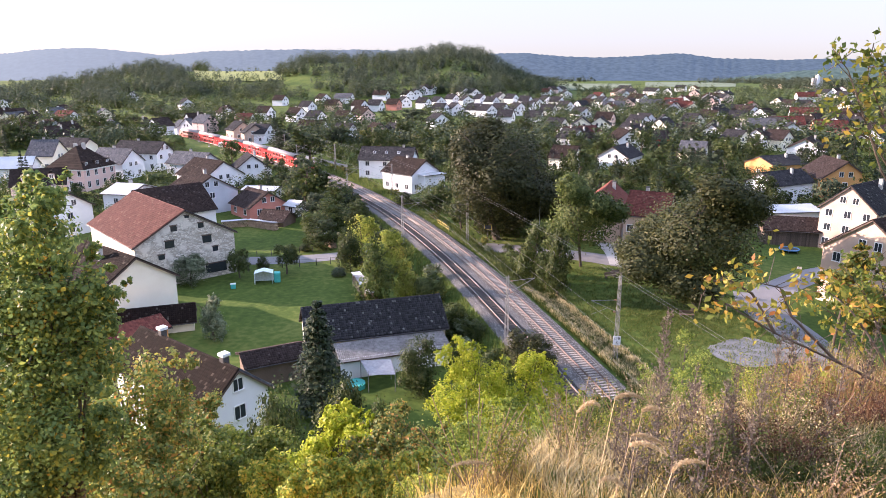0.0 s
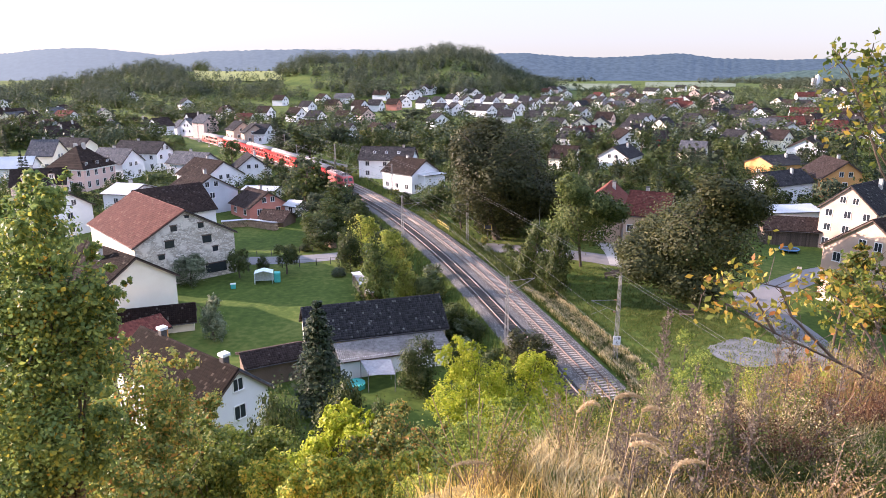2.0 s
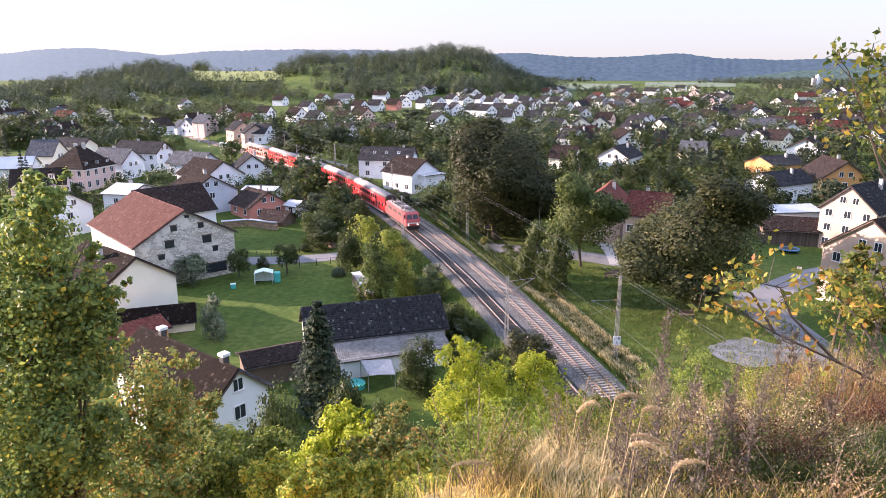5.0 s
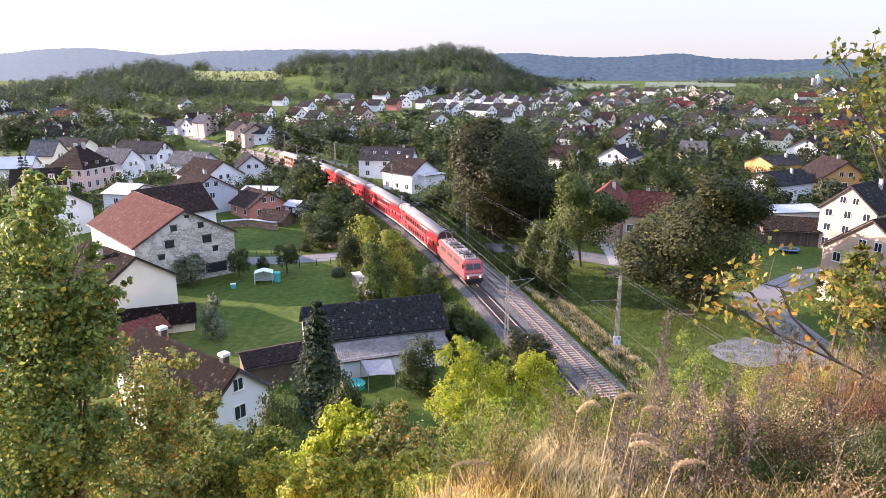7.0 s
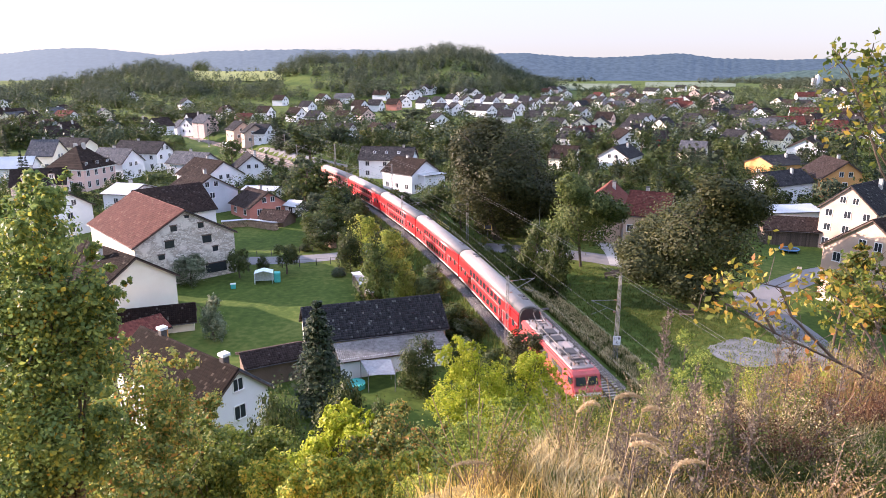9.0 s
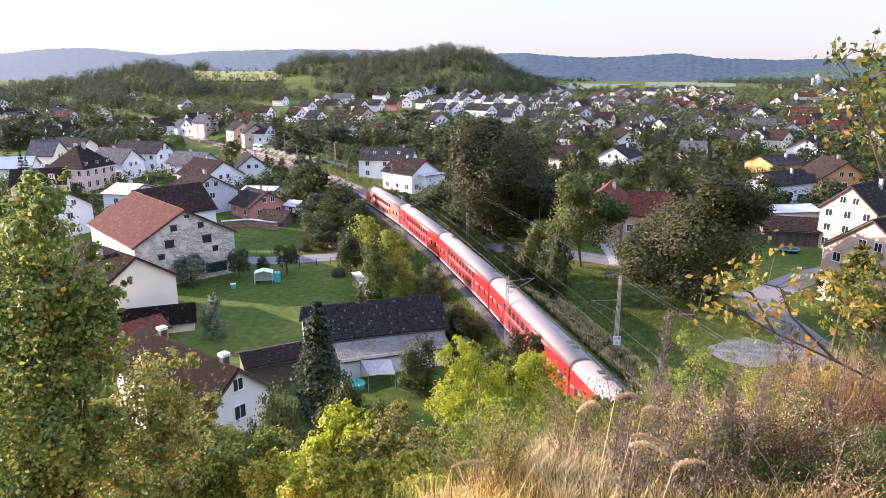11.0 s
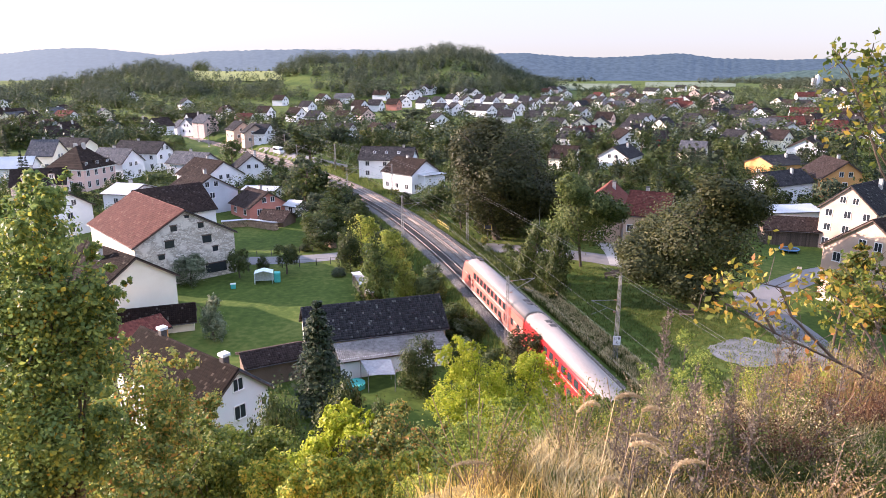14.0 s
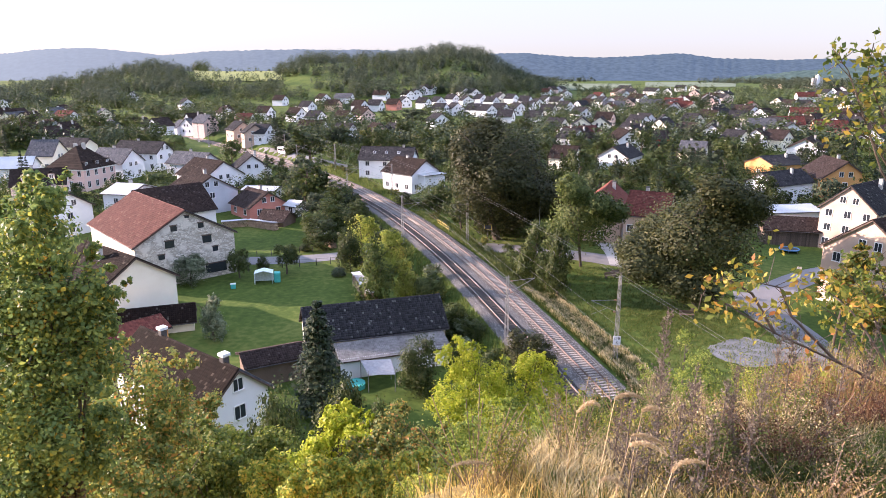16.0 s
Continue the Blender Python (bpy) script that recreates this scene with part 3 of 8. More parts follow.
def locomotive():
    """A four-axle electric locomotive, 16.75 m over the buffers, forward along +y."""
    t = thing("electric_locomotive", "red electric locomotive with grey roof equipment and lit headlamps", "locomotive")
    prof = [(7.75, 0.95), (7.95, 1.2), (7.98, 2.0), (7.72, 2.3), (7.3, 3.35), (6.9, 3.62)]
    prof = prof + [(-a, b) for a, b in reversed(prof)]
    bm = bmesh.new()
    le = [bm.verts.new((-1.48, y, z)) for y, z in prof]
    ri = [bm.verts.new((1.48, y, z)) for y, z in prof]
    n = len(prof)
    bm.faces.new(le)
    bm.faces.new(ri[::-1])
    for i in range(n):
        bm.faces.new((le[i], ri[i], ri[(i + 1) % n], le[(i + 1) % n]))
    bmesh.ops.recalc_face_normals(bm, faces=bm.faces)
    bmesh.ops.bevel(bm, geom=[e for e in bm.edges if abs(e.verts[0].co.x - e.verts[1].co.x) < 0.01], offset=0.14, segments=2, affect="EDGES")
    part("body", bm, M_RED2, t)
    part("roof", boxed(-1.2, 1.2, -6.6, 6.6, 3.58, 3.78, bevel=0.08), M_LOCOROOF, t)
    for sgn in (-1, 1):
        for s in (-0.6, 0.6):
            bm = bmesh.new()
            a = [bm.verts.new(p) for p in ((s - 0.52, sgn * 7.73, 2.42), (s + 0.52, sgn * 7.73, 2.42), (s + 0.48, sgn * 7.42, 3.2), (s - 0.48, sgn * 7.42, 3.2))]
            b2 = [bm.verts.new(v.co + Vector((0, sgn * 0.03, 0.02))) for v in a]
            bm.faces.new(b2 if sgn < 0 else b2[::-1])
            for i in range(4):
                bm.faces.new((a[i], a[(i + 1) % 4], b2[(i + 1) % 4], b2[i]))
            part("windscreen", bm, M_GLASS, t)
        part("front_stripe", boxed(-1.36, 1.36, sgn * 7.98 - 0.02, sgn * 7.98 + 0.02, 1.5, 1.78), M_PALE, t)
        for s in (-0.95, 0.95):
            bm = bmesh.new()
            tube(bm, (s, sgn * 7.95, 1.3), (s, sgn * 8.03, 1.3), 0.11, 0.11, 12)
            part("headlamp", bm, M_HEAD if sgn > 0 else M_GLASS, t)
            bm = bmesh.new()
            tube(bm, (s * 0.93, sgn * 7.9, 0.98), (s * 0.93, sgn * 8.3, 0.98), 0.09, 0.09, 10)
            tube(bm, (s * 0.93, sgn * 8.3, 0.98), (s * 0.93, sgn * 8.37, 0.98), 0.24, 0.22, 14)
            part("buffer", bm, M_BOGIE, t)
        part("buffer_beam", boxed(-1.4, 1.4, sgn * 7.8 - 0.14, sgn * 7.8 + 0.14, 0.62, 1.0), M_BOGIE, t)
        part("snow_plough", boxed(-1.2, 1.2, sgn * 7.7 - 0.06, sgn * 7.7 + 0.06, 0.2, 0.6), M_BOGIE, t)
    for s in (-1, 1):
        for y in (-3.75, 0.0, 3.75):
            g = part("side_grille", boxed(s * 1.485 - 0.02, s * 1.485 + 0.02, y - 1.45, y + 1.45, 2.45, 3.15), M_BOGIE, t)
            for k in range(6):
                part("slat", boxed(s * 1.5 - 0.015, s * 1.5 + 0.015, y - 1.4, y + 1.4, 2.5 + k * 0.105, 2.55 + k * 0.105), M_LOUVRE, g)
        for y in (-7.0, 7.0):
            part("cab_window", boxed(s * 1.485 - 0.02, s * 1.485 + 0.02, y - 0.4, y + 0.4, 2.45, 3.15), M_GLASS, t)
        for y in (-6.2, 6.2):
            part("cab_door", boxed(s * 1.484 - 0.02, s * 1.484 + 0.02, y - 0.32, y + 0.32, 1.1, 3.2), M_RED2, t)
        part("sill", boxed(s * 1.44 - 0.03, s * 1.44 + 0.03, -7.6, 7.6, 0.78, 1.0), M_EQUIP, t)
    for y in (-5.2, 5.2):
        bm = bmesh.new()
        up = y < 0                      # the rear one is raised to the wire
        for x in (-0.55, 0.55):
            tube(bm, (x, y - 0.9, 3.98), (x, y + 0.9, 3.98), 0.05, 0.05, 6)
            knee = (x * 0.8, y - 0.95, 4.75) if up else (x * 0.8, y - 1.2, 4.12)
            tube(bm, (x, y + 0.7, 4.02), knee, 0.055, 0.045, 6)
            tube(bm, knee, (x * 0.9, y + (0.25 if up else 0.6), 5.5 if up else 4.24), 0.04, 0.035, 6)
        for k in (-0.7, 0.0, 0.7):
            tube(bm, (-0.6, y + k, 4.0), (0.6, y + k, 4.0), 0.05, 0.05, 6)
        for k in (0.1, 0.4) if up else (0.45, 0.75):
            tube(bm, (-0.95, y + k, 5.54 if up else 4.28), (0.95, y + k, 5.54 if up else 4.28), 0.055, 0.055, 6)
        p = part("pantograph", bm, M_EQUIP, t)
        for x in (-0.6, 0.6):
            for k in (-0.7, 0.7):
                bm = bmesh.new()
                tube(bm, (x, y + k, 3.74), (x, y + k, 3.98), 0.08, 0.06, 8)
                part("insulator", bm, M_INSUL, p)
    for y in (-2.6, -0.6, 1.5, 2.9):
        part("roof_hatch", boxed(-0.8, 0.8, y - 0.7, y + 0.7, 3.76, 3.92, bevel=0.04), M_EQUIP if y != 1.5 else M_LOCOROOF, t)
    bm = bmesh.new()
    tube(bm, (0.55, -4.4, 4.05), (0.55, 4.4, 4.05), 0.03, 0.03, 6)
    part("roof_conductor", bm, M_WIRE, t)
    for y in (-6.0, -3.6, -1.6, 0.4, 2.2, 3.7, 6.0):
        for x in (-0.95, 0.2, 0.95):
            bm = bmesh.new()
            tube(bm, (x, y, 3.74), (x, y, 4.1), 0.07, 0.09, 8)
            part("roof_insulator", bm, M_BOGIE, t)
    for x in (-0.98, 0.98):
        part("walkway", boxed(x - 0.16, x + 0.16, -3.2, 3.2, 3.82, 3.86), M_ROOFGREY, t)
    part("transformer", boxed(-1.2, 1.2, -1.7, 1.7, 0.3, 0.9, bevel=0.06), M_BOGIE, t)
    for y in (-3.95, 3.95):
        bogie(t, y, 3.4)
    return t


LX, LY = rail_line(-2)
ARC = np.concatenate([[0], np.cumsum(np.hypot(np.diff(LX), np.diff(LY)))])
ARC -= np.interp(0, LY, ARC)


def on_line(s):
    return Vector((float(np.interp(s, ARC, LX)), float(np.interp(s, ARC, LY)), 0))


def ride(ob, behind, pivot):
    """Rows along the line; behind: metres from the train's nose to this vehicle's middle."""
    rows = []
    for i in range(33):
        t = i * 0.5
        s = NOSE - SPEED * t - 0.5 * PUSH * t * t + behind
        a, b = on_line(s - pivot), on_line(s + pivot)
        d = a - b
        rows.append((t, Matrix.Translation((a + b) / 2) @ Matrix.Rotation(math.atan2(-d.x, d.y), 4, "Z")))
    walk(ob, rows)


NOSE, SPEED, PUSH = 217.2, 14.9, 0.6
loco = locomotive()
first = coach()
train = [first] + [copy_thing(first, Matrix()) for _ in range(3)] + [coach(True)]


# ---- houses ----
def stone_wall():
    """Rubble limestone with pale mortar and remains of render."""
    m, n, l, b = node_mat("rubble_limestone")
    tc = n.new("ShaderNodeTexCoord")
    mp = n.new("ShaderNodeMapping")
    mp.inputs["Scale"].default_value = (2.2, 2.2, 4.2)
    l.new(tc.outputs["Object"], mp.inputs[0])
    v1, v2, no = n.new("ShaderNodeTexVoronoi"), n.new("ShaderNodeTexVoronoi"), n.new("ShaderNodeTexNoise")
    v2.feature = "DISTANCE_TO_EDGE"
    for v in (v1, v2):
        v.inputs["Scale"].default_value = 1.0
        l.new(mp.outputs[0], v.inputs["Vector"])
    no.inputs["Scale"].default_value, no.inputs["Detail"].default_value = 0.35, 6
    l.new(tc.outputs["Object"], no.inputs["Vector"])
    sc = n.new("ShaderNodeSeparateColor")
    l.new(v1.outputs["Color"], sc.inputs[0])
    r = ramp(n, [(0.0, (0.38, 0.34, 0.28)), (0.5, (0.56, 0.52, 0.45)), (1.0, (0.72, 0.68, 0.6))])
    l.new(sc.outputs[0], r.inputs["Fac"])
    e = ramp(n, [(0.02, (1, 1, 1)), (0.12, (0, 0, 0))])
    l.new(v2.outputs["Distance"], e.inputs["Fac"])
    mx = n.new("ShaderNodeMix")
    mx.data_type = "RGBA"
    l.new(e.outputs["Color"], mx.inputs[0])
    l.new(r.outputs["Color"], mx.inputs[6])
    mx.inputs[7].default_value = (0.32, 0.3, 0.26, 1)
    k = ramp(n, [(0.52, (0, 0, 0)), (0.6, (0.85, 0.85, 0.85))])
    l.new(no.outputs["Fac"], k.inputs["Fac"])
    m2 = n.new("ShaderNodeMix")
    m2.data_type = "RGBA"
    l.new(k.outputs["Color"], m2.inputs[0])
    l.new(mx.outputs[2], m2.inputs[6])
    m2.inputs[7].default_value = (0.7, 0.66, 0.59, 1)
    l.new(m2.outputs[2], b.inputs["Base Color"])
    b.inputs["Roughness"].default_value = 0.95
    bp = n.new("ShaderNodeBump")
    bp.inputs["Strength"].default_value, bp.inputs["Distance"].default_value = 0.8, 0.05
    l.new(v2.outputs["Distance"], bp.inputs["Height"])
    l.new(bp.outputs[0], b.inputs["Normal"])
    return m


M_STONE = stone_wall()
PLASTER["stone"] = M_STONE
PANES = {}
FOOT = []


def window_mesh(w, h):
    key = (round(w, 2), round(h, 2))
    if key not in PANES:
        bm = bmesh.new()
        f = 0.09
        box(bm, -w / 2 - f, -w / 2, -0.05, 0.05, -f, h + f)
        box(bm, w / 2, w / 2 + f, -0.05, 0.05, -f, h + f)
        box(bm, -w / 2, w / 2, -0.05, 0.05, h, h + f)
        box(bm, -w / 2 - 0.12, w / 2 + 0.12, -0.12, 0.05, -f - 0.03, 0)
        box(bm, -0.03, 0.03, -0.04, 0.05, 0, h)
        fr = bpy.data.meshes.new("window")
        bm.to_mesh(fr)
        bm.free()
        fr.materials.append(M_FRAME)
        bm = boxed(-w / 2, w / 2, -0.012, 0.05, 0, h)
        pn = bpy.data.meshes.new("pane")
        bm.to_mesh(pn)
        bm.free()
        pn.materials.append(M_GLASS)
        PANES[key] = (fr, pn)
    return PANES[key]


def put_window(parent, m, w=1.1, h=1.25, far=False):
    fr, pn = window_mesh(w, h)
    if far:
        link("window", pn, parent, m=m)
        return
    ob = link("window", fr, parent, m=m)
    link("pane", pn, ob)


def tile_material(name, dark, light, lichen):
    """Clay or concrete tiles: each takes its own tone, a few are overgrown, all are stained."""
    m, n, l, b = node_mat(name)
    g, r, tc, no, mx = n.new("ShaderNodeNewGeometry"), ramp(n, [(0, dark), (0.7, light), (0.93, light), (0.97, lichen)]), n.new("ShaderNodeTexCoord"), n.new("ShaderNodeTexNoise"), n.new("ShaderNodeMix")
    l.new(g.outputs["Random Per Island"], r.inputs["Fac"])
    no.inputs["Scale"].default_value, no.inputs["Detail"].default_value = 0.7, 6
    l.new(tc.outputs["Object"], no.inputs["Vector"])
    k = ramp(n, [(0.35, (0, 0, 0)), (0.75, (0.7, 0.7, 0.7))])
    l.new(no.outputs["Fac"], k.inputs["Fac"])
    mx.data_type = "RGBA"
    l.new(k.outputs["Color"], mx.inputs[0])
    l.new(r.outputs["Color"], mx.inputs[6])
    mx.inputs[7].default_value = (*[v * 0.62 for v in light], 1)
    l.new(mx.outputs[2], b.inputs["Base Color"])
    b.inputs["Roughness"].default_value = 0.88
    b.inputs["Specular IOR Level"].default_value = 0.1
    return m


TILE = {
    "brown": tile_material("brown_roof_tiles", (0.008, 0.0055, 0.0045), (0.02, 0.0135, 0.011), (0.1, 0.085, 0.07)),
    "dark": tile_material("anthracite_roof_tiles", (0.016, 0.016, 0.018), (0.045, 0.044, 0.047), (0.16, 0.16, 0.15)),
    "darkbrown": tile_material("dark_brown_roof_tiles", (0.02, 0.014, 0.012), (0.05, 0.036, 0.032), (0.1, 0.08, 0.07)),
    "grey": tile_material("grey_roof_tiles", (0.05, 0.053, 0.06), (0.12, 0.125, 0.135), (0.2, 0.2, 0.19)),
    "red": tile_material("red_roof_tiles", (0.1, 0.034, 0.027), (0.19, 0.068, 0.053), (0.2, 0.11, 0.08)),
    "pinkred": tile_material("faded_red_roof_tiles", (0.075, 0.032, 0.027), (0.115, 0.052, 0.044), (0.16, 0.095, 0.08)),
}


def lay_tiles(parent, mat, s, ex, drop, top, y0, y1, row, col):
    """Overlapping curved tiles on one slope: from the eave at s * ex up to the ridge at height top."""
    L = math.hypot(ex, drop)
    up = np.array([-s * ex / L, 0, drop / L])
    nrm = np.array([s * drop / L, 0, ex / L])
    eave = np.array([s * ex, 0, top - drop])
    nr, nc = max(2, int(L / row)), max(2, int((y1 - y0) / col))
    rng = np.random.default_rng(nr * 1000 + nc)
    A, C = (q.ravel() for q in np.meshgrid(np.arange(nr) * L / nr, y0 + np.arange(nc) * (y1 - y0) / nc, indexing="ij"))
    n, dr, dc = len(A), L / nr, (y1 - y0) / nc
    lift, slip = rng.uniform(0.03, 0.045, n), rng.normal(0, 0.006, n)
    V = []
    for a, base in ((0.0, 1.0), (1.04, 0.12), (0.0, -0.4)):
        for f, arch in ((0.02, 0.0), (0.3, 0.03), (0.7, 0.03), (0.98, 0.0)):
            h = lift * base + (arch if base > 0 else 0)
            V.append(eave + (A + a * dr + slip)[:, None] * up + np.stack([0 * C, C + f * dc, 0 * C], 1) + h[:, None] * nrm)
    V = np.stack(V, 1).reshape(-1, 3)
    q = np.array([(0, 1, 5, 4), (1, 2, 6, 5), (2, 3, 7, 6), (8, 9, 1, 0), (9, 10, 2, 1), (10, 11, 3, 2)])
    if s < 0:
        q = q[:, ::-1]
    tagged(link("roof_tiles", fast("roof_tiles", V, (np.arange(n)[:, None, None] * 12 + q).reshape(-1, 4), mat), parent), kind="stuff")


def barn_opening(parent, x, y, z, w, h):
    part("window", boxed(x - w / 2, x + w / 2, y - 0.05, y + 0.05, z, z + h), M_GLASS, parent)
    part("window_lintel", boxed(x - w / 2 - 0.12, x + w / 2 + 0.12, y - 0.06, y + 0.04, z + h, z + h + 0.18), M_DARKTRIM, parent)


def gable_house(label, x, y, z, yaw, w, l, eave, ridge, wall="white", roof="dark", over=0.45, front=None, side=None, chimneys=((0.3, 0.3),), roof2=None, skylights=0, name="house", group="", front_rows=None, attic=True, dark_chimney=False, dormers=0):
    """A house with a pitched roof: gable of width w towards local -y, ridge of length l along y."""
    far = y > 300
    FOOT.append((x, y, math.hypot(w, l) / 2 + 0.5))
    t = thing(name, label, "house" if name == "house" else name.replace("_", " "), pose(x, y, z, 0, 0, yaw), group)
    hw, hl = w / 2, l / 2
    bm = bmesh.new()
    prism(bm, [(-hw, -2.5), (hw, -2.5), (hw, eave), (0, ridge - 0.12), (-hw, eave)], -hl, hl)
    bmesh.ops.recalc_face_normals(bm, faces=bm.faces)
    part("wall", bm, PLASTER[wall] if isinstance(wall, str) else wall, t)
    pitch = (ridge - eave) / hw
    for s, rm in ((-1, roof), (1, roof2 or roof)):
        ex, ez = hw + over, eave - over * pitch
        k = 0.2 * math.sqrt(1 + pitch * pitch)
        bm = bmesh.new()
        prism(bm, [(0, ridge), (s * ex, ez), (s * ex, ez + k * 0.8), (0, ridge + k)], -hl - over * 0.8, hl + over * 0.8)
        bmesh.ops.recalc_face_normals(bm, faces=bm.faces)
        r = part("roof", bm, ROOF[rm], t)
        if y < 150 and rm in TILE:
            lay_tiles(r, TILE[rm], s, ex, ridge + k - ez - 0.8 * k, ridge + k, -hl - over * 0.8, hl + over * 0.8, 0.3 if y < 100 else 0.36, 0.26 if y < 100 else 0.32)
        if far:
            continue
        bm = bmesh.new()
        prism(bm, [(s * 0.02, ridge - 0.14), (s * ex, ez - 0.16), (s * ex, ez + 0.06), (s * 0.02, ridge + 0.06)], -hl - over * 0.8 - 0.05, -hl - over * 0.8 - 0.005)
        bmesh.ops.recalc_face_normals(bm, faces=bm.faces)
        part("bargeboard", bm, M_DARKTRIM, r)
        bm = bmesh.new()
        tube(bm, (s * (ex + 0.06), -hl - over * 0.8, ez + 0.02), (s * (ex + 0.06), hl + over * 0.8, ez + 0.02), 0.07, 0.07, 6)
        part("gutter", bm, M_EQUIP, r)
        for i in range(skylights):
            yy = hl * (-0.5 + (i + 0.5) * 1.0 / skylights) * 1.4
            q = 0.45
            p = Matrix.Translation((s * ex * q, yy, ridge + k - q * (ridge - ez) + 0.02)) @ Matrix.Rotation(s * math.atan(pitch), 4, "Y")
            part("skylight", boxed(-0.55, 0.55, -0.4, 0.4, -0.05, 0.08), [M_FRAME], r, m=p)
            part("skylight_glass", boxed(-0.46, 0.46, -0.32, 0.32, 0.05, 0.095), [M_GLASS], r, m=p)
    if far:
        chimneys = chimneys if int(x * 7) % 3 == 0 else ()
    bm = bmesh.new()
    tube(bm, (0, -hl - over * 0.8, ridge + 0.16), (0, hl + over * 0.8, ridge + 0.16), 0.13, 0.13, 6)
    part("ridge_tiles", bm, ROOF[roof], t)
    for cx, cy in chimneys:
        px, py = cx * hw, cy * hl
        top = ridge + 0.75
        b = part("chimney", boxed(px - 0.32, px + 0.32, py - 0.32, py + 0.32, ridge - abs(px) * pitch - 0.5, top, bevel=0.02), M_CHIMDARK if dark_chimney else M_CHIM, t)
        part("chimney_cap", boxed(px - 0.42, px + 0.42, py - 0.42, py + 0.42, top, top + (0.3 if dark_chimney else 0.12), bevel=0.03), M_TRIM if dark_chimney else M_CHIMDARK, b)
    rows = max(1, int((eave + 0.3) / 2.7)) if front_rows is None else front_rows
    nf = max(1, int(w / 3.3)) if front is None else front
    ns = max(1, int(l / 3.6)) if side is None else side
    if far:
        rows, ns, nf = min(rows, 2), min(ns, 2), min(nf, 2)
    for r in range(rows):
        zz = 0.95 + r * 2.75
        for i in range(nf):
            put_window(t, pose(-hw + w * (i + 0.5) / nf, -hl - 0.03, zz), far=far)
        for i in range(ns):
            yy = -hl + l * (i + 0.5) / ns
            for s in (-1, 1):
                if not far or (s < 0) == (yaw < 0 or yaw > 100):
                    put_window(t, pose(s * (hw + 0.03), yy, zz, 0, 0, s * 90), far=far)
    for i in range(dormers):
        yy, q = -hl + l * (i + 0.5) / dormers, 0.62 * hw
        zd = ridge - pitch * q
        d = part("dormer", boxed(-q - 0.5, -q + 1.6, yy - 0.7, yy + 0.7, zd - 0.5, zd + 1.15), PLASTER[wall], t)
        bm = bmesh.new()
        prism(bm, [(yy - 1.0, zd + 1.0), (yy, zd + 1.75), (yy + 1.0, zd + 1.0), (yy + 1.0, zd + 1.12), (yy, zd + 1.9), (yy - 1.0, zd + 1.12)], -q - 0.75, -q + 2.4)
        for v in bm.verts:
            v.co.x, v.co.y = v.co.y, v.co.x
        bmesh.ops.recalc_face_normals(bm, faces=bm.faces)
        part("dormer_roof", bm, ROOF[roof], d)
        put_window(d, pose(-q - 0.53, yy, zd + 0.05, 0, 0, -90), 0.8, 0.85)
    if attic and ridge - eave > 2.6:
        for i in range(2 if w > 8 else 1):
            put_window(t, pose((i - 0.5) * 2.2 if w > 8 else 0, -hl - 0.03, 0.95 + rows * 2.75), 0.95, 1.1, far)
    return t


def hip_house(label, x, y, z, yaw, w, l, eave, ridge, wall, roof, dormers=3):
    """A villa with a hipped roof, moulded eaves and dormers on one slope."""
    FOOT.append((x, y, math.hypot(w, l) / 2))
    t = thing("villa", label, "house", pose(x, y, z, 0, 0, yaw))
    hw, hl, o = w / 2, l / 2, 0.5
    part("wall", boxed(-hw, hw, -hl, hl, -2, eave), PLASTER[wall], t)
    part("cornice", boxed(-hw - 0.25, hw + 0.25, -hl - 0.25, hl + 0.25, eave - 0.4, eave - 0.02), M_TRIM, t)
    bm = bmesh.new()
    c = [bm.verts.new((sx * (hw + o), sy * (hl + o), eave)) for sx, sy in ((-1, -1), (1, -1), (1, 1), (-1, 1))]
    k = max(0.3, hl - hw * 0.8)
    p, q = bm.verts.new((0, -k, ridge)), bm.verts.new((0, k, ridge))
    for f in ((c[0], c[1], p), (c[1], c[2], q, p), (c[2], c[3], q), (c[3], c[0], p, q), (c[3], c[2], c[1], c[0])):
        bm.faces.new(f)
    part("roof", bm, ROOF[roof], t)
    for px in (-0.6, 0.8):
        b = part("chimney", boxed(px - 0.4, px + 0.4, -0.4 + px, 0.4 + px, ridge - 2.5, ridge + 0.7, bevel=0.02), M_CHIM, t)
    for i in range(dormers):
        yy = -hl + l * (i + 0.5) / dormers
        d = part("dormer", boxed(hw - 2.4, hw - 0.6, yy - 0.6, yy + 0.6, eave + 0.2, eave + 1.9), M_DARKTRIM, t)
        put_window(d, pose(hw - 0.58, yy, eave + 0.75, 0, 0, 90), 0.8, 0.9)
        part("dormer_roof", boxed(hw - 2.9, hw - 0.35, yy - 0.75, yy + 0.75, eave + 1.9, eave + 2.05), ROOF[roof], d)
    for r in range(2):
        for i in range(4):
            put_window(t, pose(-hw + w * (i + 0.5) / 4, -hl - 0.03, 1.0 + r * 3.1), 1.0, 1.6)
            put_window(t, pose(hw + 0.03, -hl + l * (i + 0.5) / 4, 1.0 + r * 3.1, 0, 0, 90), 1.0, 1.6)


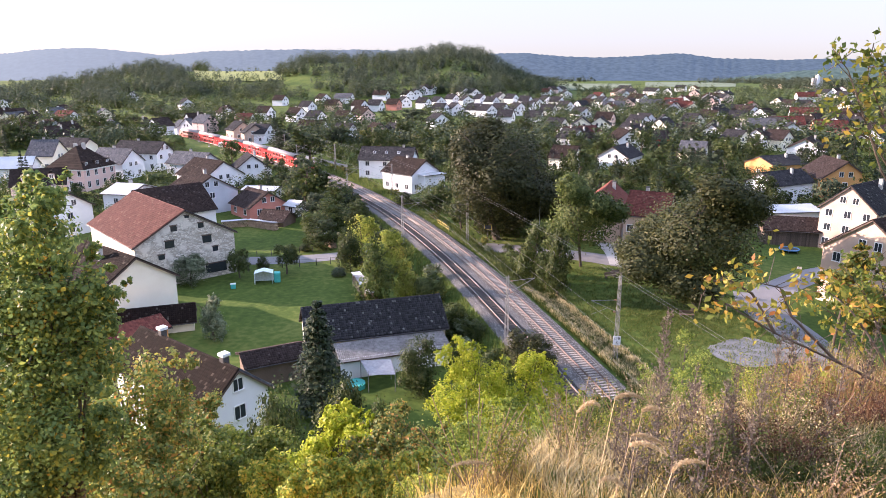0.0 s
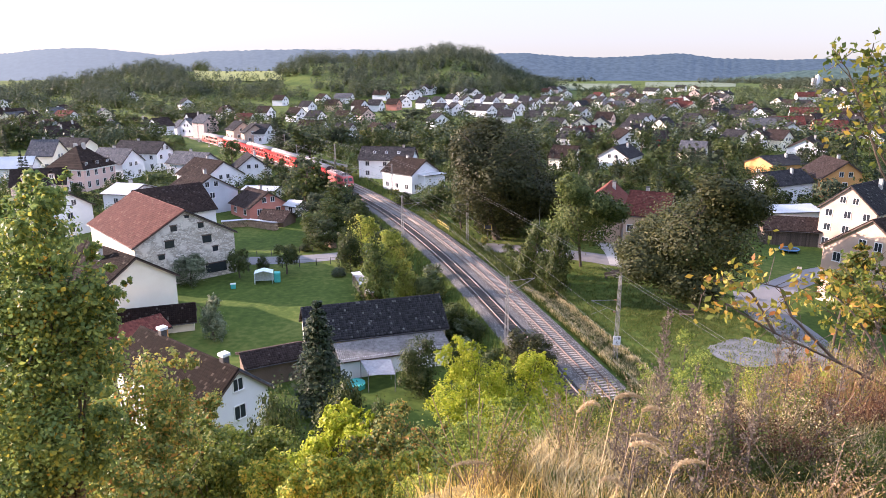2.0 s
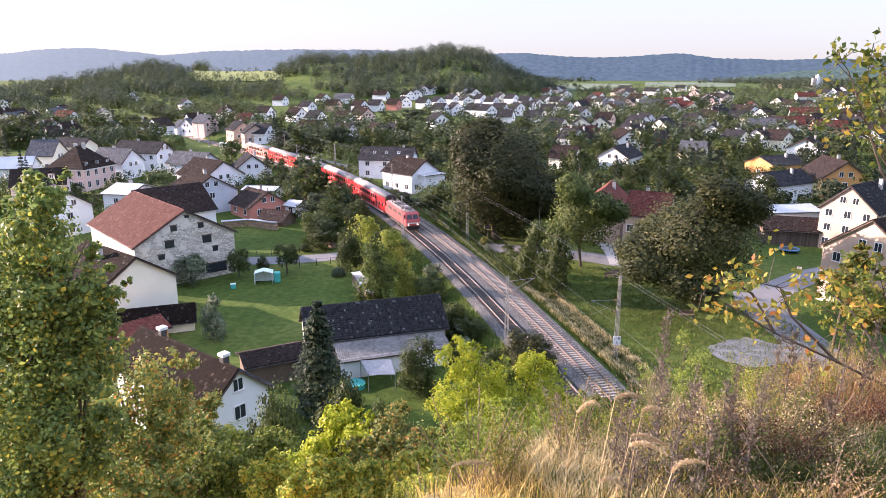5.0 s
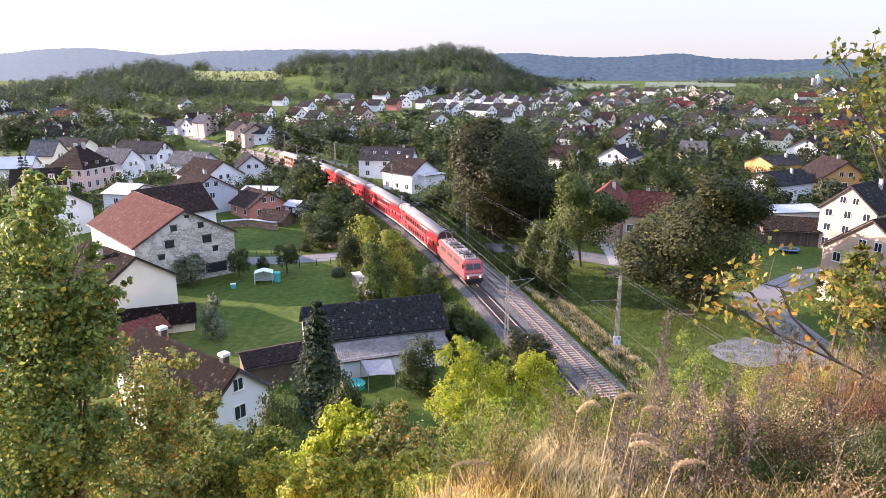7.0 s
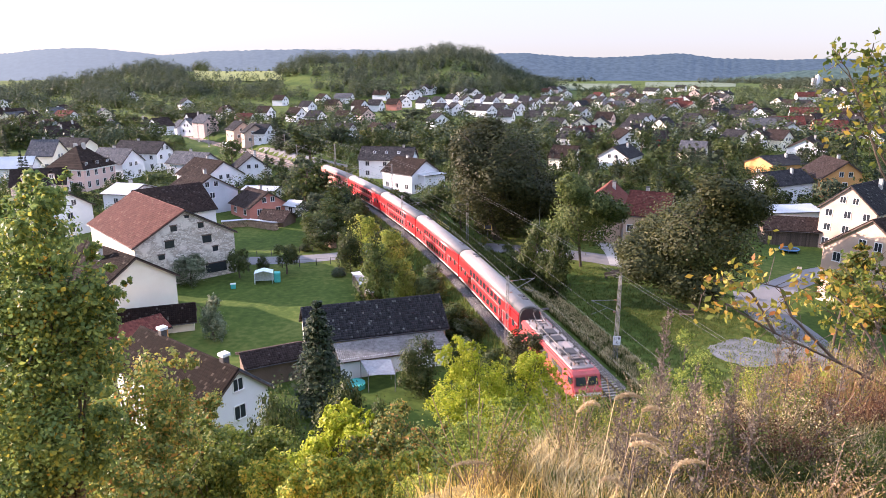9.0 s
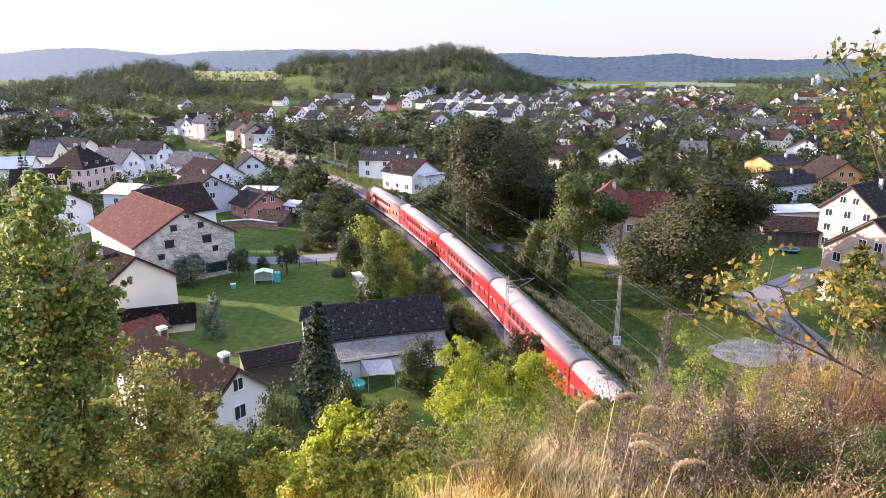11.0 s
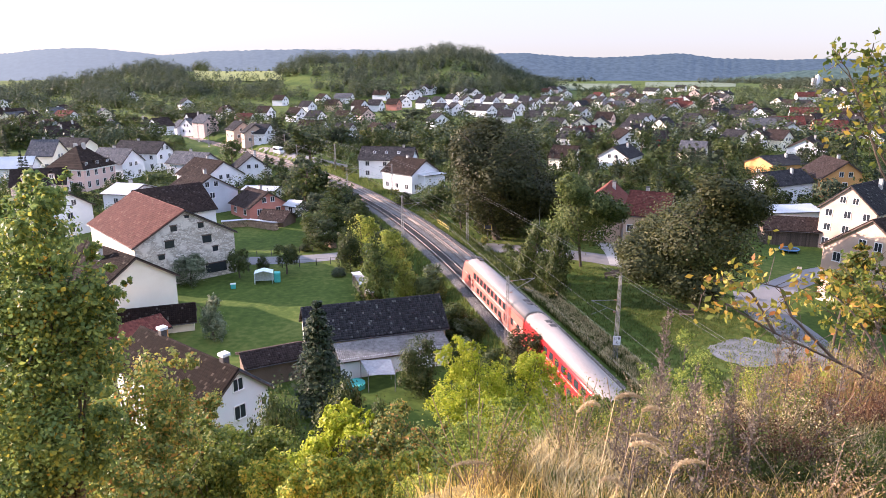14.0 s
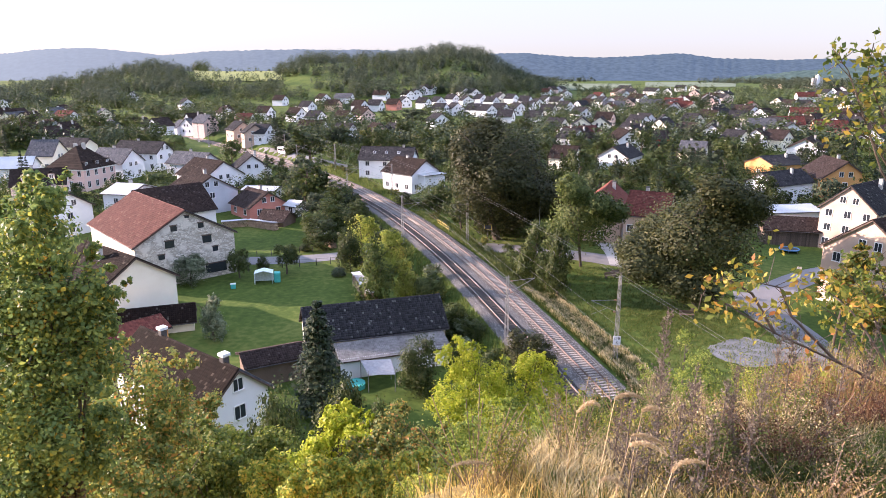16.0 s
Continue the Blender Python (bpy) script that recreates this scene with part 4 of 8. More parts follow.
hb = gable_house("large stone barn with faded red tiled roof", -49.9, 116.59, -3, 42, 16.5, 23.4, 7.34, 12.0, "stone", "pinkred", roof2='dark', front=0, side=0, attic=False, chimneys=())
barn_opening(hb, -1.90, -11.709999999999999, 8.87, 1.03, 0.89)
barn_opening(hb, 2.58, -11.709999999999999, 8.79, 0.95, 0.82)
barn_opening(hb, -2.78, -11.709999999999999, 6.26, 1.49, 1.15)
barn_opening(hb, 3.42, -11.709999999999999, 6.15, 1.55, 1.19)
barn_opening(hb, 4.73, -11.709999999999999, 4.44, 0.96, 0.83)
barn_opening(hb, -4.25, -11.709999999999999, 4.54, 1.02, 0.78)
barn_opening(hb, 0.20, -11.709999999999999, 10.79, 0.35, 0.36)
barn_opening(hb, 0.56, -11.709999999999999, 10.74, 0.36, 0.36)
barn_opening(hb, 4.64, -11.709999999999999, 0.80, 3.62, 1.57)
gable_house("cream gabled house with brown tiled roof", -46.6, 91.5, -3, 51, 11, 14.13, 6.24, 9.81, "cream", "brown", front=0, attic=False, chimneys=((-0.3, -0.1),))
gable_house("white house with old brown tiled roof and two chimneys", -24.54, 60.22, -3, 51.69, 6.37, 16, 5.71, 8.39, "white", "brown", roof2='grey', front=1, chimneys=((0.05, -0.75), (0.05, 0.55)), dark_chimney=True)
gable_house("salmon and orange house with dark brown roof", -44.01, 159.32, -2.35, 43.08, 9.63, 9.49, 2.96, 5.9, "salmon", "darkbrown")
gable_house("white outbuilding with a long dark roof", -58.61, 142.9, -3, 135.4, 12.97, 14.23, 5.44, 10.03, "white", "darkbrown", front=0, side=0, attic=False, chimneys=())
gable_house("grey rendered house with brown roof", -58.92, 163.72, -2.09, 43.76, 13.09, 11.39, 5.11, 8.82, "grey", "brown", front=1)
gable_house("white house with brown tiled roof", -64.75, 187.55, -1.13, 51.03, 11.99, 13.62, 4.54, 8.27, "white", "brown", chimneys=((0.3, 0.5),))
gable_house("dark roofed white house by the railway", -58.3, 204.9, -0.7, 22.95, 10.98, 10, 3.17, 7.38, "white", "dark", front=0, side=0)
gable_house("long house with blue-grey roof", -77.27, 209.96, -0.24, 66.54, 9.17, 13.15, 3.87, 6.81, "grey", "grey", side=3)
gable_house("white two-storey house with dark roof", -96.85, 219.89, 0.13, 75.29, 8.4, 16.1, 5.75, 8.75, "white", "dark")
gable_house("white house with grey tiled roof", -99.1, 206.21, -0.38, 70.06, 8.77, 12.28, 4.94, 8.48, "white", "grey")
gable_house("white house with brown roof", -83.52, 143.03, -2.87, 57.31, 9.99, 12.03, 6.03, 9.13, "white", "dark", front=1)
gable_house("white annex with pale roof", -73.8, 158.5, -2.35, 75, 10.3, 7, 5.96, 7.42, "white", "metal", front=1)
gable_house("house with dormers and brown roof", -98.76, 165.14, -2.04, 113, 9.5, 11.5, 6.6, 9.69, "pink", "brown", dormers=2)
gable_house("cream house with dark roof", -128.97, 239.33, 0.79, 69.35, 6.5, 13.57, 4.83, 7.3, "cream", "dark")
gable_house("cream house with grey hipped roof", -127.85, 219.73, 0.13, 95.86, 11.46, 7.85, 4.93, 9.19, "cream", "grey")
gable_house("large white two-storey house with dark roof and skylights", -16.42, 204.91, 0.03, 81.03, 10.09, 15.81, 5.54, 8.66, "white", "dark", side=3, skylights=3, chimneys=((0, -0.6),))
gable_house("white house with brown roof and glazed balcony", -8.83, 184.85, -0.5, 45.98, 10.3, 11.5, 5.04, 8.33, "white", "brown", chimneys=((0.0, 0.2),))
gable_house("peach rendered house with dark roof", 64.02, 92.12, -1.8, -64.71, 13.41, 12.97, 8.4, 13.22, "peach", "darkbrown", front=3)
gable_house("peach rendered house with overhanging dark roof", 80, 126.58, -1.8, -52.43, 9.72, 13.97, 8.13, 12.33, "peach", "dark", front=3)
gable_house("orange house with dark roof", 100.22, 173.31, -0.82, -6.4, 11.23, 14.01, 6, 9.97, "orange", "darkbrown", front=1)
gable_house("white house with dark roof", 84.88, 169.41, -0.93, -62, 8.68, 14.46, 5.01, 7.5, "white", "dark", front=2)
gable_house("small yellow gabled house with dark roof", 101.01, 205.72, 0.05, -67.58, 10.98, 13.34, 4.04, 6.06, "orange", "dark", front=1)
gable_house("white gabled house with brown roof", 126.83, 237.06, 0.82, -33.93, 11.24, 14.02, 4.5, 7.69, "white", "brown", front=2)
gable_house("peach house with red tiled roof", 39.41, 126.28, -1.8, 60, 9.27, 7.5, 7.0, 10.5, "peach", "red", front=0, side=3)
gable_house("white gabled house with dark roof and solar panels", 57.56, 220.87, 0.43, -34.84, 10.33, 13.17, 4.03, 7.17, "white", "dark", front=2)
gable_house("white gabled house with steep red tiled roof", 33.34, 135.97, -1.8, -20.81, 7.45, 13.18, 7.06, 10.2, "peach", "red", front=1, side=2, chimneys=((0.3, 0.2),))
gable_house("low white garage with flat pale roof", -47.5, 177, -1.6, 80, 6, 9, 2.5, 3.0, "white", "metal", front=0, side=0, attic=False, chimneys=(), name='garage')
gable_house("low house with pale green sheet roof", -127.67, 201, -0.47, 105, 10, 12, 4.0, 6.6, "white", "metal", front=2, side=2, chimneys=())
gable_house("red roofed white house", 57.6, 291.54, 1.82, 120.27, 10, 18.42, 3.71, 6.22, "white", "red")
gable_house("red fronted house with brown roof", 84.34, 275.97, 1.52, 115.16, 10, 14.54, 3.31, 5.73, "red", "darkbrown")
gable_house("white house with brown roof and balcony", 110.91, 308.71, 2.18, 22.81, 13.47, 12, 3.19, 6.17, "white", "brown")
gable_house("white rendered house with dark grey pitched roof", 93.88, 331.23, 2.76, 36.6, 9, 8.71, 4.24, 7.48, "white", "dark", group="village houses")
gable_house("white rendered house with dark grey pitched roof", 79.47, 290.29, 1.98, 36.95, 9, 8, 4.24, 7.48, "white", "dark", group="village houses")
gable_house("white rendered house with dark grey pitched roof", 176.73, 409.83, 4.03, 70, 9, 11.26, 4.24, 7.48, "white", "dark", group="village houses")
gable_house("white rendered house with grey tiled pitched roof", 144.29, 311.63, 2.4, 75, 9, 11.03, 4.24, 7.48, "white", "grey", group="village houses")
gable_house("pink rendered house with red tiled pitched roof", 161.14, 323.58, 2.62, 80, 9, 14.84, 4.24, 7.48, "pink", "red", group="village houses")
gable_house("salmon pink house with red tiled pitched roof", 171.47, 304.89, 2.27, 75, 9, 13.37, 4.24, 7.48, "salmon", "red", group="village houses")
gable_house("white rendered house with dark grey pitched roof", 152.84, 383.03, 3.63, -70, 9, 9.63, 4.24, 7.48, "white", "dark", group="village houses")
gable_house("white rendered house with dark grey pitched roof", 100.25, 342.04, 2.95, 30, 9, 8, 4.24, 7.48, "white", "dark", group="village houses")
gable_house("cream rendered house with grey tiled pitched roof", 83.99, 228.34, 0.61, 60, 9, 8, 4.24, 7.48, "cream", "grey", group="village houses")
gable_house("white rendered house with dark grey pitched roof", 112.79, 286.38, 1.9, -30, 9, 8, 4.24, 7.48, "white", "dark", group="village houses")
gable_house("white rendered house with dark grey pitched roof", 50.29, 268.35, 1.52, 40, 9, 8, 4.24, 7.48, "white", "dark", group="village houses")
gable_house("cream rendered house with brown tiled pitched roof", 39.15, 216.82, 0.33, 60, 9, 8, 4.24, 7.48, "cream", "brown", group="village houses")
gable_house("cream rendered house with dark grey pitched roof", 52.45, 316.3, 2.49, 50, 9, 8, 4.24, 7.48, "cream", "dark", group="village houses")
gable_house("pink rendered house with brown tiled pitched roof", 82.51, 350.65, 3.1, 60, 9, 8.3, 4.24, 7.48, "pink", "brown", group="village houses")
gable_house("white rendered house with dark grey pitched roof", 77.36, 383.03, 3.63, 20, 9, 8, 4.24, 7.48, "white", "dark", group="village houses")
gable_house("cream rendered house with dark grey pitched roof", 112.77, 263.39, 1.41, 30, 9, 8, 4.24, 7.48, "cream", "dark", group="village houses")
gable_house("white rendered house with brown tiled pitched roof", 123.72, 268.35, 1.52, -40, 9, 8, 4.24, 7.48, "white", "brown", group="village houses")
gable_house("white rendered house with red tiled pitched roof", 200.01, 383.03, 3.63, 70, 9, 13.71, 4.24, 7.48, "white", "red", group="village houses")
gable_house("white rendered house with brown tiled pitched roof", 206.56, 350.65, 3.1, 60, 9, 11.67, 4.24, 7.48, "white", "brown", group="village houses")
gable_house("white rendered house with dark brown pitched roof", 181.51, 290.29, 1.98, 70, 9, 12.17, 4.24, 7.48, "white", "darkbrown", group="village houses")
gable_house("white rendered house with grey tiled pitched roof", 139.7, 466.74, 4.79, 80, 9, 14.21, 4.24, 7.48, "white", "grey", group="village houses")
gable_house("white rendered house with red tiled pitched roof", 153.65, 445.93, 4.53, 75, 9, 11.44, 4.24, 7.48, "white", "red", group="village houses")
gable_house("white rendered house with grey tiled pitched roof", 109.86, 445.93, 4.53, 80, 9, 12.75, 4.24, 7.48, "white", "grey", group="village houses")
gable_house("white rendered house with dark grey pitched roof", 128.11, 483.81, 5, 70, 9, 11.31, 4.24, 7.48, "white", "dark", group="village houses")
gable_house("white rendered house with red tiled pitched roof", 301.68, 577.43, 5.97, 80, 9, 15, 4.24, 7.48, "white", "red", group="village houses")
gable_house("peach rendered house with dark grey pitched roof", -79.16, 286.43, 1.89, 25, 9, 8, 4.24, 7.48, "peach", "dark", group="village houses")
gable_house("peach rendered house with dark grey pitched roof", -88.63, 298.76, 2.11, 40, 9, 8, 4.24, 7.48, "peach", "dark", group="village houses")
gable_house("white rendered house with dark grey pitched roof", -75.59, 286.38, 1.9, 70, 9, 8, 4.24, 7.48, "white", "dark", group="village houses")
gable_house("white rendered house with brown tiled pitched roof", -57.66, 304.89, 2.27, 80, 9, 11.31, 4.24, 7.48, "white", "brown", group="village houses")
gable_house("white rendered house with dark grey pitched roof", -41.3, 290.29, 1.98, 60, 9, 8, 4.24, 7.48, "white", "dark", group="village houses")
gable_house("peach rendered house with brown tiled pitched roof", -27.85, 290.29, 1.98, 30, 9, 8, 4.24, 7.48, "peach", "brown", group="village houses")
gable_house("white rendered house with dark grey pitched roof", -20.17, 290.29, 1.98, 40, 9, 8, 4.24, 7.48, "white", "dark", group="village houses")
gable_house("pink rendered house with brown tiled pitched roof", -42.93, 376.05, 3.52, 40, 9, 8, 4.24, 7.48, "pink", "brown", group="village houses")
gable_house("white rendered house with brown tiled pitched roof", -101.52, 394.04, 3.8, 70, 9, 8, 4.24, 7.48, "white", "brown", group="village houses")
gable_house("white rendered house with brown tiled pitched roof", -123, 390.3, 3.74, 40, 9, 8, 4.24, 7.48, "white", "brown", group="village houses")
gable_house("pink rendered house with grey tiled pitched roof", -113.7, 329.07, 1.87, 60, 9, 8, 5.4, 8.64, "pink", "grey", group="village houses")
gable_house("white rendered house with grey tiled pitched roof", -130.51, 344.5, -0.62, 40, 9, 8, 4.24, 7.48, "white", "grey", group="village houses")
gable_house("white rendered house with red tiled pitched roof", -98.27, 342.04, 2.95, 80, 9, 8, 4.24, 7.48, "white", "red", group="village houses")
gable_house("white rendered house with red tiled pitched roof", -196.4, 359.74, 3.25, 70, 9, 10.76, 4.24, 7.48, "white", "red", group="village houses")
gable_house("white rendered house with dark grey pitched roof", -247.72, 553.6, 7, 20, 9, 8, 4.24, 7.48, "white", "dark", group="village houses")
gable_house("white rendered house with dark grey pitched roof", -175.31, 472.28, 4.86, 40, 9, 8, 4.24, 7.48, "white", "dark", group="village houses")
gable_house("grey rendered house with grey tiled pitched roof", -150.2, 311.63, 2.4, 30, 9, 8, 4.24, 7.48, "grey", "grey", group="village houses")
gable_house("white rendered house with dark grey pitched roof", -298.87, 472.28, 4.86, 20, 9, 8, 4.24, 7.48, "white", "dark", group="village houses")
gable_house("white rendered house with brown tiled pitched roof", -121.64, 519.26, 5.59, 70, 9, 8.7, 4.24, 7.48, "white", "brown", group="village houses")
gable_house("white rendered house with brown tiled pitched roof", -91.92, 531.53, 6.26, 50, 9, 8, 4.24, 7.48, "white", "brown", group="village houses")
gable_house("white rendered house with grey tiled pitched roof", -76, 535.55, 6.5, 75, 9, 13.3, 4.24, 7.48, "white", "grey", group="village houses")
gable_house("white rendered house with brown tiled pitched roof", -49.51, 557.6, 8.16, 70, 9, 11.56, 4.24, 7.48, "white", "brown", group="village houses")
gable_house("white rendered house with brown tiled pitched roof", -28.09, 556.16, 8.22, 40, 9, 8, 4.24, 7.48, "white", "brown", group="village houses")
gable_house("white rendered house with dark grey pitched roof", -22.42, 561.92, 8.88, 20, 9, 8, 4.24, 7.48, "white", "dark", group="village houses")
gable_house("white rendered house with dark grey pitched roof", -11.44, 586.55, 12.1, 60, 9, 10.61, 4.24, 7.48, "white", "dark", group="village houses")
gable_house("white rendered house with dark grey pitched roof", -17.04, 582.01, 11.32, 20, 9, 8, 4.24, 7.48, "white", "dark", group="village houses")
gable_house("peach rendered house with brown tiled pitched roof", -73.21, 461.34, 4.73, 70, 9, 9, 4.24, 7.48, "peach", "brown", group="village houses")
gable_house("white rendered house with brown tiled pitched roof", -54.85, 456.07, 4.66, 60, 9, 8, 4.24, 7.48, "white", "brown", group="village houses")
gable_house("white rendered house with dark grey pitched roof", -44.9, 461.34, 4.73, 70, 9, 9, 4.24, 7.48, "white", "dark", group="village houses")
gable_house("salmon pink house with brown tiled pitched roof", -33.59, 472.28, 4.86, 70, 9, 8, 4.24, 7.48, "salmon", "brown", group="village houses")
gable_house("white rendered house with dark grey pitched roof", -28.3, 502.25, 5.22, 30, 9, 8, 4.24, 7.48, "white", "dark", group="village houses")
gable_house("white rendered house with dark grey pitched roof", -13.61, 489.81, 5.07, 60, 9, 8, 4.24, 7.48, "white", "dark", group="village houses")
gable_house("white rendered house with dark grey pitched roof", -3.69, 502.24, 5.22, 40, 9, 8, 4.24, 7.48, "white", "dark", group="village houses")
gable_house("white rendered house with dark grey pitched roof", -87.23, 445.93, 4.53, 60, 9, 8, 4.24, 7.48, "white", "dark", group="village houses")
gable_house("pink rendered house with brown tiled pitched roof", -46.56, 394.04, 3.8, 60, 9, 8, 4.24, 7.48, "pink", "brown", group="village houses")
gable_house("white rendered house with dark grey pitched roof", 16.68, 569.53, 9.94, 30, 9, 8, 4.24, 7.48, "white", "dark", group="village houses")
gable_house("white rendered house with dark grey pitched roof", 24.81, 564.36, 9.23, 30, 9, 8, 4.24, 7.48, "white", "dark", group="village houses")
gable_house("white rendered house with dark grey pitched roof", 6.87, 525.9, 6.1, 50, 9, 8, 4.24, 7.48, "white", "dark", group="village houses")
gable_house("white rendered house with dark grey pitched roof", 17.17, 512.97, 5.49, 20, 9, 8, 4.24, 7.48, "white", "dark", group="village houses")
gable_house("white rendered house with dark grey pitched roof", 28.35, 526.47, 6.08, 40, 9, 8, 4.24, 7.48, "white", "dark", group="village houses")
gable_house("white rendered house with dark grey pitched roof", 35.28, 502.26, 5.21, 50, 9, 8, 4.24, 7.48, "white", "dark", group="village houses")
gable_house("cream rendered house with dark grey pitched roof", 44.67, 542.46, 6.62, 30, 9, 8, 4.24, 7.48, "cream", "dark", group="village houses")
gable_house("white rendered house with dark grey pitched roof", 52.9, 535.91, 6.06, 50, 9, 8, 4.24, 7.48, "white", "dark", group="village houses")
gable_house("white rendered house with dark grey pitched roof", -1.38, 422.6, 4.21, 60, 9, 8, 4.24, 7.48, "white", "dark", group="village houses")
gable_house("white rendered house with dark grey pitched roof", 7.35, 427.05, 4.28, 30, 9, 8, 4.24, 7.48, "white", "dark", group="village houses")
gable_house("white rendered house with dark grey pitched roof", 19.19, 418.25, 4.15, 60, 9, 8, 4.24, 7.48, "white", "dark", group="village houses")
gable_house("white rendered house with dark grey pitched roof", 26.21, 409.83, 4.03, 40, 9, 8, 4.24, 7.48, "white", "dark", group="village houses")
gable_house("white rendered house with dark grey pitched roof", 34.97, 422.6, 4.21, 60, 9, 8, 4.24, 7.48, "white", "dark", group="village houses")
gable_house("white rendered house with dark grey pitched roof", 45.83, 427.05, 4.28, 30, 9, 8, 4.24, 7.48, "white", "dark", group="village houses")
gable_house("white rendered house with dark grey pitched roof", 55.11, 445.93, 4.53, 50, 9, 8, 4.24, 7.48, "white", "dark", group="village houses")
gable_house("white rendered house with dark grey pitched roof", 64.1, 472.28, 4.86, 20, 9, 8, 4.24, 7.48, "white", "dark", group="village houses")
gable_house("white rendered house with dark grey pitched roof", 61.35, 514.72, 5.4, 60, 9, 8, 4.24, 7.48, "white", "dark", group="village houses")
gable_house("white rendered house with dark grey pitched roof", 76.18, 515.49, 5.36, 30, 9, 8, 4.24, 7.48, "white", "dark", group="village houses")
gable_house("white rendered house with dark grey pitched roof", 82.46, 502.32, 5.21, 50, 9, 8, 4.24, 7.48, "white", "dark", group="village houses")
gable_house("white rendered house with dark grey pitched roof", 33.4, 366.08, 3.36, 70, 9, 8, 4.24, 7.48, "white", "dark", group="village houses")
gable_house("white rendered house with dark grey pitched roof", 47.62, 359.74, 3.25, 70, 9, 8, 4.24, 7.48, "white", "dark", group="village houses")
gable_house("white rendered house with dark grey pitched roof", 78.83, 445.93, 4.53, 40, 9, 8, 4.24, 7.48, "white", "dark", group="village houses")
gable_house("cream rendered house with brown tiled pitched roof", 98.85, 472.28, 4.86, 60, 9, 8, 4.24, 7.48, "cream", "brown", group="village houses")
gable_house("white rendered house with dark grey pitched roof", 115.29, 502.32, 5.21, 30, 9, 8, 4.24, 7.48, "white", "dark", group="village houses")
gable_house("white rendered house with dark grey pitched roof", 62.49, 409.83, 4.03, 60, 9, 8, 4.24, 7.48, "white", "dark", group="village houses")
gable_house("white rendered house with dark grey pitched roof", -2.53, 342.04, 2.95, 30, 9, 8, 4.24, 7.48, "white", "dark", group="village houses")
gable_house("white rendered house with dark grey pitched roof", -66.26, 359.74, 3.25, 60, 9, 8, 4.24, 7.48, "white", "dark", group="village houses")
gable_house("white rendered house with brown tiled pitched roof", -81.45, 383.03, 3.63, 60, 9, 8, 4.24, 7.48, "white", "brown", group="village houses")
gable_house("white rendered house with brown tiled pitched roof", -51.47, 359.74, 3.25, 60, 9, 8, 4.24, 7.48, "white", "brown", group="village houses")
gable_house("garden shed with mossy dark tiled roof", -8.72, 79.18, -3, 107.22, 7, 16.68, 3.7, 6.38, "lightwood", "dark", front=0, side=0, attic=False, chimneys=(), name='shed')
gable_house("low connecting shed with brown tiled roof", -19.37, 71.6, -3, 117.81, 4, 6.71, 2.7, 3.4, "wood", "darkbrown", front=0, side=0, attic=False, chimneys=(), name='shed')
gable_house("porch with brown metal roof on the cream house", -38.5, 86.28, -3, 109.28, 4, 9.07, 1.58, 3.1, "cream", "brown", front=0, side=0, attic=False, chimneys=(), name='porch')
gable_house("small orange outbuilding with red tiled roof", -39.02, 79.84, -3, 139.71, 4.5, 6.87, 2.49, 3.38, "orange", "red", front=0, side=0, attic=False, chimneys=(), name='outbuilding')
gable_house("dark timber shed beside the wood stacks", -37.61, 150.49, -2.65, 69.56, 5, 6.54, 1.3, 3, "wood", "darkbrown", front=0, side=0, attic=False, chimneys=(), name='shed')
gable_house("long white workshop with flat pale roof", 74.61, 147.98, -1.71, 98.63, 8, 14.79, 2.99, 3.73, "white", "metal", front=0, side=0, attic=False, chimneys=(), name='workshop')
timber = gable_house("weathered timber barn with dark roof", 68.18, 130.52, -1.8, 74.41, 7, 9.78, 3.06, 4.86, "wood", "darkbrown", front=0, side=0, attic=False, chimneys=(), name='timber_barn')
board_mesh = bpy.data.meshes.new("board")
bm = boxed(-0.05, 0.02, -0.145, 0.145, -1.2, 3.0, bevel=0.008)
bm.to_mesh(board_mesh)
bm.free()
board_mesh.materials.append(surface("grey_brown_boards", (0.045, 0.033, 0.026), (0.12, 0.09, 0.07), 0.9, 9, 0.7, 0.4, vary=0.35))
for i in range(32):
    link("board", board_mesh, timber, m=pose(-3.53 + 0.012 * (i % 2), -4.73 + 0.305 * i, 0.03 * (i % 3)))
gable_house("pale blue garden annex", -34.82, 158.38, -2.33, 58.08, 4, 3.63, 2.59, 3.4, "white", "metal", front=0, side=1, attic=False, chimneys=(), name='annex')
gable_house("glazed balcony annex on the white house", -3.11, 180.01, -0.73, 129.45, 3, 6.77, 4.95, 4.9, "white", "metal", front=0, side=3, attic=False, chimneys=(), name='annex')
gable_house("white rendered house with dark grey pitched roof", 248.32, 625.46, 6.37, -10.98, 9, 11, 4.24, 7.48, "white", "dark", group="village houses")
gable_house("white rendered house with dark grey pitched roof", 127.6, 755.21, 7.24, -31.86, 9, 15, 4.24, 7.48, "white", "dark", group="village houses")
gable_house("cream rendered house with red tiled pitched roof", 153.98, 427.43, 4.28, -12.91, 9, 11, 4.24, 7.48, "cream", "red", group="village houses")
gable_house("pink rendered house with dark grey pitched roof", 191.2, 493.36, 5.11, -27.43, 9, 8, 4.24, 7.48, "pink", "dark", group="village houses")
gable_house("white rendered house with red tiled pitched roof", 426.38, 744.87, 7.18, -32.72, 9, 15, 4.24, 7.48, "white", "red", group="village houses")
gable_house("cream rendered house with dark brown pitched roof", 261.56, 447.76, 4.55, -59.86, 9, 8, 4.24, 7.48, "cream", "darkbrown", group="village houses")
gable_house("white rendered house with brown tiled pitched roof", 221.7, 565.92, 5.86, 36.75, 9, 8, 4.24, 7.48, "white", "brown", group="village houses")
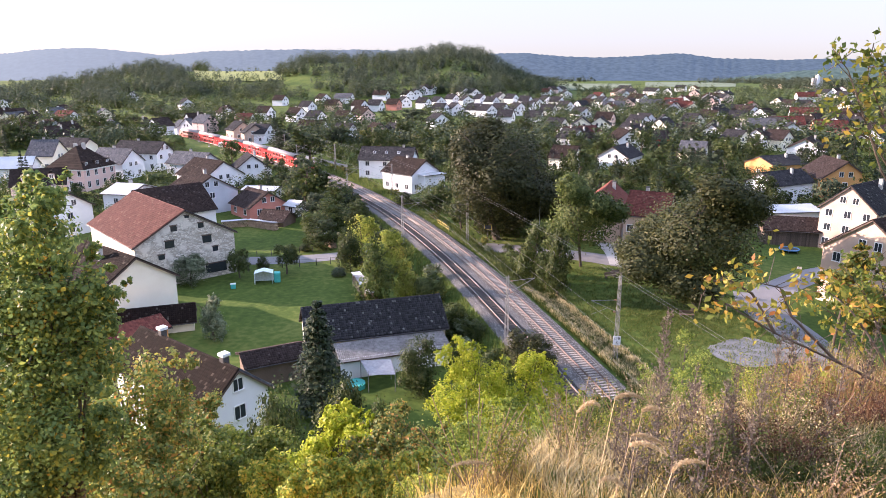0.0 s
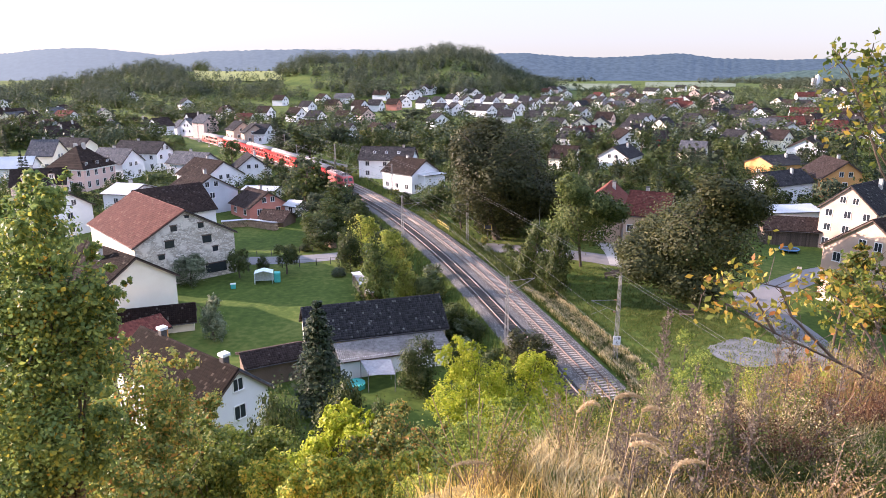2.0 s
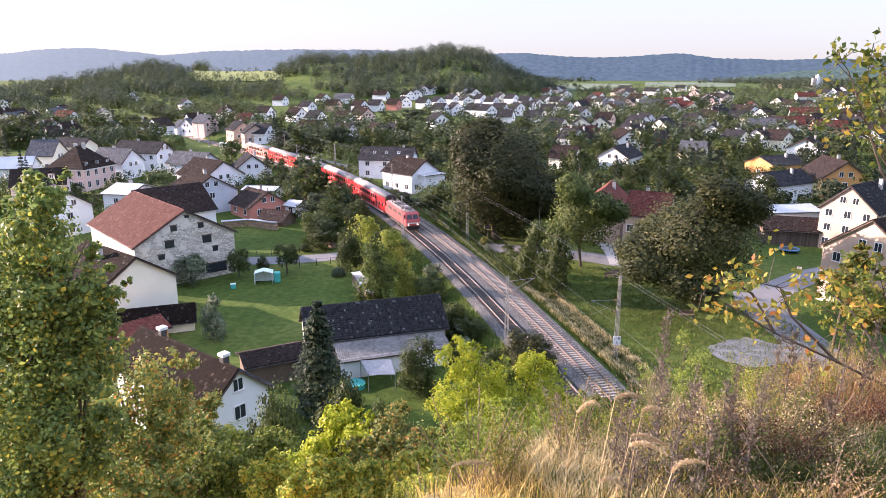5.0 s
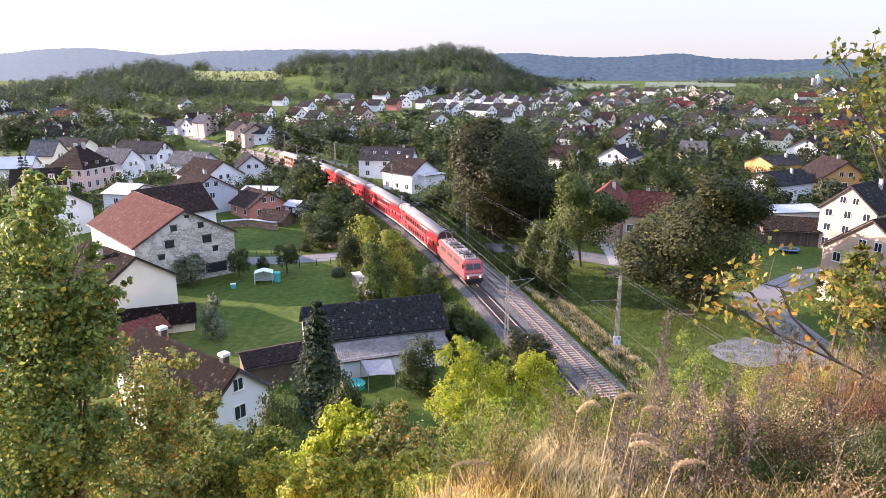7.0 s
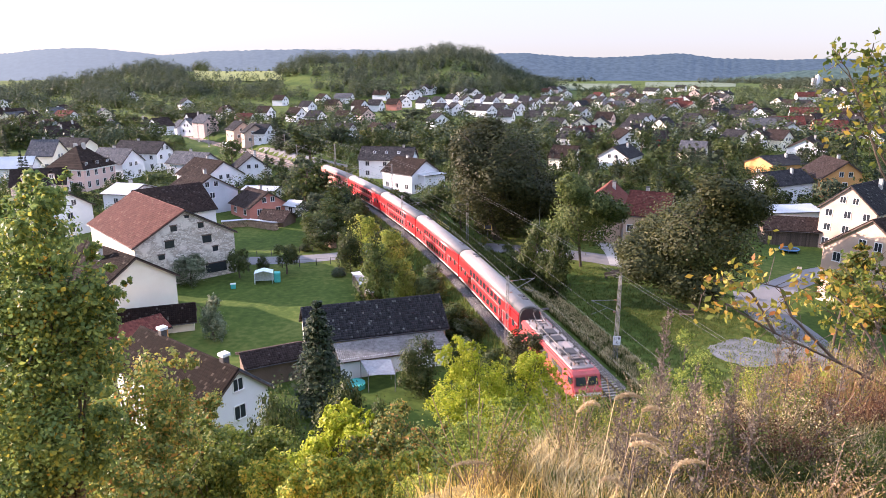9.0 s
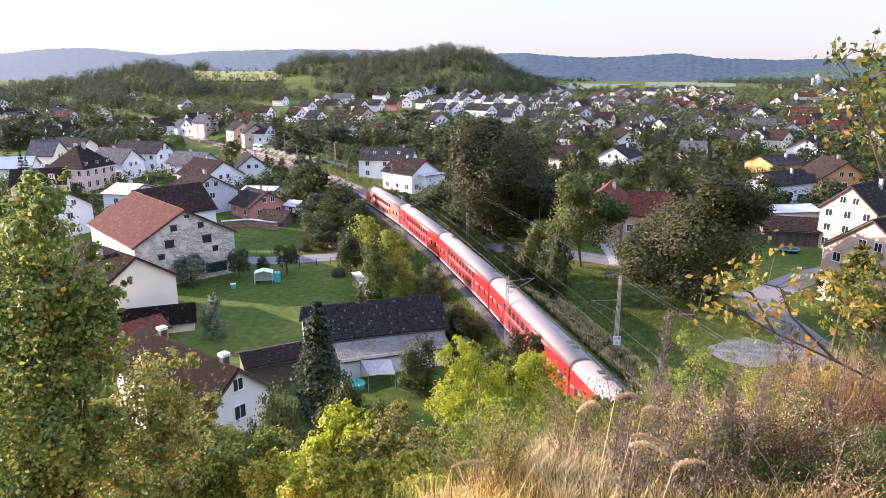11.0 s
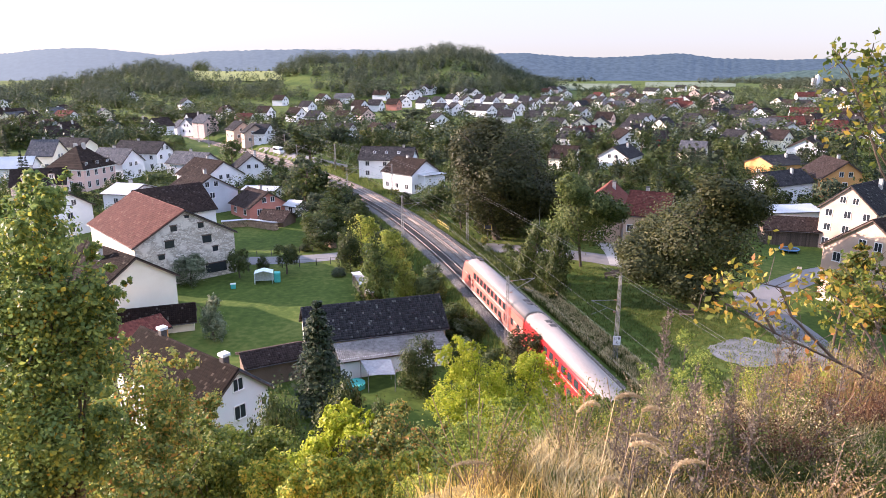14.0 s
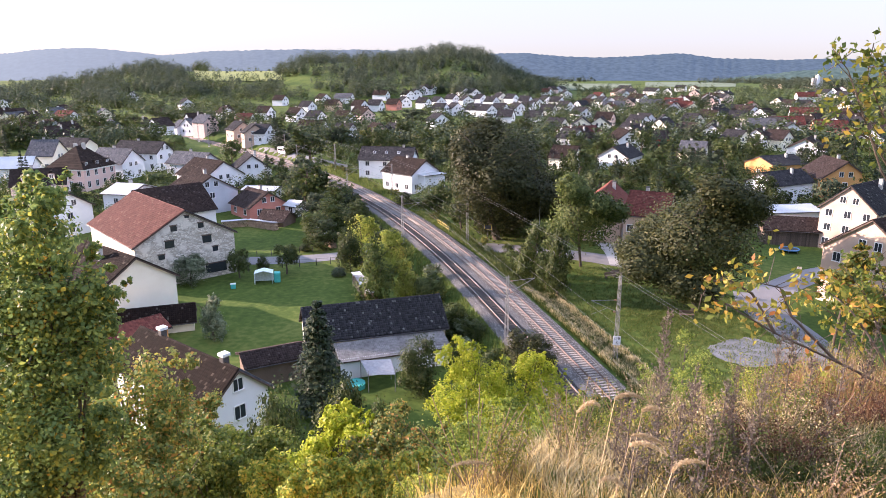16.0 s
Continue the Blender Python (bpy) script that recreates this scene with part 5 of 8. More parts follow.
gable_house("white rendered house with dark grey pitched roof", 208.25, 693.41, 6.86, 35.87, 9, 15, 4.24, 7.48, "white", "dark", group="village houses")
gable_house("white rendered house with dark grey pitched roof", 159.76, 610.84, 6.26, 0.77, 9, 11, 4.24, 7.48, "white", "dark", group="village houses")
gable_house("pink rendered house with dark grey pitched roof", 203.55, 779.33, 7.36, 41.39, 9, 15, 4.24, 7.48, "pink", "dark", group="village houses")
gable_house("white rendered house with red tiled pitched roof", 141.43, 431.87, 4.34, 6.74, 9, 11, 4.24, 7.48, "white", "red", group="village houses")
gable_house("pink rendered house with dark brown pitched roof", 126.33, 477.16, 4.92, -4.34, 9, 11, 4.24, 7.48, "pink", "darkbrown", group="village houses")
gable_house("white rendered house with dark brown pitched roof", 128.55, 502.84, 5.22, 16.25, 9, 11, 4.24, 7.48, "white", "darkbrown", group="village houses")
gable_house("white rendered house with dark grey pitched roof", 153.64, 463.81, 4.76, 35.75, 9, 8, 4.24, 7.48, "white", "dark", group="village houses")
gable_house("white rendered house with red tiled pitched roof", 161.16, 484.06, 5, 59, 9, 11.93, 4.24, 7.48, "white", "red", group="village houses")
gable_house("white rendered house with dark brown pitched roof", 230.86, 461.49, 4.73, 41.71, 9, 8, 4.24, 7.48, "white", "darkbrown", group="village houses")
gable_house("cream rendered house with red tiled pitched roof", 180.83, 527.9, 5.49, -21.93, 9, 14.76, 4.24, 7.48, "cream", "red", group="village houses")
gable_house("white rendered house with dark grey pitched roof", 269.45, 789.42, 7.41, 52.2, 9, 11.25, 4.24, 7.48, "white", "dark", group="village houses")
gable_house("white rendered house with brown tiled pitched roof", 361.62, 607.69, 6.23, 38.79, 9, 15, 4.24, 7.48, "white", "brown", group="village houses")
gable_house("white rendered house with red tiled pitched roof", 129.2, 577.31, 5.97, 39.46, 9, 8, 4.24, 7.48, "white", "red", group="village houses")
gable_house("white rendered house with dark grey pitched roof", 115.52, 535.93, 5.57, 6.38, 9, 11, 4.24, 7.48, "white", "dark", group="village houses")
gable_house("white rendered house with dark grey pitched roof", 89.82, 449.4, 4.57, -53.13, 9, 8.2, 4.24, 7.48, "white", "dark", group="village houses")
gable_house("white rendered house with red tiled pitched roof", 98.65, 663.96, 6.87, 46.77, 9, 9.48, 4.24, 7.48, "white", "red", group="village houses")
gable_house("white rendered house with red tiled pitched roof", 213.06, 559.62, 5.8, -19.52, 9, 15, 4.24, 7.48, "white", "red", group="village houses")
gable_house("pink rendered house with dark brown pitched roof", 308.56, 579.57, 5.99, 0.16, 9, 11, 4.24, 7.48, "pink", "darkbrown", group="village houses")
gable_house("cream rendered house with dark grey pitched roof", 236.11, 488.07, 5.05, -42.12, 9, 8, 4.24, 7.48, "cream", "dark", group="village houses")
gable_house("pink rendered house with brown tiled pitched roof", 166.6, 664.56, 6.67, 12.11, 9, 11, 4.24, 7.48, "pink", "brown", group="village houses")
gable_house("cream rendered house with dark grey pitched roof", 345.41, 598.67, 6.15, 21.64, 9, 12.89, 4.24, 7.48, "cream", "dark", group="village houses")
gable_house("pink rendered house with dark brown pitched roof", 230.29, 433.83, 4.37, -19, 9, 13.02, 4.24, 7.48, "pink", "darkbrown", group="village houses")
gable_house("white rendered house with dark grey pitched roof", 355.63, 650.97, 6.57, 27.04, 9, 15, 4.24, 7.48, "white", "dark", group="village houses")
gable_house("cream rendered house with dark grey pitched roof", 249.03, 612.38, 6.27, -54.84, 9, 11.13, 4.24, 7.48, "cream", "dark", group="village houses")
gable_house("pink rendered house with dark grey pitched roof", 223.46, 552.03, 5.73, 6.83, 9, 11, 4.24, 7.48, "pink", "dark", group="village houses")
gable_house("cream rendered house with dark grey pitched roof", 198.76, 514.77, 5.35, 7.56, 9, 11, 4.24, 7.48, "cream", "dark", group="village houses")
gable_house("white rendered house with dark grey pitched roof", 197.2, 509.91, 5.3, 20.69, 9, 9.68, 4.24, 7.48, "white", "dark", group="village houses")
gable_house("cream rendered house with red tiled pitched roof", 102.46, 424.39, 4.24, -24.73, 9, 15, 4.24, 7.48, "cream", "red", group="village houses")
gable_house("pink rendered house with dark grey pitched roof", 230.49, 636.44, 6.46, -30.39, 9, 8, 4.24, 7.48, "pink", "dark", group="village houses")
gable_house("white rendered house with brown tiled pitched roof", 386.54, 685.33, 6.81, -52.13, 9, 13.69, 4.24, 7.48, "white", "brown", group="village houses")
gable_house("white rendered house with dark grey pitched roof", 119.04, 493.04, 5.11, -5.62, 9, 11, 4.24, 7.48, "white", "dark", group="village houses")
gable_house("white rendered house with brown tiled pitched roof", 153.96, 548.34, 5.69, 27.93, 9, 15, 4.24, 7.48, "white", "brown", group="village houses")
gable_house("pink rendered house with dark grey pitched roof", 179.99, 669.57, 6.7, 52.24, 9, 9.48, 4.24, 7.48, "pink", "dark", group="village houses")
gable_house("white rendered house with dark grey pitched roof", 219.9, 678.79, 6.77, -34.24, 9, 8, 4.24, 7.48, "white", "dark", group="village houses")
gable_house("white rendered house with red tiled pitched roof", 180.16, 513.76, 5.34, -30.93, 9, 15, 4.24, 7.48, "white", "red", group="village houses")
gable_house("pink rendered house with red tiled pitched roof", 195.25, 437.66, 4.42, -12.47, 9, 11, 4.24, 7.48, "pink", "red", group="village houses")
gable_house("white rendered house with dark grey pitched roof", 320.83, 609.66, 6.25, -47.47, 9, 12.67, 4.24, 7.48, "white", "dark", group="village houses")
gable_house("white rendered house with dark grey pitched roof", 237.38, 458.35, 4.69, 53.7, 9, 10.39, 4.24, 7.48, "white", "dark", group="village houses")
gable_house("cream rendered house with dark grey pitched roof", 147.44, 446.21, 4.53, -16.63, 9, 11, 4.24, 7.48, "cream", "dark", group="village houses")
gable_house("white rendered house with dark grey pitched roof", 111.01, 629.23, 6.4, 4.99, 9, 11, 4.24, 7.48, "white", "dark", group="village houses")
gable_house("cream rendered house with red tiled pitched roof", 278.41, 771.69, 7.32, -43.97, 9, 8, 4.24, 7.48, "cream", "red", group="village houses")
gable_house("cream rendered house with dark grey pitched roof", 142.6, 431.91, 4.34, 36.13, 9, 8, 4.24, 7.48, "cream", "dark", group="village houses")
gable_house("pink rendered house with dark brown pitched roof", 116.07, 742.5, 7.16, -28.68, 9, 15, 4.24, 7.48, "pink", "darkbrown", group="village houses")
gable_house("white rendered house with dark brown pitched roof", 141.53, 366.28, 3.36, 53.98, 9, 8.55, 4.24, 7.48, "white", "darkbrown", group="village houses")
gable_house("cream rendered house with dark grey pitched roof", 64.68, 320.03, 2.56, -11.47, 9, 11, 4.24, 7.48, "cream", "dark", group="village houses")
gable_house("white rendered house with dark grey pitched roof", 149.51, 294.72, 2.07, -20.13, 9, 8, 4.24, 7.48, "white", "dark", group="village houses")
gable_house("cream rendered house with dark grey pitched roof", 123.7, 341.55, 2.94, 34.6, 9, 8, 4.24, 7.48, "cream", "dark", group="village houses")
gable_house("white rendered house with dark grey pitched roof", 107, 332.61, 2.79, -15.98, 9, 11, 4.24, 7.48, "white", "dark", group="village houses")
gable_house("white rendered house with dark grey pitched roof", 193.72, 323.26, 2.62, 12.73, 9, 11, 4.24, 7.48, "white", "dark", group="village houses")
gable_house("white rendered house with brown tiled pitched roof", 121.73, 283.96, 1.85, -22.01, 9, 8, 4.24, 7.48, "white", "brown", group="village houses")
gable_house("white rendered house with dark brown pitched roof", 185.09, 323.59, 2.62, -43.33, 9, 8, 4.24, 7.48, "white", "darkbrown", group="village houses")
gable_house("cream rendered house with brown tiled pitched roof", 171.96, 327.66, 2.7, 45.73, 9, 8, 4.24, 7.48, "cream", "brown", group="village houses")
gable_house("cream rendered house with dark grey pitched roof", 73.65, 321.44, 2.58, -18.86, 9, 8, 4.24, 7.48, "cream", "dark", group="village houses")
gable_house("cream rendered house with dark brown pitched roof", 183.29, 339.57, 2.91, -58.38, 9, 8, 4.24, 7.48, "cream", "darkbrown", group="village houses")
gable_house("white rendered house with dark grey pitched roof", 167.82, 267.82, 1.51, -36.38, 9, 8, 4.24, 7.48, "white", "dark", group="village houses")
gable_house("white rendered house with brown tiled pitched roof", 176.13, 378.07, 3.55, -55.8, 9, 9.12, 4.24, 7.48, "white", "brown", group="village houses")
gable_house("cream rendered house with dark grey pitched roof", 77.31, 384.95, 3.66, 40.61, 9, 9.22, 4.24, 7.48, "cream", "dark", group="village houses")
gable_house("white rendered house with dark grey pitched roof", 79.31, 281.59, 1.8, -53.05, 9, 8, 4.24, 7.48, "white", "dark", group="village houses")
gable_house("cream rendered house with dark brown pitched roof", 53.65, 270.22, 1.56, -58.13, 9, 8, 4.24, 7.48, "cream", "darkbrown", group="village houses")
gable_house("white rendered house with brown tiled pitched roof", 218.79, 370.69, 3.43, 10.13, 9, 11, 4.24, 7.48, "white", "brown", group="village houses")
gable_house("white rendered house with brown tiled pitched roof", 70.26, 265.86, 1.47, 8.53, 9, 11, 4.24, 7.48, "white", "brown", group="village houses")
gable_house("cream rendered house with dark grey pitched roof", 154.2, 360.05, 3.26, 59.07, 9, 8.6, 4.24, 7.48, "cream", "dark", group="village houses")
gable_house("white rendered house with dark brown pitched roof", 175.79, 401.67, 3.91, 20.02, 9, 14.41, 4.24, 7.48, "white", "darkbrown", group="village houses")
gable_house("cream rendered house with brown tiled pitched roof", 118.66, 302.15, 2.21, -23.54, 9, 8, 4.24, 7.48, "cream", "brown", group="village houses")
gable_house("white rendered house with dark grey pitched roof", 162.67, 405.33, 3.97, -38.11, 9, 10.42, 4.24, 7.48, "white", "dark", group="village houses")
gable_house("cream rendered house with dark grey pitched roof", 78.34, 273.52, 1.63, -30.73, 9, 8, 4.24, 7.48, "cream", "dark", group="village houses")
gable_house("cream rendered house with dark brown pitched roof", 129.19, 263.72, 1.42, 35.86, 9, 8, 4.24, 7.48, "cream", "darkbrown", group="village houses")
gable_house("cream rendered house with dark grey pitched roof", 100.04, 311.66, 2.4, -49.38, 9, 8, 4.24, 7.48, "cream", "dark", group="village houses")
gable_house("white rendered house with dark grey pitched roof", 155.13, 320.46, 2.56, 28.47, 9, 8, 4.24, 7.48, "white", "dark", group="village houses")
gable_house("cream rendered house with dark brown pitched roof", -231.4, 375.65, 3.51, -24.03, 9, 8, 4.24, 7.48, "cream", "darkbrown", group="village houses")
gable_house("white rendered house with brown tiled pitched roof", -223.28, 405.38, 3.97, 7.26, 9, 11, 4.24, 7.48, "white", "brown", group="village houses")
gable_house("cream rendered house with brown tiled pitched roof", -227.82, 361.38, 3.28, -41.52, 9, 8, 4.24, 7.48, "cream", "brown", group="village houses")
gable_house("cream rendered house with grey tiled pitched roof", -217.95, 350.97, 3.11, -14.37, 9, 11, 4.24, 7.48, "cream", "grey", group="village houses")
gable_house("cream rendered house with dark brown pitched roof", -155.91, 277.18, 1.71, -44.78, 9, 8, 4.24, 7.48, "cream", "darkbrown", group="village houses")
gable_house("grey rendered house with dark brown pitched roof", -174.44, 305.72, 2.28, 55.22, 9, 8, 4.24, 7.48, "grey", "darkbrown", group="village houses")
gable_house("grey rendered house with brown tiled pitched roof", -241.91, 380.27, 3.59, 6.1, 9, 11, 4.24, 7.48, "grey", "brown", group="village houses")
gable_house("grey rendered house with grey tiled pitched roof", -123.82, 340.06, 0.7, -31.29, 9, 8, 4.24, 7.48, "grey", "grey", group="village houses")
gable_house("white rendered house with dark brown pitched roof", -129.75, 315.84, 2.48, -37.23, 9, 8, 4.24, 7.48, "white", "darkbrown", group="village houses")
gable_house("cream rendered house with brown tiled pitched roof", -210.09, 350.21, 3.09, -5.64, 9, 11, 4.24, 7.48, "cream", "brown", group="village houses")
gable_house("grey rendered house with dark brown pitched roof", -175.6, 299.95, 2.17, -59.25, 9, 8, 4.24, 7.48, "grey", "darkbrown", group="village houses")
gable_house("white rendered house with brown tiled pitched roof", -126.17, 401.13, 3.91, -1.64, 9, 11, 4.24, 7.48, "white", "brown", group="village houses")
gable_house("cream rendered house with grey tiled pitched roof", -184.09, 375.12, 3.51, 40.7, 9, 8, 4.24, 7.48, "cream", "grey", group="village houses")
gable_house("white rendered house with grey tiled pitched roof", -216.26, 385.21, 3.66, -42.17, 9, 8, 4.24, 7.48, "white", "grey", group="village houses")
gable_house("grey rendered house with brown tiled pitched roof", -123.95, 343.96, 2.98, -47.26, 9, 8, 4.24, 7.48, "grey", "brown", group="village houses")
gable_house("white rendered house with dark grey pitched roof", -192.97, 304.42, 2.26, 54.77, 9, 8, 4.24, 7.48, "white", "dark", group="village houses")
gable_house("cream rendered house with dark brown pitched roof", -139.85, 316.63, 2.49, -24.3, 9, 8, 4.24, 7.48, "cream", "darkbrown", group="village houses")
gable_house("white rendered house with brown tiled pitched roof", -239.58, 374.27, 3.49, -41.77, 9, 8, 4.24, 7.48, "white", "brown", group="village houses")
gable_house("cream rendered house with brown tiled pitched roof", -161.74, 296.27, 2.1, -19.02, 9, 8, 4.24, 7.48, "cream", "brown", group="village houses")
hip_house("pink villa with hipped brown roof and dormers", -102.2, 191.4, -1.15, -15, 12, 12, 6.0, 11.8, "pink", "brown")

# ---- trees and bushes ----
def leaf_quads(P, N, size, rng, jitter=0.55, aspect=1.0):
    """One small bent-free quad per point, turned at random about its normal."""
    n = len(P)
    out = N / (np.linalg.norm(N, axis=1)[:, None] + 1e-9)
    N = N + rng.normal(0, jitter, (n, 3))
    N[:, 2] += 0.25
    N /= np.linalg.norm(N, axis=1)[:, None] + 1e-9
    a = rng.normal(0, 1, (n, 3))
    U = np.cross(N, a)
    U /= np.linalg.norm(U, axis=1)[:, None] + 1e-9
    V = np.cross(N, U)
    s = (size * rng.uniform(0.6, 1.35, n))[:, None]
    U, V = U * s * 0.5 * aspect, V * s * 0.5
    v = np.stack([P - V * 1.15, P + U * 0.8 - V * 0.1, P + V * 1.1, P - U * 0.8 - V * 0.05], 1).reshape(-1, 3)
    nn = out + N * 0.9
    nn /= np.linalg.norm(nn, axis=1)[:, None] + 1e-9
    return v, np.arange(4 * n).reshape(n, 4), np.repeat(nn, 4, 0)


def blob_points(n, blobs, rng, core=0.55):
    """Points in the outer shell of lumpy ellipsoids (x, y, z, rx, ry, rz), clumped into sprays."""
    B = np.array(blobs, float)
    wts = B[:, 3] * B[:, 4] + B[:, 3] * B[:, 5]
    sprays = max(8, n // 22)
    idx = rng.choice(len(B), sprays, p=wts / wts.sum())
    D = rng.normal(0, 1, (sprays, 3))
    D /= np.linalg.norm(D, axis=1)[:, None]
    R = core + (1.03 - core) * rng.uniform(0, 1, sprays) ** 0.6
    C = B[idx, :3] + D * B[idx, 3:] * R[:, None]
    k = rng.integers(0, sprays, n)
    rad = B[idx[k], 3:].mean(1)[:, None] * 0.17
    P = C[k] + rng.normal(0, 1, (n, 3)) * rad
    return P, D[k]


def limbs(bm, h, r, spread, rng, trunk=0.35, count=7):
    """A tapered, slightly crooked trunk with forking limbs."""
    x, y, z = 0.0, 0.0, -0.6
    pts = [(0, 0, -0.6)]
    for i in range(1, 6):
        x += rng.normal(0, 0.02) * h
        y += rng.normal(0, 0.02) * h
        pts.append((x, y, h * 0.8 * i / 5))
    for i in range(5):
        tube(bm, pts[i], pts[i + 1], r * (1.15 - 0.2 * i), r * (0.95 - 0.2 * i), 8)
    for i in range(count):
        a = i * 2.4 + rng.uniform(0, 0.8)
        f = trunk + (0.95 - trunk) * i / count
        b = Vector(pts[min(4, int(f * 5))]).lerp(Vector(pts[min(5, int(f * 5) + 1)]), f * 5 % 1)
        ln = spread * rng.uniform(0.55, 0.85)
        m1 = b + Vector((math.cos(a) * ln * 0.5, math.sin(a) * ln * 0.5, ln * 0.4))
        e = m1 + Vector((math.cos(a + 0.3) * ln * 0.45, math.sin(a + 0.3) * ln * 0.45, ln * 0.35))
        tube(bm, b, m1, r * 0.4, r * 0.25, 6)
        tube(bm, m1, e, r * 0.25, r * 0.06, 5)


def crown_blobs(rng, kind, h, w):
    R = w / 2
    if kind == "round":
        bl = [(0, 0, h * 0.6, R * 0.75, R * 0.75, h * 0.3)]
        for i in range(13):
            a, zf = rng.uniform(0, 6.28), rng.uniform(0.36, 0.86)
            rr = R * 0.62 * math.sqrt(max(0.08, 1 - ((zf - 0.56) / 0.42) ** 2)) * rng.uniform(0.75, 1.1)
            q = R * rng.uniform(0.3, 0.46)
            bl.append((math.cos(a) * rr, math.sin(a) * rr, h * zf, q, q, q * 0.85))
    elif kind == "bush":
        bl = [(0, 0, h * 0.42, R * 0.7, R * 0.7, h * 0.42)]
        for i in range(10):
            a = rng.uniform(0, 6.28)
            zf = rng.uniform(0.15, 0.82)
            rr = R * 0.62 * (1.05 - zf * 0.55)
            q = R * rng.uniform(0.26, 0.42)
            bl.append((math.cos(a) * rr, math.sin(a) * rr, h * zf, q, q, min(q, h * 0.28)))
    elif kind == "park":
        bl = [(0, 0, h * 0.52, R * 0.66, R * 0.66, h * 0.3)]
        for i in range(44):
            a, zf = i * 2.4, 0.26 + 0.66 * ((i * 0.618) % 1)
            rr = R * 0.78 * math.sqrt(max(0.04, 1 - ((zf - 0.42) / 0.53) ** 2)) * rng.uniform(0.72, 1.12)
            q = R * rng.uniform(0.13, 0.34)
            bl.append((math.cos(a) * rr, math.sin(a) * rr, h * zf, q, q, q * 0.8))
    elif kind == "giant":
        bl = [(0, 0, h * 0.48, R * 0.72, R * 0.72, h * 0.4)]
        for i in range(34):
            a, zf = i * 2.4, 0.1 + 0.8 * ((i * 0.618) % 1)
            rr = R * 0.76 * math.sqrt(max(0.05, 1 - ((zf - 0.42) / 0.58) ** 2)) * rng.uniform(0.75, 1.12)
            q = R * rng.uniform(0.16, 0.32)
            bl.append((math.cos(a) * rr, math.sin(a) * rr, h * zf, q, q, q * 1.15))
    else:  # tall
        bl = []
        for i in range(14):
            a, zf = rng.uniform(0, 6.28), 0.14 + 0.78 * i / 14
            rr = R * 0.5 * (1.1 - zf * 0.8)
            q = R * rng.uniform(0.34, 0.5) * (1.15 - zf * 0.6)
            bl.append((math.cos(a) * rr, math.sin(a) * rr, h * zf, q, q, q * 1.3))
    return bl


STOCK = {}
NAMES = {"oak": "dark green broadleaved", "chestnut": "dense olive and brownish chestnut", "green": "fresh green broadleaved", "bright": "bright lime green robinia", "yellow": "yellowing green", "maple": "green maple with yellow leaves", "spruce": "dark green spruce", "willow": "silvery grey-green willow", "far": "distant dark green", "autumn": "autumn-coloured", "lime": "light yellow-green"}


def stock_tree(shape, leaf, count, size, variant):
    """Trees of 10 m height and 8 m width, kept to be copied."""
    key = (shape, leaf, count, variant)
    if key in STOCK:
        return STOCK[key]
    rng = np.random.default_rng(hash((len(shape), len(leaf), count, variant)) % 9999)
    if shape == "spruce":
        P, N = [], []
        reach = rng.uniform(0.55, 1.15, (20, 9))
        for i in range(count):
            zf = rng.uniform(0.05, 1) ** 1.1
            tier, k = int(zf * 15), int(rng.uniform(0, 9))
            f = rng.uniform(0.08, 1) ** 0.6
            r = 4.0 * (1 - zf) ** 0.8 * reach[tier, k] * f + 0.1
            a = k * 0.698 + tier * 0.45 + rng.normal(0, 0.16)
            P.append((math.cos(a) * r, math.sin(a) * r, (tier + 0.5) / 15 * 10 + rng.normal(0, 0.1) - 0.28 * r + 0.06 * r * r))
            N.append((math.cos(a) * 0.3, math.sin(a) * 0.3, 1))
        P, N = np.array(P), np.array(N)
    else:
        P, N = blob_points(count, crown_blobs(rng, shape, 10, 8), rng)
    v, f, nn = leaf_quads(P, N, size, rng)
    crown = fast("crown", v, f, LEAF[leaf], nn)
    bm = bmesh.new()
    if shape == "spruce":
        tube(bm, (0, 0, -0.6), (0, 0, 9.6), 0.2, 0.03, 7)
    else:
        limbs(bm, 10, 0.14 if shape == "park" else 0.26 if shape != "bush" else 0.12, 4.0, rng, 0.3 if shape != "bush" else 0.05)
    trunk = bpy.data.meshes.new("trunk")
    bm.to_mesh(trunk)
    bm.free()
    trunk.materials.append(M_BARK)
    STOCK[key] = (trunk, crown)
    return STOCK[key]


SERIAL = [0]


def tree(x, y, h, w, leaf="green", shape="round", z=None, count=5000, size=0.3, label="", group="trees of the village"):
    SERIAL[0] += 1
    i = SERIAL[0]
    trunk, crown = stock_tree(shape, leaf, count, size, i % 3)
    nm = "bush" if shape == "bush" else "tree"
    lab = label or (NAMES[leaf] + (" bush on the grass" if nm == "bush" else " tree with a leafy crown" if shape != "spruce" else " tree with drooping boughs"))
    m = pose(x, y, tz(x, y) if z is None else z, 0, 0, (i * 77) % 360) @ Matrix.Diagonal((w / 8, w / 8, h / 10, 1))
    t = thing(nm, lab, nm, m, group)
    link("trunk", trunk, t)
    link("crown", crown, t)
    return t


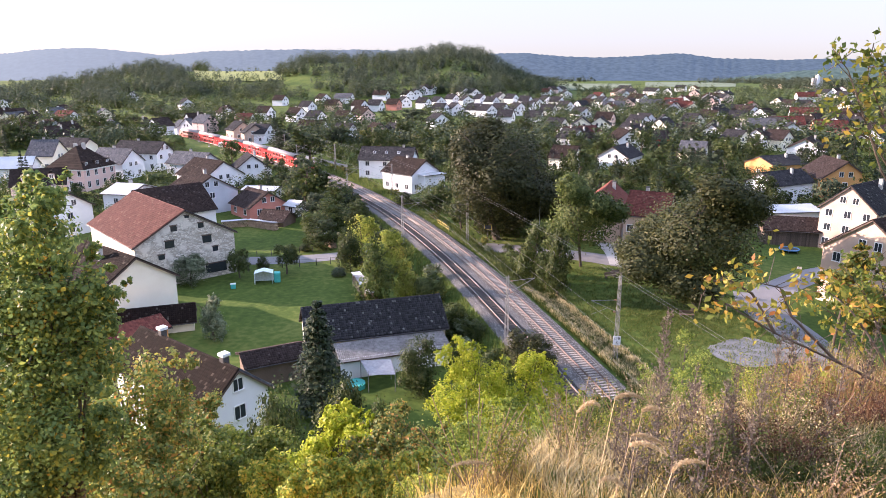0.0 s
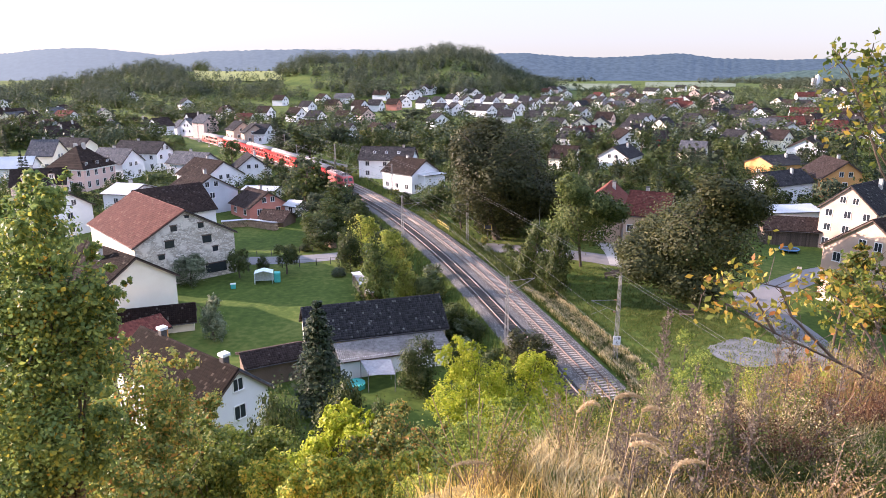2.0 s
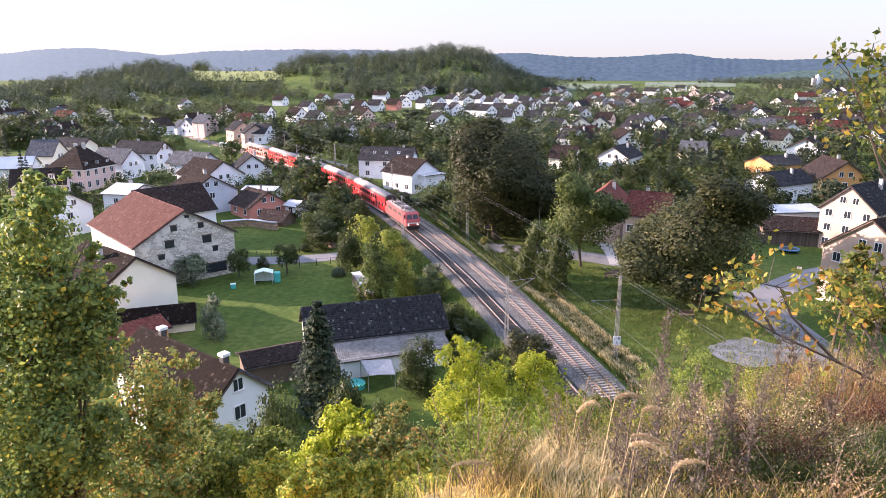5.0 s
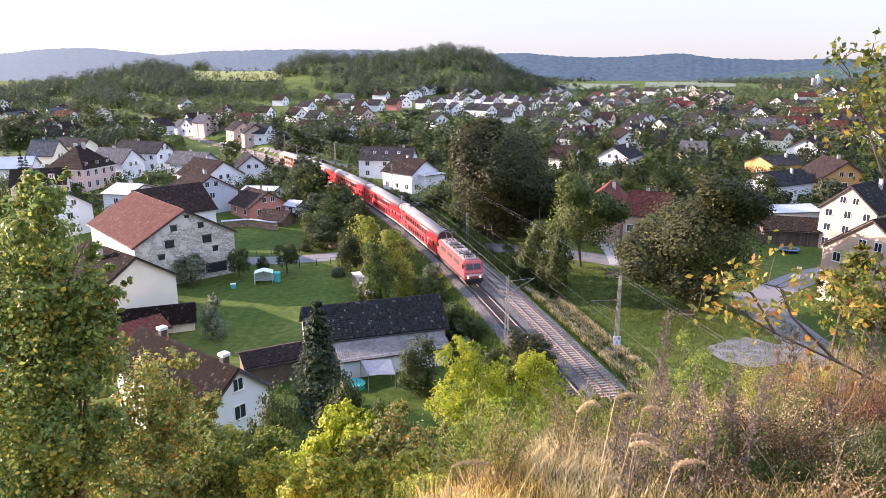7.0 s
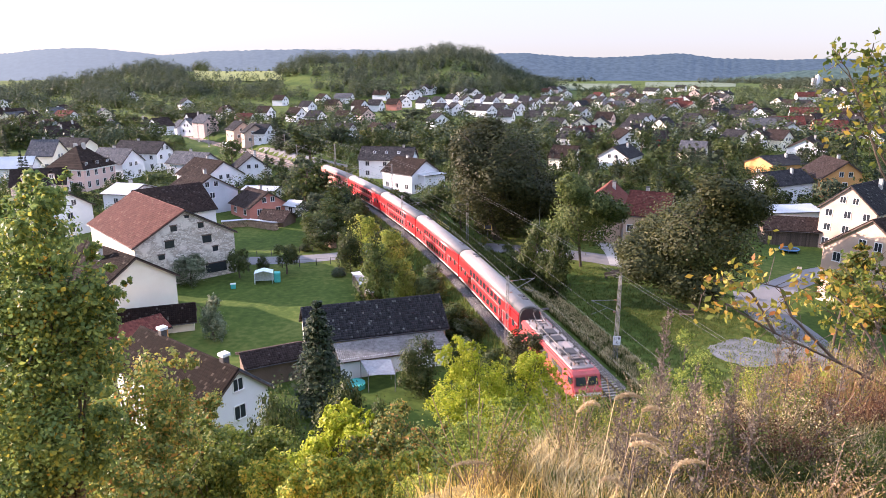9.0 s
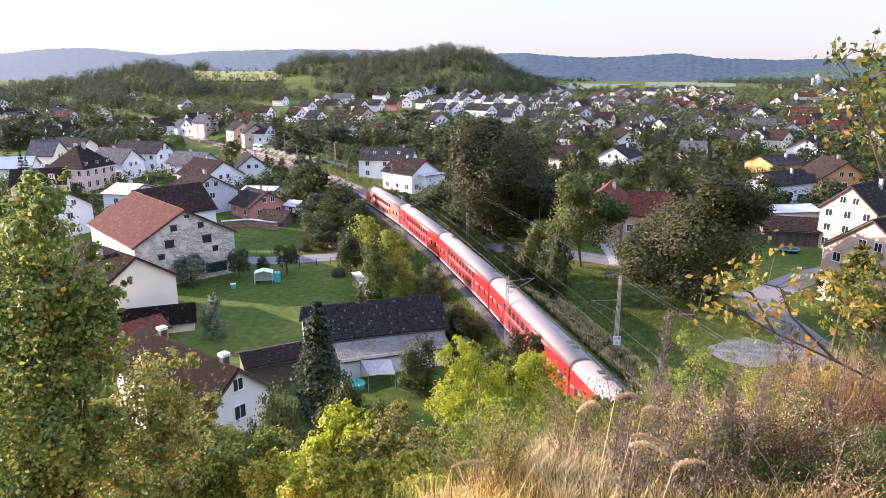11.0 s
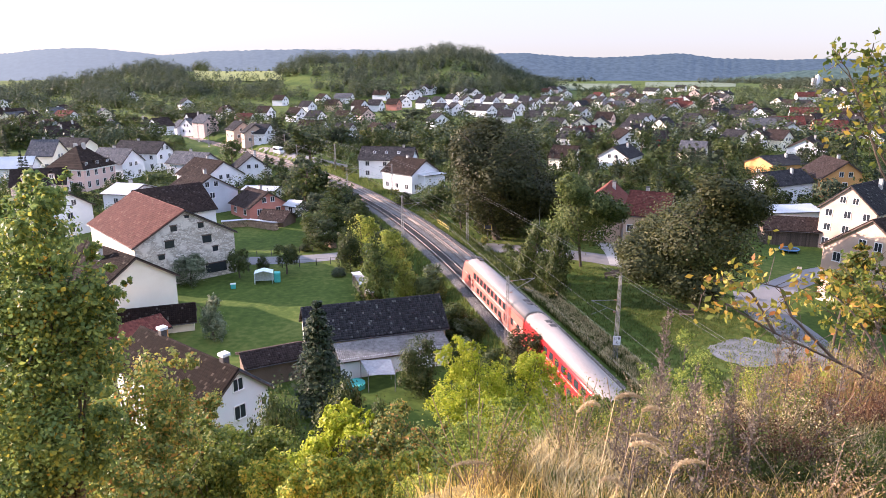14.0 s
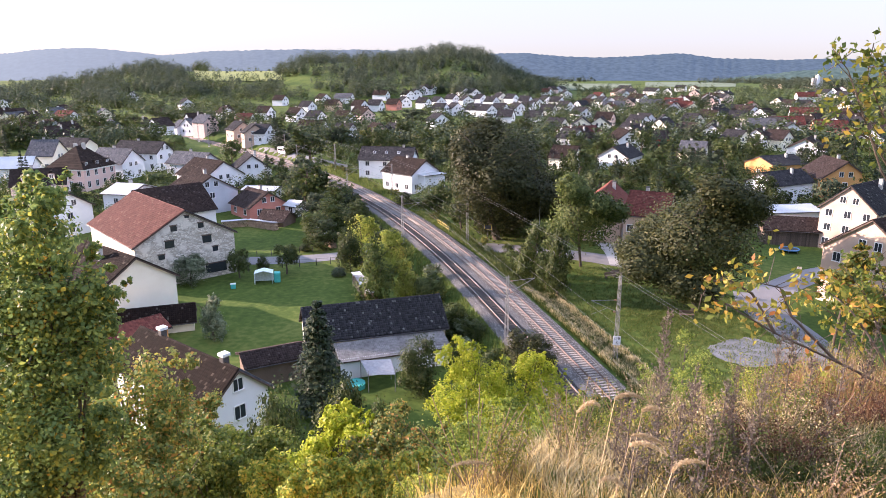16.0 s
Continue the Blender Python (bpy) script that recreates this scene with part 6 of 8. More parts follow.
tree(-3.28, 161.37, 4.15, 9.41, "oak", "bush", label='dark clipped hedge beside the white house', count=2200, size=0.5)
tree(-9.46, 161.81, 3.61, 5.39, "oak", "bush", count=2200, size=0.5)
tree(-33.13, 163.29, 13.01, 11.57, "oak", "round", count=2200, size=0.5)
tree(-46.06, 233.98, 11.57, 15.6, "oak", "round", count=2200, size=0.5)
tree(-62.06, 263.39, 8.63, 8.78, "spruce", "tall", count=2200, size=0.5)
tree(11.46, 132.13, 24.43, 23.67, "chestnut", "giant", count=110000, size=0.14, label='huge dense chestnut tree with olive foliage')
tree(23.9, 112.66, 16.2, 14.0, "green", "park", count=40000, size=0.2, label="broad round green tree beside the village street")
tree(35.03, 89.93, 20.23, 20.23, "chestnut", "park", count=100000, size=0.14)
tree(14.56, 103.6, 10.17, 6.48, "green", "tall", count=6000, size=0.32)
tree(17.04, 96.59, 10.86, 6.04, "green", "tall", count=6000, size=0.32)
tree(13.28, 108.28, 5.35, 4.96, "green", "tall", count=6000, size=0.32)
tree(15.74, 99.28, 6.74, 4.96, "oak", "tall", count=6000, size=0.32)
tree(-14.68, 117.51, 10.17, 6.85, "lime", "giant", count=6000, size=0.32)
tree(-10.2, 97.46, 10.15, 6.9, "green", "tall", count=6000, size=0.32)
tree(-5.66, 97.46, 6.85, 5.04, "lime", "tall", count=6000, size=0.32)
tree(-9.31, 113.95, 8.12, 5.7, "lime", "bush", count=6000, size=0.32)
tree(-2.01, 94.93, 5.68, 5.54, "green", "bush", count=6000, size=0.32)
tree(1.58, 84.45, 4.76, 3.87, "green", "bush", count=6000, size=0.32)
tree(-16.24, 113.95, 8.12, 5.7, "oak", "bush", count=6000, size=0.32)
tree(-23.83, 143.52, 8.09, 10.76, "oak", "bush", count=6000, size=0.32)
tree(-23.89, 129.55, 6.83, 8.64, "oak", "bush", count=6000, size=0.32)
tree(-3.44, 88, 2.89, 5.13, "oak", "bush", count=6000, size=0.32)
tree(4, 80.08, 3.04, 4, "green", "bush", count=6000, size=0.32)
tree(-19.51, 148.3, 6.42, 7.42, "green", "bush", count=6000, size=0.32)
tree(-17.72, 110.58, 2, 2.76, "willow", "bush", count=6000, size=0.32)
tree(-0.3, 82.9, 3.14, 4.14, "oak", "bush", count=6000, size=0.32)
tree(-41.27, 105.86, 5.75, 6.62, "willow", "bush", label='round grey-green bush in the garden', count=6000, size=0.32)
tree(-34.39, 109.93, 5.15, 4.12, "oak", "round", count=6000, size=0.32)
tree(-26.96, 112.24, 5.54, 4.86, "oak", "round", count=6000, size=0.32)
tree(-31.77, 114.64, 2.68, 2.87, "oak", "bush", count=6000, size=0.32)
tree(-29.78, 82.51, 6.74, 4.47, "willow", "tall", label='silvery grey-green garden shrub', count=6000, size=0.32)
tree(-26.8, 133.15, 7.23, 4.44, "green", "round", count=6000, size=0.32)
tree(-26.81, 127.39, 1.7, 3.18, "oak", "bush", count=6000, size=0.32)
tree(-12.44, 63.16, 12.26, 7.9, "spruce", "spruce", count=9000, size=0.3)
tree(-2.57, 66.92, 7.83, 5.3, "oak", "bush", count=9000, size=0.26)
tree(9.23, 67.51, 5.53, 6.19, "chestnut", "bush", count=9000, size=0.26)
tree(5.33, 68, 5.33, 3.4, "oak", "bush", count=9000, size=0.26)
tree(-12.19, 46, 12.91, 4.98, "oak", "bush", count=9000, size=0.26)
tree(-12.34, 42, 12.66, 3.15, "green", "bush", count=9000, size=0.26)
tree(-8.52, 50, 11.07, 5, "green", "bush", count=9000, size=0.26)
tree(-4.36, 45, 11.59, 3.38, "green", "bush", count=9000, size=0.26)
tree(-164.44, 268.35, 14.63, 13.42, "oak", "giant", count=2600, size=0.34)
tree(-178.5, 311.63, 10.1, 12.98, "oak", "round", count=2600, size=0.34)
tree(-146.21, 290.29, 15.28, 14.51, "oak", "giant", count=2600, size=0.34)
tree(-116.15, 268.35, 12.47, 19.01, "green", "giant", count=2600, size=0.34)
tree(-143.77, 311.63, 11.36, 12.98, "oak", "round", count=2600, size=0.34)
tree(-100.61, 255.56, 7.98, 10.65, "green", "bush", count=2600, size=0.34)
tree(-107.56, 320.99, 11.7, 5.35, "spruce", "spruce", count=2600, size=0.34)
tree(-143.78, 300.56, 13.39, 4.51, "spruce", "spruce", count=2600, size=0.34)
tree(-105.01, 350.65, 12.7, 11.69, "oak", "giant", count=2600, size=0.34)
tree(-47.49, 331.23, 8.58, 13.8, "green", "giant", count=2600, size=0.34)
tree(-53.78, 290.29, 8.28, 14.51, "oak", "giant", count=2600, size=0.34)
tree(-27.12, 350.65, 9.9, 14.61, "green", "giant", count=2600, size=0.34)
tree(-10.03, 311.63, 10.1, 15.58, "oak", "giant", count=2600, size=0.34)
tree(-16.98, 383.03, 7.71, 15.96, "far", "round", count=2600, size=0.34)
tree(1.49, 300.56, 8.55, 10.02, "oak", "giant", count=2600, size=0.34)
tree(-29.82, 268.35, 8.13, 6.71, "yellow", "round", count=2600, size=0.34)
tree(76.33, 222.43, 9.21, 8.34, "oak", "giant", count=2600, size=0.34)
tree(48.61, 176.7, 6.73, 8.83, "oak", "giant", count=2600, size=0.34)
tree(60.51, 196.96, 5.79, 8.21, "green", "giant", count=2600, size=0.34)
tree(70.66, 188.33, 5.56, 9.42, "green", "giant", count=2600, size=0.34)
tree(137.11, 422.6, 10.15, 15.85, "chestnut", "giant", count=2600, size=0.34)
tree(162.78, 445.93, 11.39, 14.86, "oak", "giant", count=2600, size=0.34)
tree(161.35, 422.6, 13.5, 10.56, "spruce", "spruce", count=2600, size=0.34)
tree(158.5, 401.77, 12.86, 10.04, "spruce", "spruce", count=2600, size=0.34)
tree(185.58, 422.6, 11.83, 14.09, "oak", "giant", count=2600, size=0.34)
tree(94.49, 173.13, 7.34, 7.21, "oak", "giant", count=2600, size=0.34)
tree(130.39, 268.35, 5.94, 8.95, "green", "giant", count=2600, size=0.34)
tree(-81.93, 350.65, 8.49, 14.61, "oak", "giant", count=2600, size=0.34)
tree(-65.42, 268.35, 10.3, 8.95, "spruce", "spruce", count=2600, size=0.34)
tree(-59.86, 268.35, 9.22, 7.83, "spruce", "spruce", count=2600, size=0.34)
tree(-27.1, 263.39, 6.49, 6.58, "green", "round", count=2600, size=0.34)
tree(15.85, 290.29, 8.28, 9.68, "oak", "giant", count=2600, size=0.34)
tree(-202.52, 383.03, 12.29, 15.96, "oak", "giant", count=2600, size=0.34)
tree(-184.63, 290.29, 11.79, 12.1, "oak", "giant", count=2600, size=0.34)
tree(-154.04, 379.4, 12.2, 18.97, "oak", "giant", count=2600, size=0.34)
tree(-125.27, 342.22, 8.32, 11.41, "green", "giant", count=2600, size=0.34)

M_LAWN = surface("mown_lawn", (0.085, 0.14, 0.024), (0.17, 0.235, 0.045), 0.95, 3.5, 0.16, 1.0, 0.12)


# ---- woods and far hills ----
def wood(name, n, sample, h, size, per, mat, label, seed):
    """Many small far trees in one mesh: each a lumpy crown of leaf clumps."""
    rng = np.random.default_rng(seed)
    XY = sample(rng, n)
    Z = terrain(XY[:, 0], XY[:, 1])
    hh = h * rng.uniform(0.45, 1.5, len(XY))
    D = rng.normal(0, 1, (len(XY), per, 3))
    D /= np.linalg.norm(D, axis=2)[:, :, None]
    lump = rng.uniform(0.82, 1.06, (len(XY), per, 1))
    R = np.stack([hh * 0.42, hh * 0.42, hh * 0.5], 1)[:, None]
    C = np.stack([XY[:, 0], XY[:, 1], Z + hh * 0.5], 1)[:, None]
    P = (C + D * R * lump).reshape(-1, 3)
    v, f, nn = leaf_quads(P, D.reshape(-1, 3).copy(), size, rng, 0.22)
    return tagged(link(name, fast(name, v, f, mat, nn)), label, "woodland", "", "stuff")


def free(x, y, gap=0.0):
    """Clear of every house."""
    ok = np.ones(np.shape(x), bool)
    for a, b, q in FOOT:
        ok &= np.hypot(x - a, y - b) > q + gap
    return ok


def on_hill(rng, n):
    y = rng.uniform(470, 900, n * 6)
    u = rng.uniform(-0.75, 0.16, n * 6)
    x = u * y
    c = np.interp(u, CREST_U, CREST_Z) * sst(500, 850, y)
    dens = np.array([noise.noise(Vector((a * 0.02, b * 0.02, 3))) + 0.5 * noise.noise(Vector((a * 0.05, b * 0.05, 8))) for a, b in zip(x, y)])
    keep = (((c > 1.5) & (u > -0.5)) | ((u < -0.45) & (y < 600)) | ((u < -0.49) & (dens > 0.12))) & (dens > 0.0 - 0.14 * (u > -0.1)) & ~((u > -0.335) & (u < -0.235) & (y > 640)) & ~((u > -0.25) & (u < 0.12) & (y < 555))
    return np.stack([x[keep], y[keep]], 1)[:n]


def in_town(rng, n):
    y = 1 / rng.uniform(1 / 860, 1 / 260, n * 4)
    u = rng.uniform(-0.66, 0.66, n * 4)
    x = u * y
    s = abs(x - track_x(y))
    dens = np.array([noise.noise(Vector((a * 0.02, b * 0.02, 9))) for a, b in zip(x, y)])
    near = (x < track_x(y)) & (x > track_x(y) - 34) & (y > 225) & (y < 360)
    keep = (s > 14) & ~near & (dens > np.where((u > -0.26) & (u < 0.13) & (y > 300) & (y < 700), 0.1, -0.3)) & free(x, y, -1.0)
    return np.stack([x[keep], y[keep]], 1)[:n]


wood("hillside_wood", 1200, on_hill, 11.5, 1.0, 150, LEAF["hill"], "mixed dark green woodland covering the hill", 3)
wood("hillside_wood", 500, on_hill, 11, 1.0, 150, LEAF["oak"], "darker trees standing in the hillside wood", 13)


def in_valley(rng, n):
    y = rng.uniform(820, 1480, n * 3)
    u = rng.uniform(0.09, 0.7, n * 3)
    dens = np.array([noise.noise(Vector((a * b * 0.004, b * 0.006, 5))) for a, b in zip(u, y)])
    k = dens > np.where((u > 0.16) & (u < 0.44), 0.18, 0.0)
    return np.stack([u[k] * y[k], y[k]], 1)[:n]


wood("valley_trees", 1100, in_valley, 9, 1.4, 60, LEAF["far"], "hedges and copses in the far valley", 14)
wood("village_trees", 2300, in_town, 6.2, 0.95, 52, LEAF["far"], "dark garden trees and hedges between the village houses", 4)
wood("village_trees", 1600, in_town, 5.8, 0.95, 52, LEAF["green"], "fresh green garden trees between the village houses", 24)
wood("village_trees", 750, in_town, 8, 0.95, 60, LEAF["oak"], "tall dark trees between the village houses", 44)


def in_gardens(rng, n):
    y = 1 / rng.uniform(1 / 330, 1 / 150, n * 4)
    u = rng.uniform(-0.66, 0.66, n * 4)
    x = u * y
    s = x - track_x(y)
    dens = np.array([noise.noise(Vector((a * 0.05, b * 0.05, 19))) for a, b in zip(x, y)])
    keep = (abs(s) > 13) & ~((s < 0) & (s > -30) & (y > 230)) & (dens > -0.12) & ~((s < 0) & (s > -48) & (y < 165)) & ~((s > 0) & (s < 52) & (y < 145)) & free(x, y, 0.3)
    return np.stack([x[keep], y[keep]], 1)[:n]


wood("garden_hedges", 1500, in_gardens, 3.2, 0.42, 90, LEAF["green"], "low green hedges and shrubs of the village gardens", 54)
wood("garden_shrubs", 900, in_gardens, 4.2, 0.44, 90, LEAF["oak"], "dark green garden shrubs between the houses", 64)


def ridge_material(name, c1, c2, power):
    """Distance: a plain backdrop that glows, with the air's haze put into its colour."""
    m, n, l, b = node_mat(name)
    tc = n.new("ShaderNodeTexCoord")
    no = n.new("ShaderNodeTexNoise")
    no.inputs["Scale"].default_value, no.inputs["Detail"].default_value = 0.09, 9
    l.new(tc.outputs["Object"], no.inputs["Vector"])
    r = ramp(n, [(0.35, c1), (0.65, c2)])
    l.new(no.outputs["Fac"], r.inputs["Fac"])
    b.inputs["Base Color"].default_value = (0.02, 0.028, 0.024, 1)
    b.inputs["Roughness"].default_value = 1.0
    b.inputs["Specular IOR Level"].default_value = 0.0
    # painted haze: the glow turns paler towards -x
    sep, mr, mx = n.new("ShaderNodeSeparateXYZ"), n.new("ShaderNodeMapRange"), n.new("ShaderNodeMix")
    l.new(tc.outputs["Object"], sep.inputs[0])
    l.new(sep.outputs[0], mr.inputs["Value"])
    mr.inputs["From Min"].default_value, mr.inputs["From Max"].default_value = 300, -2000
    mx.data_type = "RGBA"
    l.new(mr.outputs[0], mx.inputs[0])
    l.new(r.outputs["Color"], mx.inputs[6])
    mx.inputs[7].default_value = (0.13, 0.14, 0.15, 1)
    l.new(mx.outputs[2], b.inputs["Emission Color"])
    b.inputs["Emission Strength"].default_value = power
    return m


def far_ridge(name, dist, prof, mat, label, seed, foot=0.0):
    """A wooded ridge: height by direction, with a ragged line of tree tops."""
    us = np.linspace(-1.6, 1.6, 900)
    top = np.interp(us, [p[0] for p in prof], [p[1] for p in prof])
    rng = np.random.default_rng(seed)
    jag = rng.uniform(0, 1, len(us)) * dist * 0.0014 + np.array([noise.noise(Vector((u * 14, seed, 0))) for u in us]) * dist * 0.0025
    t = np.linspace(0, 1, 14)[:, None]
    Z = foot + (top + jag * 1.0 - foot)[None] * sst(0, 1, t) ** 0.8
    Yd = dist + t * dist * 0.18
    X, Y = us[None] * Yd, np.repeat(Yd, len(us), 1)
    bumpy = np.array([[noise.noise(Vector((x * 0.01, y * 0.01, seed))) for x in X[0, ::3]] for y in Yd[:, 0]])
    Z = Z + np.repeat(bumpy, 3, axis=1)[:, :len(us)] * dist * 0.004 * np.sin(t * math.pi)
    tagged(link(name, grid_mesh(name, X, Y, Z, mat)), label, "hills", "", "structure")


far_ridge("backdrop_ridge", 1500, [(u, 31 + (h - 31) * 0.5) for u, h in [(-1.6, 110), (-0.65, 104), (-0.58, 130), (-0.5, 138), (-0.4, 106), (-0.32, 123), (-0.19, 132), (-0.07, 126), (0.05, 112), (0.12, 110), (0.22, 92), (0.34, 110), (0.39, 92), (0.47, 80), (0.65, 90), (1.6, 100)]], ridge_material("glowing_hazy_wood", (0.019, 0.028, 0.043), (0.032, 0.044, 0.063), 1.0), "hazy blue wooded hills along the valley", 2)


def village_tree_rows():
    """Single garden trees and hedges between the nearer houses."""
    rng = np.random.default_rng(21)
    done = 0
    for _ in range(9000):
        y = 1 / rng.uniform(1 / 330, 1 / 135)
        u = rng.uniform(-0.66, 0.66)
        x = u * y
        s = x - float(track_x(y))
        if abs(s) < 9 or (-48 < s < 0 and y < 150) or (0 < s < 45 and y < 140) or (-32 < x < 2 and 165 < y < 206) or (-34 < s < 0 and y > 225) or not free(np.array([x]), np.array([y]), 1.5)[0]:
            continue
        if u < -0.28 and y < 265 and rng.uniform() > 0.22:
            continue
        k = rng.uniform()
        hh = rng.uniform(3.5, 9)
        if k < 0.22:
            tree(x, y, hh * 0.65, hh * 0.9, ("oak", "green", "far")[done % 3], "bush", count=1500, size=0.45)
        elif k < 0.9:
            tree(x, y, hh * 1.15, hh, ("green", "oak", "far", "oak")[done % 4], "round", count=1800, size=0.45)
        else:
            tree(x, y, hh * 1.6, hh * 0.6, "spruce", "spruce", count=1500, size=0.45)
        done += 1
        if done >= 380:
            break


village_tree_rows()


# ---- hillside plants in the foreground ----
def thicket(name, label, leaf, size, n, blobs):
    """A shrub or tree whose leafy masses (x, y, z, r) hang on limbs rising from the slope."""
    rng = np.random.default_rng(int(abs(blobs[0][0] * 100)) + n)
    x0, y0 = np.mean([b[0] for b in blobs]), np.mean([b[1] for b in blobs])
    t = thing(name, label, name, Matrix.Translation((x0, y0, tz(x0, y0))))
    o = np.array([x0, y0, tz(x0, y0)])
    full = []
    for x, y, z, r in blobs:
        full.append((x, y, z, r * 0.72, r * 0.72, r * 0.72))
        for _ in range(11):
            d = rng.normal(0, 1, 3)
            d /= np.linalg.norm(d)
            q, far = r * rng.uniform(0.14, 0.36), r * rng.uniform(0.7, 1.15)
            full.append((x + d[0] * far, y + d[1] * far, z + d[2] * far, q, q, q))
    P, N = blob_points(n, full, rng, 0.35)
    v, f, nn = leaf_quads(P, N, size, rng)
    link("crown", fast("crown", v - o, f, LEAF[leaf]), t)
    bm = bmesh.new()
    for x, y, z, r in blobs:
        a = Vector((rng.uniform(-0.3, 0.3), rng.uniform(-0.3, 0.3), -0.3))
        e = Vector((x, y, z)) - Vector(o)
        m = a.lerp(e, 0.5) + Vector((0, 0, abs(e.z) * 0.15))
        tube(bm, a, m, r * 0.09, r * 0.06, 6)
        tube(bm, m, e, r * 0.06, r * 0.03, 6)
        for _ in range(5):
            d = Vector(rng.normal(0, 1, 3)).normalized() * r * 0.9
            tube(bm, m.lerp(e, rng.uniform(0.5, 1)), e + d, r * 0.022, r * 0.006, 4)
    part("branch_frame", bm, M_BARK, t)


def blades(name, n, region, h, width, mat, label, seed, lean=0.35, edge=-0.02, lateral=None):
    """Grass blades in one mesh, each bent once."""
    rng = np.random.default_rng(seed)
    x0, x1, y0, y1 = region
    X, Y = rng.uniform(x0, x1, n), rng.uniform(y0, y1, n)
    if lateral:
        X = track_x(Y) + rng.uniform(lateral[0], lateral[1], n) * np.sqrt(1 + track_slope(Y) ** 2)
    cl = np.array([noise.noise(Vector((a * 0.9, b * 0.9, seed))) for a, b in zip(X, Y)])
    k = (cl > -0.25) & ((X / np.maximum(Y, 0.5) > edge + 0.12 * cl) | (Y < 1.5))
    X, Y, cl = X[k], Y[k], cl[k]
    n = len(X)
    P = np.stack([X, Y, terrain(X, Y) - 0.03], 1)
    hh = h * rng.uniform(0.45, 1.15, n) * (1 + 0.5 * cl)
    a = rng.uniform(0, 6.28, n)
    D = np.stack([np.cos(a), np.sin(a), np.zeros(n)], 1) * (lean * rng.uniform(0.2, 1.3, n) * hh)[:, None]
    W = np.stack([-np.sin(a), np.cos(a), np.zeros(n)], 1) * width * 0.5
    mid = P + D * 0.35 + np.stack([0 * hh, 0 * hh, hh * 0.6], 1)
    top = P + D + np.stack([0 * hh, 0 * hh, hh], 1)
    v = np.stack([P - W, P + W, mid + W * 0.8, mid - W * 0.8, top + W * 0.25, top - W * 0.25], 1).reshape(-1, 3)
    i = np.arange(n)[:, None] * 6
    f = np.concatenate([i + [0, 1, 2, 3], i + [3, 2, 4, 5]])
    tagged(link(name, fast(name, v, f, mat)), label, "grass", "", "stuff")


blades("dry_grass", 42000, (-2.5, 10.5, 3.4, 16), 0.22, 0.006, LEAF["grass"], "golden dry grass on the sunlit slope", 5, 0.75, 0.0)
blades("straw_thatch", 150000, (-5, 9, -2.5, 12), 0.15, 0.007, LEAF["grass"], "low matted straw covering the slope", 8, 0.9, -0.12)
blades("pale_straw", 30000, (0.3, 5.6, 4.2, 8.2), 0.27, 0.007, LEAF["straw"], "bleached straw tufts between the herbs", 36, 0.6, -9)
blades("pale_straw", 6500, (0.7, 2.1, 3.7, 5.0), 0.24, 0.006, LEAF["straw"], "bleached straw at the edge of the path", 46, 0.7, -9)
blades("reddish_reeds", 2600, (3.7, 5.6, 5.6, 7.4), 0.62, 0.005, LEAF["reed"], "tall reddish straw at the brow of the slope", 26, 0.25, -9)
blades("brown_grass", 11000, (-2, 10, 3.6, 15), 0.3, 0.005, LEAF["stalk"], "grey-brown dead grass stems on the slope", 16, 0.7, -0.08)
blades("green_grass", 60000, (-3, 11, 3.6, 17), 0.24, 0.009, LEAF["meadow"], "green grass and herbs among the dry grass", 6, edge=-0.2)
blades("trackside_herbs", 30000, (0, 1, 56, 125), 0.7, 0.05, LEAF["meadow"], "green herbs beside the railway", 17, 0.5, -9, (4.9, 9.6))
blades("trackside_grass", 42000, (0, 1, 56, 97), 0.6, 0.06, LEAF["straw"], "tall dry grass beside the railway", 7, 0.5, -9, (5.2, 10.0))
blades("bank_grass", 30000, (0, 1, 60, 200), 0.6, 0.06, LEAF["meadow"], "rough green grass on the railway bank", 9, 0.5, -9, (-9.5, -4.5))
blades("bank_herbs", 20000, (0, 1, 108, 230), 0.7, 0.08, LEAF["meadow"], "rough green herbs on the railway bank", 10, 0.5, -9, (4.6, 10))


blades("meadow_grass", 70000, (0, 1, 58, 112), 0.28, 0.05, LEAF["meadow"], "rough tufted grass of the meadow beside the railway", 19, 0.6, -9, (8.5, 36))


def bank_bushes():
    """Low scrub along both banks of the line."""
    rng = np.random.default_rng(31)
    for i in range(150):
        left = i % 3 > 0
        y = rng.uniform(72, 200) if left else rng.uniform(112, 260)
        s = rng.uniform(-10.5, -6.2) if left else rng.uniform(6.5, 12)
        x = float(track_x(y)) + s * math.sqrt(1 + float(track_slope(y)) ** 2)
        if not free(np.array([x]), np.array([y]), 0.5)[0]:
            continue
        h = rng.uniform(1.4, 3.8) if left else rng.uniform(0.9, 2.2)
        tree(x, y, h, h * rng.uniform(1.0, 1.6), ("green", "oak", "green", "yellow", "willow")[i % 5], "bush", count=2200, size=0.42, label="scrubby bush on the railway bank", group="scrub along the line")


bank_bushes()


